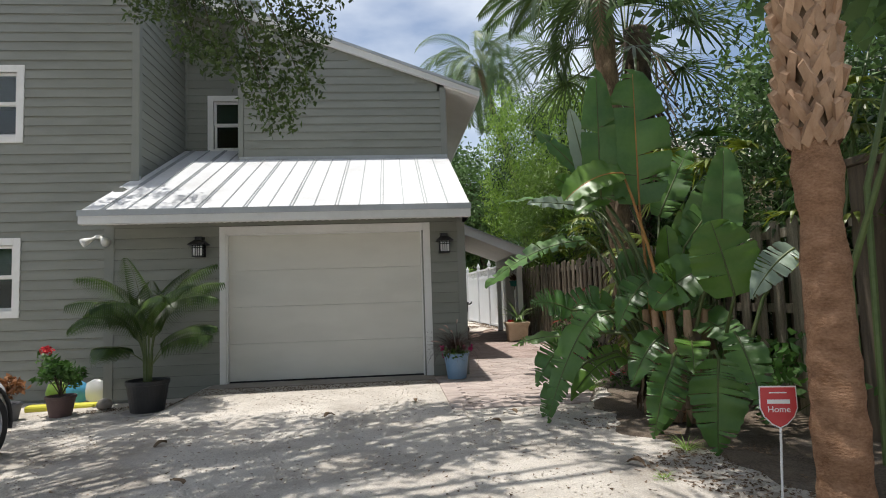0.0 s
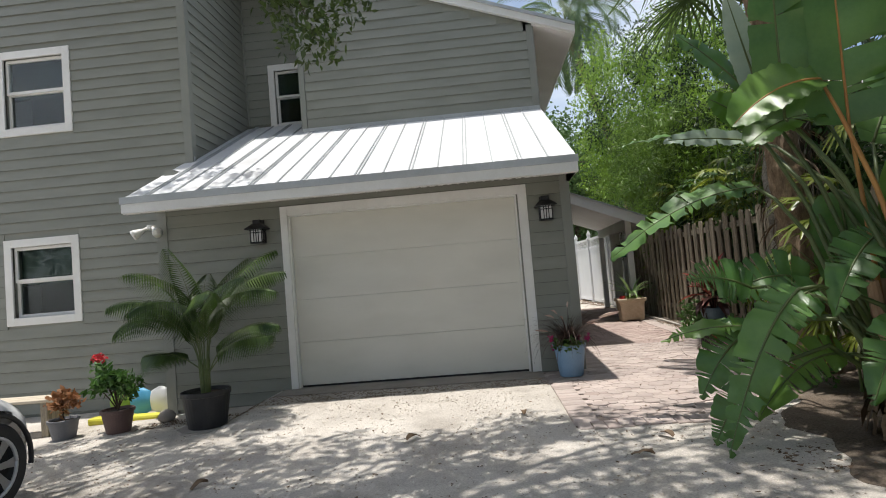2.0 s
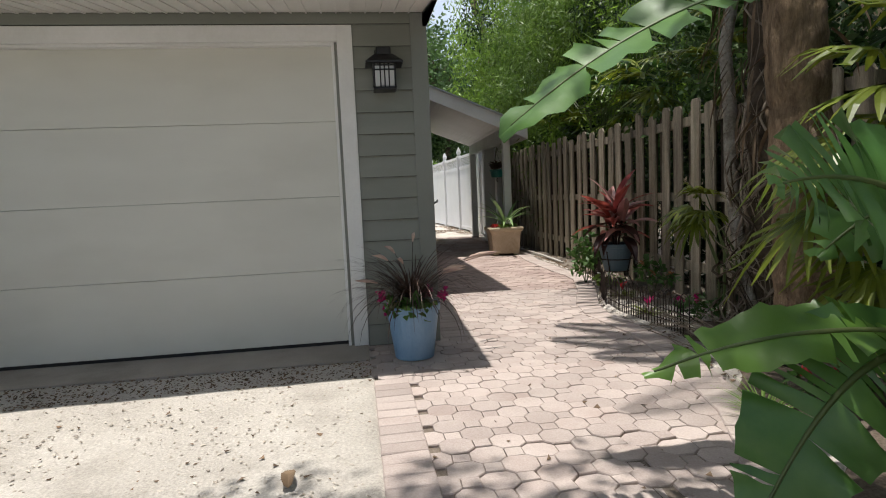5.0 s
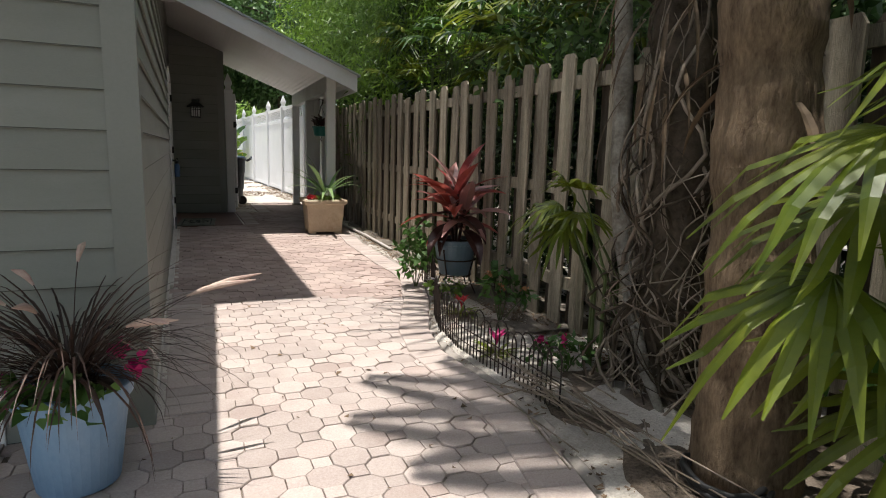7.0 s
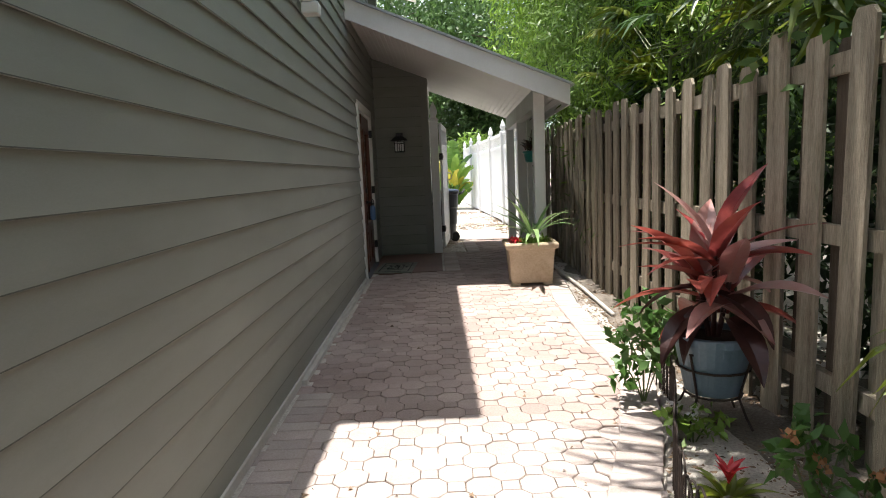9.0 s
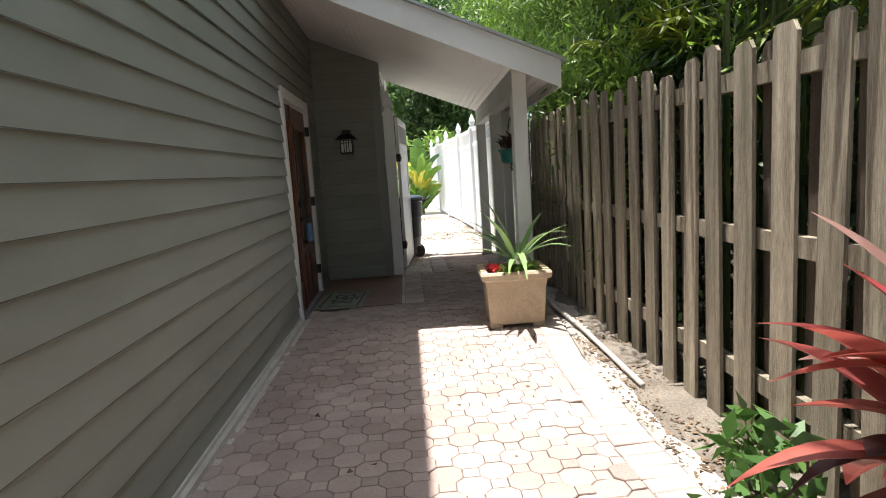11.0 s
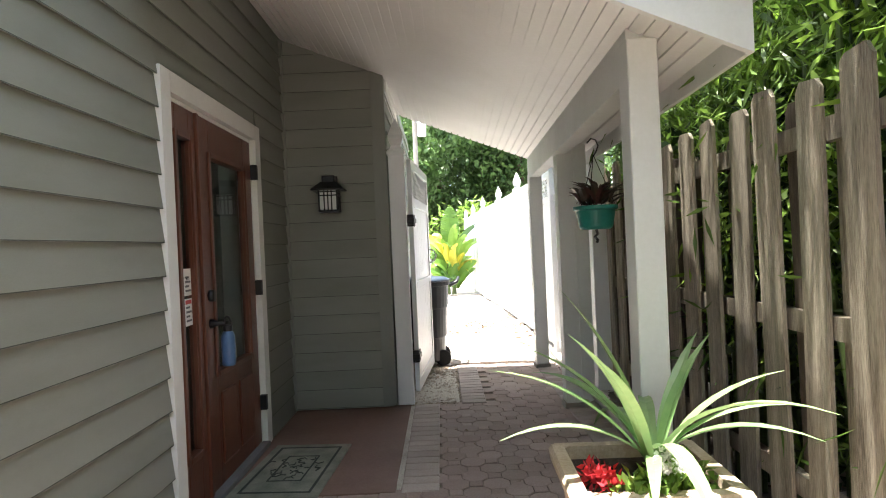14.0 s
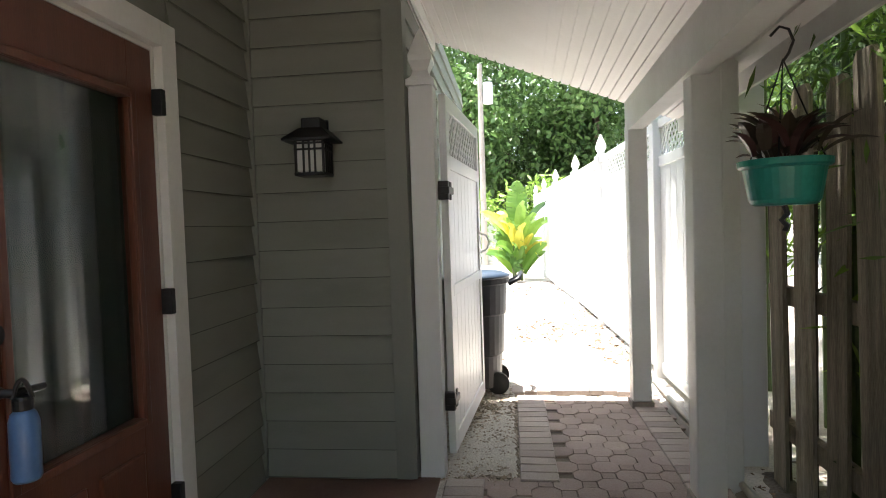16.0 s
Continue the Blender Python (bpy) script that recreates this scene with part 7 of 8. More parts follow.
# ---- bamboo and trees behind the fence ----
def bush(name, label, category, group, boxes_, count, leaf_len, leaf_w, mat, seed, clump=0.32, per=60, down=0.5, canes=0, dark=0.0):
    r = np.random.default_rng(seed)
    t = thing(name, label, category, group)
    c = []
    for (x0, x1, y0, y1, z0, z1), share in boxes_:
        n = int(count * share)
        c.append(np.stack([r.uniform(x0, x1, n), r.uniform(y0, y1, n), r.uniform(z0, z1, n)], 1))
    c = np.concatenate(c)
    # A random share of clumps goes dark, imitating shade deep in the crown.
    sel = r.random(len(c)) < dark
    part("crown", leaf_mesh("crown", scatter_leaves(c[~sel], leaf_len, leaf_w, per, clump, r, down), mat), None, t)
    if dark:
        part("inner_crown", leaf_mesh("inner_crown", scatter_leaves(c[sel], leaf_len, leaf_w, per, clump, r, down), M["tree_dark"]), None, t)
    if canes:
        for i in range(canes):
            V, F = [], []
            (x0, x1, y0, y1, z0, z1), _ = boxes_[i % len(boxes_)]
            x, y = r.uniform(x0, x1), r.uniform(y0, y1)
            top = z1 * r.uniform(0.8, 1.0)
            wob = 0.25 if 2.0 < y < 9.0 and x < 3.7 else 1.0
            pts = [(x, y, -0.05), (x + r.normal() * 0.1 * wob, y, top * 0.4), (x + abs(r.normal()) * 0.3 * wob, y + r.normal() * 0.2, top * 0.75), (x + (abs(r.normal()) if wob < 1 else r.normal()) * 0.6 * wob, y + r.normal() * 0.5, top)]
            tube(V, F, pts, [0.022, 0.02, 0.014, 0.005], 7)
            part("cane", (V, F), M["culm"], t)
    return t


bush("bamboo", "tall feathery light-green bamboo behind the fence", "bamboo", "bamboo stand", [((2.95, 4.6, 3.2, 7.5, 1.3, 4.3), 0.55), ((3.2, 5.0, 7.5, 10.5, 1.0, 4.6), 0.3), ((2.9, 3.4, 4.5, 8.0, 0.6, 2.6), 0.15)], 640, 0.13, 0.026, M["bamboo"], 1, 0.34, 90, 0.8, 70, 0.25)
bush("bamboo", "tall clump of bamboo, shade put into its leaves, behind the passage", "bamboo", "bamboo stand", [((2.7, 3.6, 5.8, 8.2, 1.9, 3.4), 0.6), ((2.75, 3.3, 5.2, 7.8, 0.5, 2.0), 0.4)], 170, 0.13, 0.018, M["bamboo_shade"], 2, 0.3, 70, 0.8, 40)
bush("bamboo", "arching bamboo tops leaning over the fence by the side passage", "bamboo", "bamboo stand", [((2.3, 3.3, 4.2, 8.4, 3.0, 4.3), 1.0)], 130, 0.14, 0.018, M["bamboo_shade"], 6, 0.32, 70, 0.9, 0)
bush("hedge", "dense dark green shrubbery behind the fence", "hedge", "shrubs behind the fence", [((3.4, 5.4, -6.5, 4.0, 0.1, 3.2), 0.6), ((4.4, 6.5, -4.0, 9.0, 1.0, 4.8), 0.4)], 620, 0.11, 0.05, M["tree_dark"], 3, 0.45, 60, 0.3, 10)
# Near-black foliage added so the gaps between the boards look shaded.
bush("hedge", "added dark foliage behind the fence boards, deepening the gaps", "hedge", "shrubs behind the fence", [((2.95, 3.4, -5.0, 8.0, 0.1, 1.9), 1.0)], 330, 0.11, 0.05, M["tree_dark"], 9, 0.3, 60, 0.3, 6)
bush("shrub", "leafy green shrub above the fence", "shrub", "shrubs behind the fence", [((2.75, 3.5, -5.5, 2.0, 1.4, 2.9), 0.6), ((2.9, 4.6, -6.5, -1.0, 2.6, 4.4), 0.4)], 250, 0.11, 0.045, M["tree"], 4, 0.35, 45, 0.4, 8)
# The last three boxes are unseen foliage, added to shade the ground below.
bush("hanging_foliage", "broad-leaved branches overhead beside the palm, half added unseen for shade", "tree", "", [((1.9, 2.8, -5.4, -4.2, 3.2, 4.1), 0.25), ((1.5, 2.8, -6.8, -5.0, 2.3, 3.6), 0.25), ((1.1, 3.2, -6.2, -4.1, 3.8, 4.7), 0.25), ((2.0, 3.2, -4.1, -2.6, 4.6, 5.4), 0.15), ((1.6, 2.9, -2.6, -1.0, 4.6, 5.4), 0.10)], 110, 0.20, 0.09, M["tree"], 5, 0.3, 16, 1.2, 4)


def tree(name, label, at, height, crown_r, seed, mat="tree", n=95, leaf=0.34, per=90, squash=0.8, trunk_r=0.25):
    r = np.random.default_rng(seed)
    t = thing(name, label, "tree", "trees in the distance")
    at = Vector(at)
    V, F = [], []
    top = at + Vector((0, 0, height * 0.6))
    tube(V, F, [at + Vector((0, 0, -0.1)), at + Vector((0.1, 0, height * 0.3)), top], [trunk_r, trunk_r * 0.7, trunk_r * 0.4], 9)
    c = []
    for i in range(n):
        d = r.normal(size=3)
        d /= np.linalg.norm(d)
        q = np.array([at.x, at.y, height * 0.62]) + d * crown_r * r.random() ** 0.4 * np.array([1, 1, squash])
        q[2] = max(q[2], height * 0.12)
        c.append(q)
        if i % 5 == 0:
            tube(V, F, [top, top.lerp(Vector(q), 0.5) + Vector((0, 0, 0.2)), Vector(q)], [trunk_r * 0.3, trunk_r * 0.18, 0.02], 6)
    part("trunk", (V, F), M["bark"], t)
    part("crown", leaf_mesh("crown", scatter_leaves(c, leaf, leaf * 0.5, per, crown_r * 0.27, r, 0.4), M[mat]), None, t)


for i, (x, y, h, cr, m) in enumerate([(-6, 38, 11, 5.5, "tree"), (0.5, 42, 10, 5.0, "tree_dark"), (6, 40, 10, 5.0, "tree"), (12, 36, 10, 5.5, "tree_dark"), (-13, 40, 11, 6, "tree_dark"), (3.5, 33, 6.5, 3.6, "tree"), (9, 24, 7, 3.8, "tree"), (7.5, 15, 6.5, 3.0, "tree"), (9, 8, 7, 3.2, "tree_dark"), (8.5, 1, 7.5, 3.0, "tree"),
                                     (8, -6, 7, 3.2, "tree_dark"), (-2.5, 34, 7.5, 4, "tree"), (18, 30, 10, 6, "tree"), (-3.5, 31, 13, 4.6, "tree"), (1.2, 36, 15, 5.2, "tree"), (5.0, 31, 12.5, 4.4, "tree"), (-1.5, 29, 8, 3.0, "tree")]):
    tree("tree", "leafy green broad-crowned tree in the distance" if y > 20 else "leafy green tree behind the neighbouring fence", (x, y, 0), h, cr, 50 + i, m, leaf=0.30 if y > 20 else 0.2)
for i in range(9):
    a = math.pi * (1.05 + 0.9 * i / 8)
    tree("tree", "leafy tree across the street", (-2 + 24 * math.cos(a), -8 + 20 * math.sin(a), 0), 9, 4.5, 80 + i, "tree_dark" if i % 2 else "tree", n=30, per=60, leaf=0.4)

t = thing("coconut_palm", "coconut palm with feathery grey-green fronds in the distance", "palm tree")
part("trunk", trunk_mesh([(6.2, 20, -0.05), (5.4, 20, 6), (3.6, 20, 12.4)], [0.2, 0.16, 0.14], seed=8), M["bark_palm"], t, smooth=True)
palm_crown(t, (3.6, 20, 12.5), 34, 3.9, 1.0, M["far_frond"], 19, 2.2, leaf_w=0.085)
# High bamboo foliage above the fence and the passage roof.
bush("climber", "light green bamboo foliage high above the fence", "vine", "", [((2.3, 4.6, 8.0, 12.0, 3.2, 7.3), 0.62), ((3.2, 5.2, 4.8, 8.5, 4.0, 6.6), 0.38)], 460, 0.13, 0.036, M["bamboo"], 33, 0.42, 80, 0.8, 0, 0.25)

# plant and palms at the far end of the path
t = thing("far_paddle_plant", "leafy paddle-leaved plant in sunlight at the end of the passage", "tropical plant", at=(1.5, 19.4, 0.0))
rnd = np.random.default_rng(23)
for i in range(46):
    a = i * 2.4
    V, F = [], []
    hgt = 0.15 + 1.15 * (i / 46)
    reach = 0.5 + 0.18 * math.sin(i * 1.7)
    b = Vector((0.16 * math.cos(a), 0.14 * math.sin(a), hgt))
    paddle(V, F, b, b + Vector((reach * math.cos(a), reach * math.sin(a), 0.18 + 0.5 * rnd.random())), 0.17 + 0.05 * (i % 3), (math.cos(a) * -0.4, -0.8, 0.5), 0.1, 1, seed=i, n=8)
    part("leaf", (V, F), M[("banana_light", "lime", "green", "yellow_leaf", "lime")[i % 5]], t)
V, F = [], []
paddle(V, F, (0, 0, 1.4), (0.04, -0.05, 2.35), 0.5, (0, -1, 0.1), 0, 2, seed=3)
part("leaf", (V, F), M["banana_light"], t)
V, F = [], []
for k in range(8):
    tube(V, F, [(0.1 * math.cos(k), 0.1 * math.sin(k), -0.03), (0.16 * math.cos(k), 0.16 * math.sin(k), 1.3)], 0.025, 7)
part("stem", (V, F), M["petiole"], t)
bush("far_shrub", "yellow-green shrubs along the far end", "shrub", "", [((-1.5, 3.5, 25.2, 26.4, 0.5, 2.7), 1.0)], 60, 0.28, 0.09, M["lime"], 41, 0.5, 40, 0.2, 6)

t = thing("utility_pole", "grey utility pole with a pale transformer can in the distance", "utility pole", at=(0.5, 24.9, 0))
V, F = [], []
tube(V, F, [(0, 0, -0.2), (0, 0, 6.6)], [0.11, 0.08], 12)
part("pole", (V, F), M["concrete"], t)
V, F = [], []
tube(V, F, [(0.25, 0, 5.3), (0.25, 0, 5.98)], [0.16, 0.16], 14)
part("transformer", (V, F), M["vinyl"], t)
t = thing("neighbour_house", "tan neighbouring house with a pale roof glimpsed between the palms", "house", at=(9.5, 10.0, 0))
part("wall", boxes((-2.5, 5, -5, 6, -0.1, 4.2)), M["stucco"], t)
bm = bmesh.new()
prism(bm, [(-5.6, 4.2), (6.6, 4.2), (0.5, 6.3)], 0, -3.1, 5.6)
part("roof", bm, M["pvc"], t)

# ---- garden bed plants ----
def tuft(name, label, at, mat, n, length, width, seed, rise=1.2, flower=None):
    r = np.random.default_rng(seed)
    V, F = [], []
    for i in range(n):
        a = i * 2.4
        strap(V, F, (0.01 * math.cos(a), 0.01 * math.sin(a), 0), a, rise - 0.8 * r.random(), length * r.uniform(0.7, 1.1), width, 0.9, 6, 0.3)
    t = thing(name, label, "plant", "small plants in the garden bed", at=at)
    part("leaves", (V, F), mat, t)
    if flower:
        V, F = [], []
        for i in range(9):
            strap(V, F, (0, 0, 0.07 + 0.006 * i), i * 2.4, 1.2 - 0.08 * i, 0.09, 0.025, 0.4, 4, 0.3)
        part("flower", (V, F), flower, t)
    return t


tuft("bromeliad_small", "small green bromeliad with a pink flower spike in the sandy bed", (1.80, 0.26, 0.0), M["rhapis"], 16, 0.17, 0.028, 1, 0.9, M["magenta"])
tuft("bromeliad_small", "small green bromeliad with an orange flower in the sandy bed", (1.96, 1.08, 0.0), M["rhapis"], 18, 0.19, 0.032, 2, 1.0, M["redpetal"])
tuft("grass_tuft", "tuft of light green grass in the bed under the paddle leaves", (1.2, -1.95, 0.0), M["lime"], 60, 0.24, 0.007, 3, 1.4)
tuft("grass_tuft", "tuft of light green grass in the sand under the paddle leaves", (1.0, -4.6, -0.01), M["lime"], 40, 0.18, 0.006, 4, 1.3)
tuft("grass_tuft", "thin grass tuft by the drive edge", (0.55, -5.2, -0.01), M["lime"], 30, 0.09, 0.005, 14, 1.2)


def herb(name, label, at, centres, leaf, mat, seed, petals=None, n=26, rad=0.09):
    r = np.random.default_rng(seed)
    t = thing(name, label, "plant", "small plants in the garden bed", at=at)
    V, F = [], []
    for c in centres:
        tube(V, F, curve_points((0, 0, -0.02), c, -0.02, 5), 0.004, 5)
    part("stem", (V, F), M["petiole"], t)
    part("foliage", leaf_mesh("foliage", scatter_leaves(centres, leaf, leaf * 0.5, n, rad, r, 0.1), mat), None, t)
    if petals:
        c = [(a, b, z + rad * 0.8) for a, b, z in centres[::2]]
        part("petals", leaf_mesh("petals", scatter_leaves(c, 0.028, 0.024, 12, 0.03, r, -0.3), petals), None, t, kind="stuff")


herb("geranium", "leafy green herb with tall stems beside the cordyline", (1.98, 2.05, 0), [(0, 0, 0.25), (0.1, 0.05, 0.35), (-0.08, 0.05, 0.4), (0.02, 0.1, 0.5), (0.08, -0.08, 0.3), (-0.1, -0.05, 0.2)], 0.08, M["green"], 1, None, 34, 0.1)
herb("geranium", "dark green leafy shoot at the foot of the fence", (2.36, 2.75, 0), [(0, 0, 0.12), (0.05, -0.05, 0.2), (-0.06, 0.05, 0.18), (0.0, 0.08, 0.26)], 0.09, M["green"], 11, None, 22, 0.08)
herb("periwinkle", "white-flowered periwinkle in the bed", (2.03, 1.55, 0), [(0, 0, 0.09), (0.1, 0.02, 0.1), (-0.06, 0.06, 0.11)], 0.06, M["lime"], 2, M["whitepetal"], 30, 0.07)
herb("desert_rose", "sparse pink-flowered shrublet in the bed", (2.15, 0.85, 0), [(0, 0, 0.2), (0.1, 0.05, 0.28), (-0.1, 0.0, 0.3), (0.0, 0.1, 0.33), (0.12, -0.1, 0.2)], 0.08, M["green"], 3, M["copper"], 18, 0.07)
herb("periwinkle", "magenta-flowered periwinkle in the shade of the bed", (2.02, -0.10, 0), [(0, 0, 0.12), (0.14, 0.02, 0.1), (-0.12, 0.06, 0.11), (0.05, 0.14, 0.13)], 0.055, M["green"], 4, M["magenta"], 34, 0.09)
herb("impatiens", "red-flowered bedding plant under the paddle leaves", (1.62, -1.9, 0), [(0, 0, 0.12), (0.14, 0.02, 0.1), (-0.12, 0.06, 0.11)], 0.06, M["green"], 5, M["redpetal"], 34, 0.09)
herb("low_bush", "low leafy bush at the fence foot", (2.28, -1.75, 0), [(0, 0, 0.3), (0.14, 0.2, 0.4), (-0.12, -0.16, 0.35), (0, 0.3, 0.5), (-0.2, -0.4, 0.6), (0.05, -0.7, 0.5)], 0.11, M["green"], 6, None, 40, 0.2)
herb("low_bush", "low leafy bush behind the paddle leaves", (2.2, -3.9, 0), [(0, 0, 0.3), (0.14, 0.2, 0.5), (-0.12, -0.16, 0.35), (0, 0.5, 0.6), (-0.1, -0.4, 0.6), (0.05, -0.7, 0.4)], 0.11, M["green"], 7, None, 40, 0.22)
t = thing("dry_twigs", "heap of dry twigs at the end of the wire edging", "twigs")
rnd = np.random.default_rng(31)
for i in range(24):
    V, F = [], []
    a = Vector((1.75 + 0.1 * rnd.normal(), -0.6 + 0.3 * rnd.normal(), 0.05 + 0.1 * rnd.random()))
    tube(V, F, [a, a + Vector((-0.15 * rnd.random(), 0.3 * rnd.normal(), 0.12 * rnd.normal() * 0.5)), a + Vector((0.1 * rnd.normal(), 0.5 * rnd.normal(), -0.04))], 0.0035, 5)
    part("twig", (V, F), M["root"], t)

# dry leaves lying on the drive
rnd = np.random.default_rng(44)
for i, (x, y) in enumerate([(-1.75, -2.45), (-0.85, -2.0), (-2.6, -4.4), (-0.2, -3.4), (-3.2, -3.1), (0.5, -4.9), (-1.3, -5.6), (0.05, -3.0)]):
    t = thing("fallen_leaf", "curled brown dry leaf lying on the sandy drive", "leaf", "fallen leaves", at=(x, y, float(ground_height(np.array(x), np.array(y))) + 0.012), turn=rnd.random() * 360)
    V, F = [], []
    paddle(V, F, (-0.07, 0, 0), (0.07, 0, 0.005), 0.055, (0, 0, 1), 0.02, 0, seed=i, n=6, fold=0.5)
    part("blade", (V, F), M["dead"], t)

# ---- the oak over the drive ----
oak = thing("oak_tree", "spreading live oak whose leafy branches hang over the sandy drive", "tree")
OT = Vector((-7.6, -6.5, 0))
V, F = [], []
tube(V, F, [OT + Vector((0, 0, -0.3)), OT + Vector((0.1, 0, 2)), OT + Vector((0.5, 0.2, 4.4))], [0.42, 0.34, 0.28], 14)
rnd = np.random.default_rng(70)
centres = []
tries = 0
while len(centres) < 560 and tries < 12000:
    tries += 1
    x, y = rnd.uniform(-7.0, 1.3), rnd.uniform(-9.8, -0.9)
    g = noise.noise(Vector((x * 0.55, y * 0.55, 3.0))) + 0.5 * noise.noise(Vector((x * 1.6, y * 1.6, 9.0)))
    if -4.7 < y < -2.1 and x < 0.5:
        g += 0.30
    if -2.0 < y < -0.9 and x > -3.9:
        g -= 0.9
    if y < -4.7 and -1.6 < x < 0.2:
        g -= 0.38
    if x > 0.4 and y < -2.6:
        g += 0.25
    if x > -0.8 and y > -3.4:
        g -= 0.45
    if x < -3.5:
        g += 0.2
    if g > -0.12:
        centres.append((x, y, 6.1 + rnd.random() * 1.5 + 0.1 * max(0, -y - 3)))
for x, y in ((-4.6, -0.3), (-4.2, 0.1), (-4.9, -0.6), (-3.6, -0.2), (-5.2, 0.4), (-4.5, 0.5), (-4.0, -0.7)):
    centres.append((x - 0.7, y, 7.0 + rnd.random()))
for i in range(0, len(centres), 9):
    q = Vector(centres[i])
    tube(V, F, [OT + Vector((0.5, 0.2, 4.3)), (OT + Vector((0.5, 0.2, 4.3))).lerp(q, 0.5) + Vector((0, 0, 0.9)), q], [0.12, 0.07, 0.012], 6)
part("trunk", (V, F), M["bark"], oak)
part("crown", leaf_mesh("crown", scatter_leaves(centres, 0.10, 0.055, 78, (0.33, 0.33, 0.2), rnd, 0.2, 0.5), M["canopy"]), None, oak)
# the low branch in view
V, F = [], []
low = []
ends = [(-2.05, -3.5, 2.85), (-2.2, -3.5, 3.1), (-1.85, -3.4, 3.15), (-2.55, -3.6, 3.35), (-2.75, -3.5, 3.5), (-2.1, -3.6, 3.45), (-1.8, -3.5, 3.45), (-2.4, -3.5, 3.75), (-2.95, -3.5, 3.85), (-2.0, -3.4, 3.8), (-3.3, -3.4, 3.95), (-1.75, -3.5, 3.7), (-2.3, -3.4, 3.4), (-3.6, -3.5, 4.15), (-2.7, -3.4, 3.95), (-1.55, -3.3, 4.15)]
for i, e in enumerate(ends):
    p0 = Vector((-3.2, -3.9, 5.6))
    pts = curve_points(p0, e, -0.25, 6, (0.05 * math.sin(i), 0.1 * math.cos(i), 0))
    tube(V, F, pts, [0.022, 0.018, 0.014, 0.01, 0.008, 0.005, 0.003], 6)
    low.append(e)
tube(V, F, [OT + Vector((0.5, 0.2, 4.3)), Vector((-5.0, -4.8, 6.0)), Vector((-3.2, -3.9, 5.6))], [0.12, 0.07, 0.03], 8)
for i in range(7):
    e = Vector((-1.15 + 0.12 * i, -3.3, 4.12 - 0.05 * (i % 3)))
    tube(V, F, [Vector((-1.3, -3.3, 5.2)), Vector((-1.0 + 0.05 * i, -3.3, 4.5)), e], [0.008, 0.005, 0.002], 5)
part("low_branch", (V, F), M["bark"], oak)
part("low_leaves", leaf_mesh("low_leaves", scatter_leaves(low, 0.06, 0.028, 230, (0.24, 0.24, 0.22), rnd, 0.5), M["canopy"]), None, oak)

# ---- boards and paving, last ----
make_boards()

paving = thing("paving", "weathered pink octagon-and-tail concrete paving of the side passage", "paving", kind="structure")
PW, PH = 0.222, 0.108


def paver_mesh(seed, j=0.0):
    """An octagon with a square tail, chamfered top edges."""
    r = random.Random(seed)
    o, h, c, tl, th = 0.0725, 0.0710, 0.036, 0.222 - 0.0725 - 0.003, 0.0352
    octagon = [(-o, -h + c), (-o + c, -h), (o - c, -h), (o, -h + c), (o, h - c), (o - c, h), (-o + c, h), (-o, h - c)]
    tail = [(o + 0.002, -th), (tl, -th), (tl, th), (o + 0.002, th)]
    v, f = [], []
    for out in (octagon, tail):
        cx = sum(p[0] for p in out) / len(out)
        out = [(x + r.uniform(-0.0012, 0.0012), y + r.uniform(-0.0012, 0.0012)) for x, y in out]
        n, b = len(out), len(v)
        v += [(x, y, -0.03) for x, y in out] + [(x, y, -0.005) for x, y in out] + [(cx + (x - cx) * 0.965, y * 0.965, 0.0) for x, y in out]
        for a in (b, b + n):
            for i in range(n):
                k = (i + 1) % n
                f.append((a + i, a + k, a + n + k, a + n + i))
        f.append(tuple(range(b + 2 * n, b + 3 * n)))
    return v, f


def brick_mesh(L, W):
    e = 0.005
    v = []
    for z, s in ((-0.04, 0), (-0.006, 0), (0.0, e)):
        v += [(-L / 2 + s, -W / 2 + s, z), (L / 2 - s, -W / 2 + s, z), (L / 2 - s, W / 2 - s, z), (-L / 2 + s, W / 2 - s, z)]
    f = []
    for a in (0, 4):
        for i in range(4):
            f.append((a + i, a + (i + 1) % 4, a + 4 + (i + 1) % 4, a + 4 + i))
    f.append((8, 9, 10, 11))
    return v, f


prnd = random.Random(4)
BW = 0.205


def in_field(x, y):
    return y > -2.45 and y < 9.9 and x > pave_left(y) + (BW - 0.03 if y < -0.85 or y > 6.6 else -0.05) and x < pave_right(y) - BW + 0.09


laid = []
row = 0
y = -2.4
while y < 9.9:
    x = -0.5 + (0.111 if row % 2 else 0.0)
    while x < 2.4:
        if in_field(x, y):
            laid.append((x, y))
        x += PW
    y += PH
    row += 1
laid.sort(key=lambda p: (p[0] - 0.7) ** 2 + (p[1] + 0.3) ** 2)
pm = [mesh_data("paver", *paver_mesh(k), M["paver"]) for k in range(6)]
V, F = [], []
pv = [paver_mesh(k) for k in range(6)]
for i, (x, y) in enumerate(laid):
    dz = prnd.uniform(-0.003, 0.003)
    rough = max(0.0, 1 - abs(x - (float(pave_right(y)) - 0.35)) / 0.25) * (1.0 if 0.9 < y < 4.4 else 0.25) + (1.0 if y < -1.9 else 0)
    tx, ty, tz = prnd.gauss(0, 0.35 + 1.6 * rough), prnd.gauss(0, 0.35 + 1.6 * rough), prnd.gauss(0, 0.5 + 2.0 * rough)
    m = pose(x + prnd.uniform(-0.001, 0.001), y, dz - 0.004 * rough, tx, ty, tz)
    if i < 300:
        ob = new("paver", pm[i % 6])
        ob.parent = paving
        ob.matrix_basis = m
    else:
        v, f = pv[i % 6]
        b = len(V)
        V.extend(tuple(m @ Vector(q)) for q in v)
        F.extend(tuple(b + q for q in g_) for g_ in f)
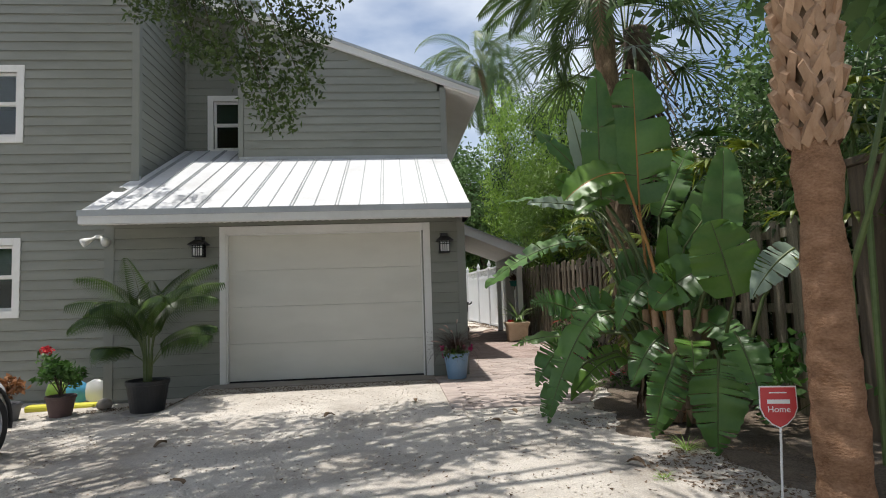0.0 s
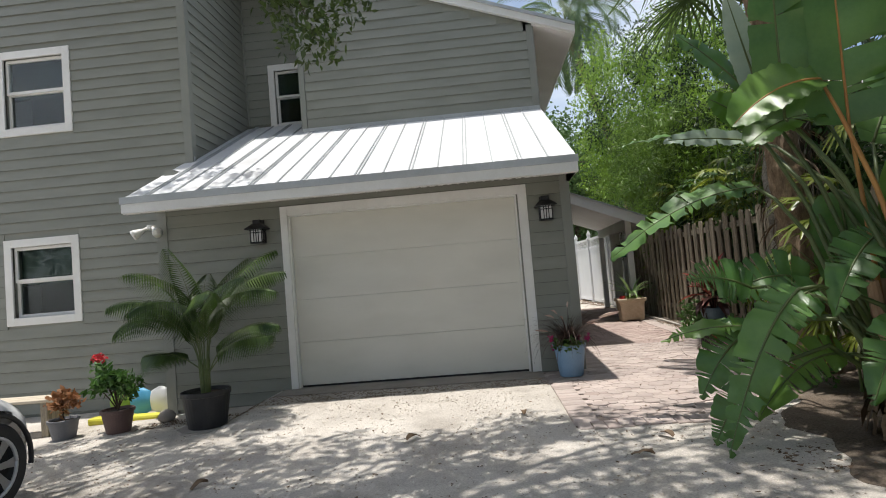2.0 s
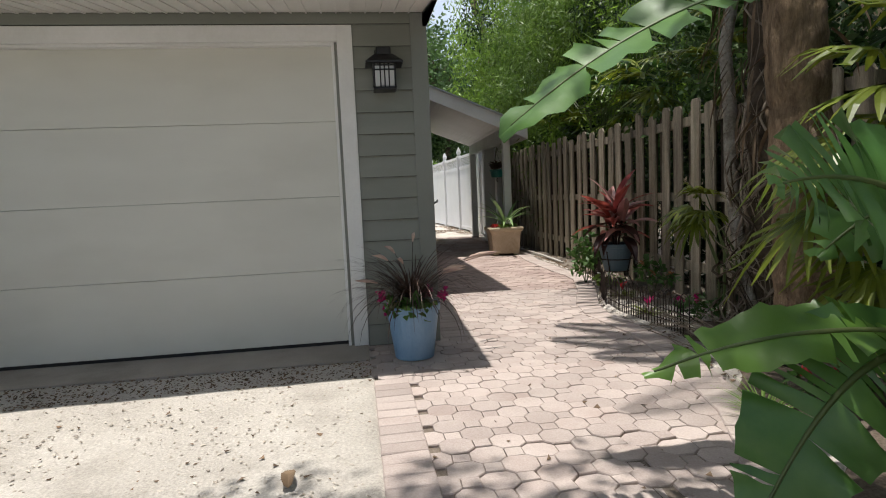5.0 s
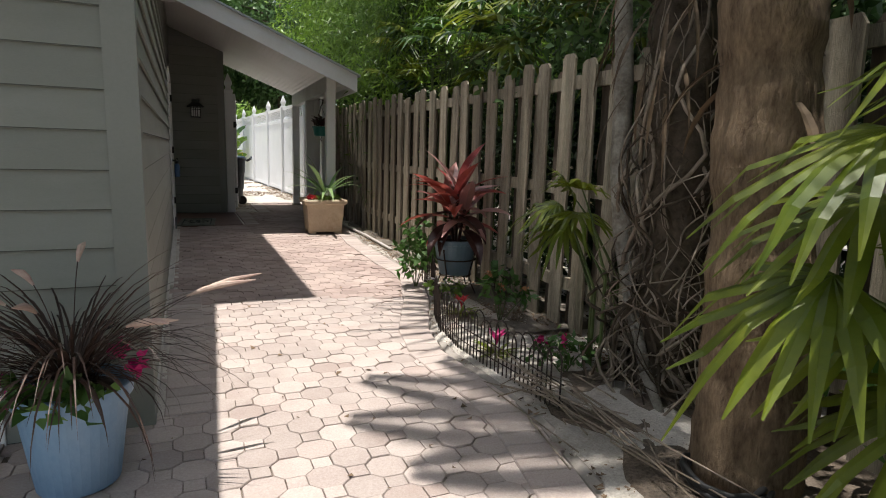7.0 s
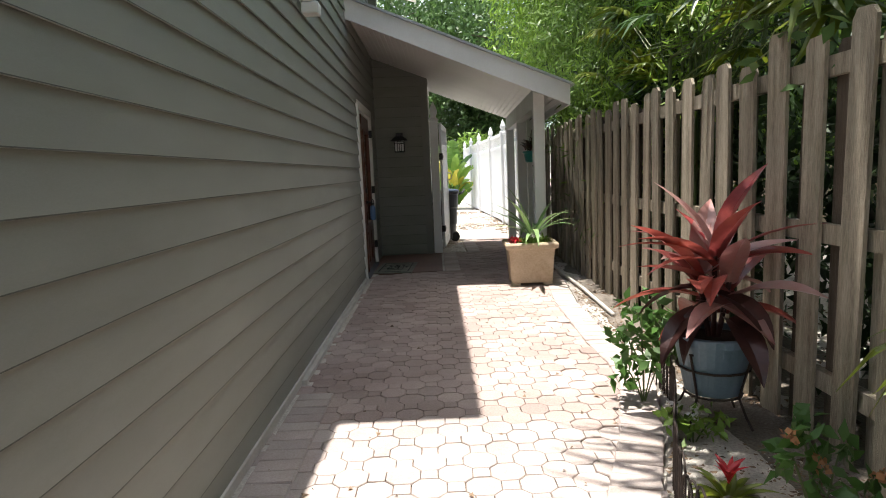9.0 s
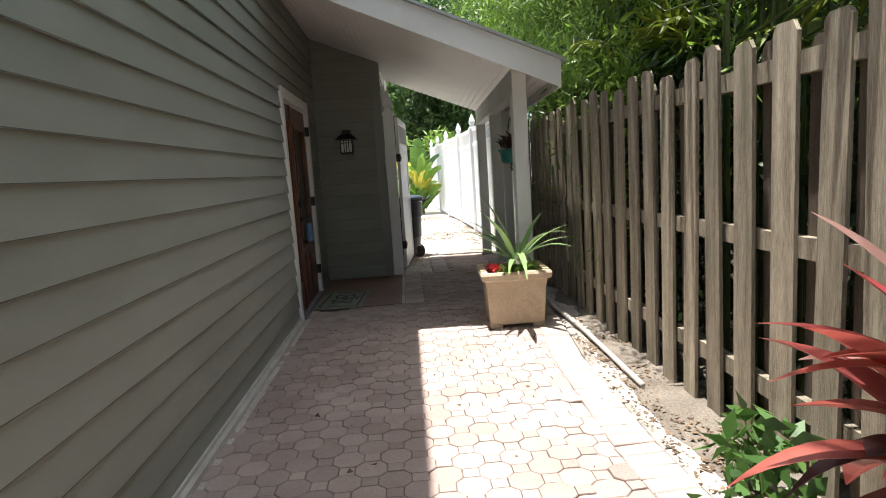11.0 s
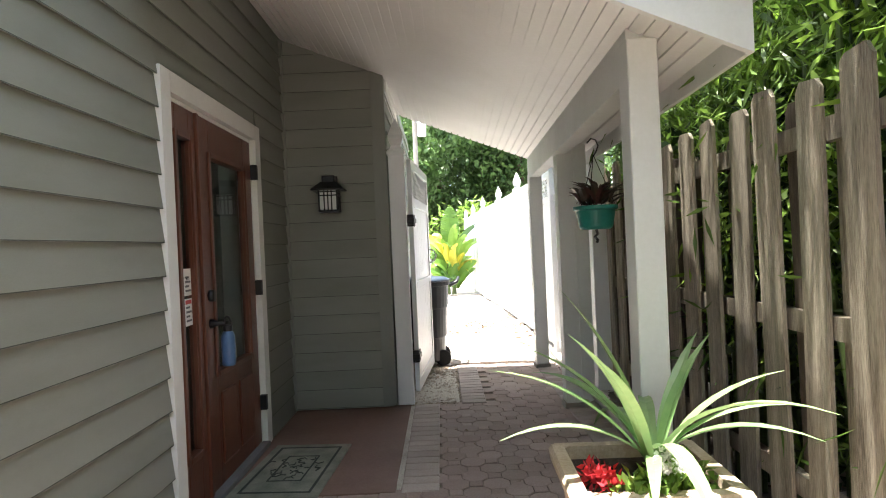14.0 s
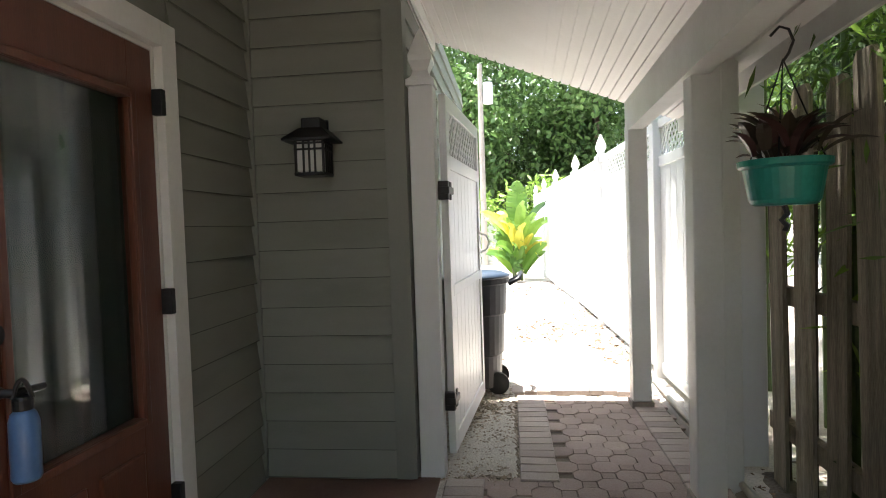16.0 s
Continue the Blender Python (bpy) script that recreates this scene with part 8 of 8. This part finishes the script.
part("pavers_rest", (V, F), M["paver_far"], paving, "octagon-and-tail pavers with shade tinted into a redder colour", kind="stuff")
# soldier bricks along the right edge, the left start and the ends
bm_ = mesh_data("brick", *brick_mesh(BW - 0.004, 0.098), M["paver"])


def brick(x, y, ang, far=False):
    ob = new("brick", bm_)
    ob.parent = paving
    ob.matrix_basis = pose(x, y, prnd.uniform(0.007, 0.011), prnd.gauss(0, 0.6), prnd.gauss(0, 0.6), ang + prnd.gauss(0, 0.8))


s = 0.0
pts = PAVE_OUT[1:]
cum = [0.0]
for a, b in zip(pts, pts[1:]):
    cum.append(cum[-1] + math.dist(a, b))
while s < cum[-1] - 0.35:
    k = max(i for i in range(len(cum) - 1) if cum[i] <= s)
    t_ = (s - cum[k]) / (cum[k + 1] - cum[k])
    a, b = pts[k], pts[k + 1]
    d = Vector((b[0] - a[0], b[1] - a[1])).normalized()
    nrm = Vector((-d.y, d.x))
    p = Vector(a).lerp(Vector(b), t_) + nrm * BW / 2
    brick(p.x, p.y, math.degrees(math.atan2(nrm.y, nrm.x)) + (prnd.gauss(0, 5) if 1.0 < p.y < 4.2 else 0))
    s += 0.102
for i in range(16):
    brick(-0.49 + BW / 2, -2.45 + i * 0.102, 0)
for i in range(15):
    brick(1.37 + BW / 2, 8.36 + i * 0.102, 0)
for i in range(17):
    brick(0.985 + BW / 2, 6.64 + i * 0.102, 0)
for i in range(13):
    brick(-0.42 + i * 0.102 + 0.0, -2.57 - 0.02 * math.sin(i), 90 + (i % 3 - 1) * 2)
for i in range(10):
    brick(1.38 + i * 0.102, 10.03 + 0.05 * math.sin(i / 9 * math.pi), 90)
for i in range(62):
    brick(0.155, 0.08 + i * 0.102, 90 if i < 0 else 0) if i * 0.102 < 2.3 else None
structure("joint_sand", boxes((-0.49, 0.1, -2.6, 0.0, -0.06, -0.016), (0.1, 1.1, -2.6, 6.58, -0.06, -0.013), (1.1, 1.35, -1.3, 9.9, -0.06, -0.013), (1.35, 1.9, 2.0, 9.9, -0.06, -0.013), (0.98, 1.1, 6.58, 8.3, -0.06, -0.013)), M["jointsand"], "dark sand between the pavers")
t = thing("concrete_kerb", "rough pale concrete strip along the paving", "kerb", kind="structure")
V, F = [], []
po = [(p[0] + 0.055, p[1]) for p in PAVE_OUT[2:]]
tube(V, F, [(x, y, -0.048) for x, y in po], 0.05, 8)
part("body", (V, F), M["concrete"], t)

# loose gravel, mulch and leaves


def bits(name, label, mat, n, area, size, keep, flat=0.5, seed=1, parent=None, lift=0.0):
    r = np.random.default_rng(seed)
    V, F = [], []
    base = [(1, 0, 0), (-0.5, 0.87, 0), (-0.5, -0.87, 0), (0.1, 0.05, 1), (-0.1, 0.0, -1)]
    fc = [(0, 1, 3), (1, 2, 3), (2, 0, 3), (1, 0, 4), (2, 1, 4), (0, 2, 4)]
    done = 0
    while done < n:
        x, y = r.uniform(area[0], area[1]), r.uniform(area[2], area[3])
        if not keep(x, y):
            continue
        sz = r.uniform(*size)
        a, tl = r.random() * 6.28, r.normal() * 0.3
        z = float(ground_height(np.array(x), np.array(y))) + lift
        b = len(V)
        for q in base:
            p = Vector(q) * sz
            p.z *= flat
            p.x *= 1 + 0.6 * math.sin(a * 5)
            p = Euler((tl, tl * 0.7, a)).to_matrix() @ p
            V.append((x + p.x, y + p.y, z + p.z + sz * flat * 0.4))
        F.extend(tuple(b + q for q in g_) for g_ in fc)
        done += 1
    me = mesh_data(name, V, F, mat)
    return tagged(new(name, me), label=label, kind="stuff")


def off_paving(x, y):
    return not (-2.75 < y < 10.2 and pave_left(y) - 0.03 < x < pave_right(y) + 0.02) and not (GAR_L < x < 0.0 and y > -0.43)


bits("gravel_drive", "loose shell gravel on the drive", M["pebble"], 15000, (-6, 1.6, -8.5, -0.4), (0.004, 0.013), off_paving, 0.5, 1)
bits("leaf_litter", "brown leaf litter on the drive", M["dirt"], 1900, (-6, 1.2, -8, -0.45), (0.005, 0.017), off_paving, 0.18, 2, lift=0.004)
bits("litter_edge", "strip of dark debris along the apron", M["dirt"], 2600, (-5.1, -0.5, -0.78, -0.42), (0.004, 0.013), lambda x, y: True, 0.3, 9, lift=0.004)
bits("mulch_bed", "mulch and leaf litter in the garden bed", M["dirt"], 6500, (1.3, 2.6, -5.5, 5.0), (0.006, 0.018), lambda x, y: off_paving(x, y) and (x > 1.7 + 0.2 * math.sin(y * 3) or y < -1 or random.Random(int(x * 1e4)).random() < 0.25), 0.25, 3, lift=0.005)
bits("mulch_strip", "mulch and leaf litter along the fence foot", M["dirt"], 3500, (2.2, 4.2, 0.8, 8.5), (0.006, 0.02), off_paving, 0.25, 13, lift=0.005)
bits("mulch_palm", "leaf litter under the paddle leaves and palm", M["dirt"], 4500, (0.55, 2.4, -6.6, -3.4), (0.006, 0.02), lambda x, y: x > 0.75 + 0.25 * math.sin(y * 4), 0.25, 15, lift=0.005)
bits("river_gravel", "brown and grey river gravel beside the gate", M["rock"], 2600, (0.84, 1.37, 8.32, 10.4), (0.014, 0.03), lambda x, y: True, 0.7, 4, lift=-0.02)
bits("sand_bits_bed", "pale shell bits in the garden bed", M["pebble"], 700, (1.55, 2.5, 0.1, 2.6), (0.003, 0.009), off_paving, 0.5, 5, lift=0.004)
bits("litter_paving", "small dry leaves on the paving", M["dirt"], 170, (-0.4, 2.1, -2.4, 8), (0.006, 0.02), lambda x, y: pave_left(y) < x < pave_right(y), 0.15, 6, lift=0.004)
bits("litter_far", "leaf litter on the sunny ground beyond the gate", M["dirt"], 2600, (1.2, 2.6, 10.4, 19.0), (0.008, 0.03), lambda x, y: noise.noise(Vector((x * 1.5, y * 0.9, 2.0))) + 0.25 * (x > 2.2) > 0.05, 0.2, 21, lift=0.004)
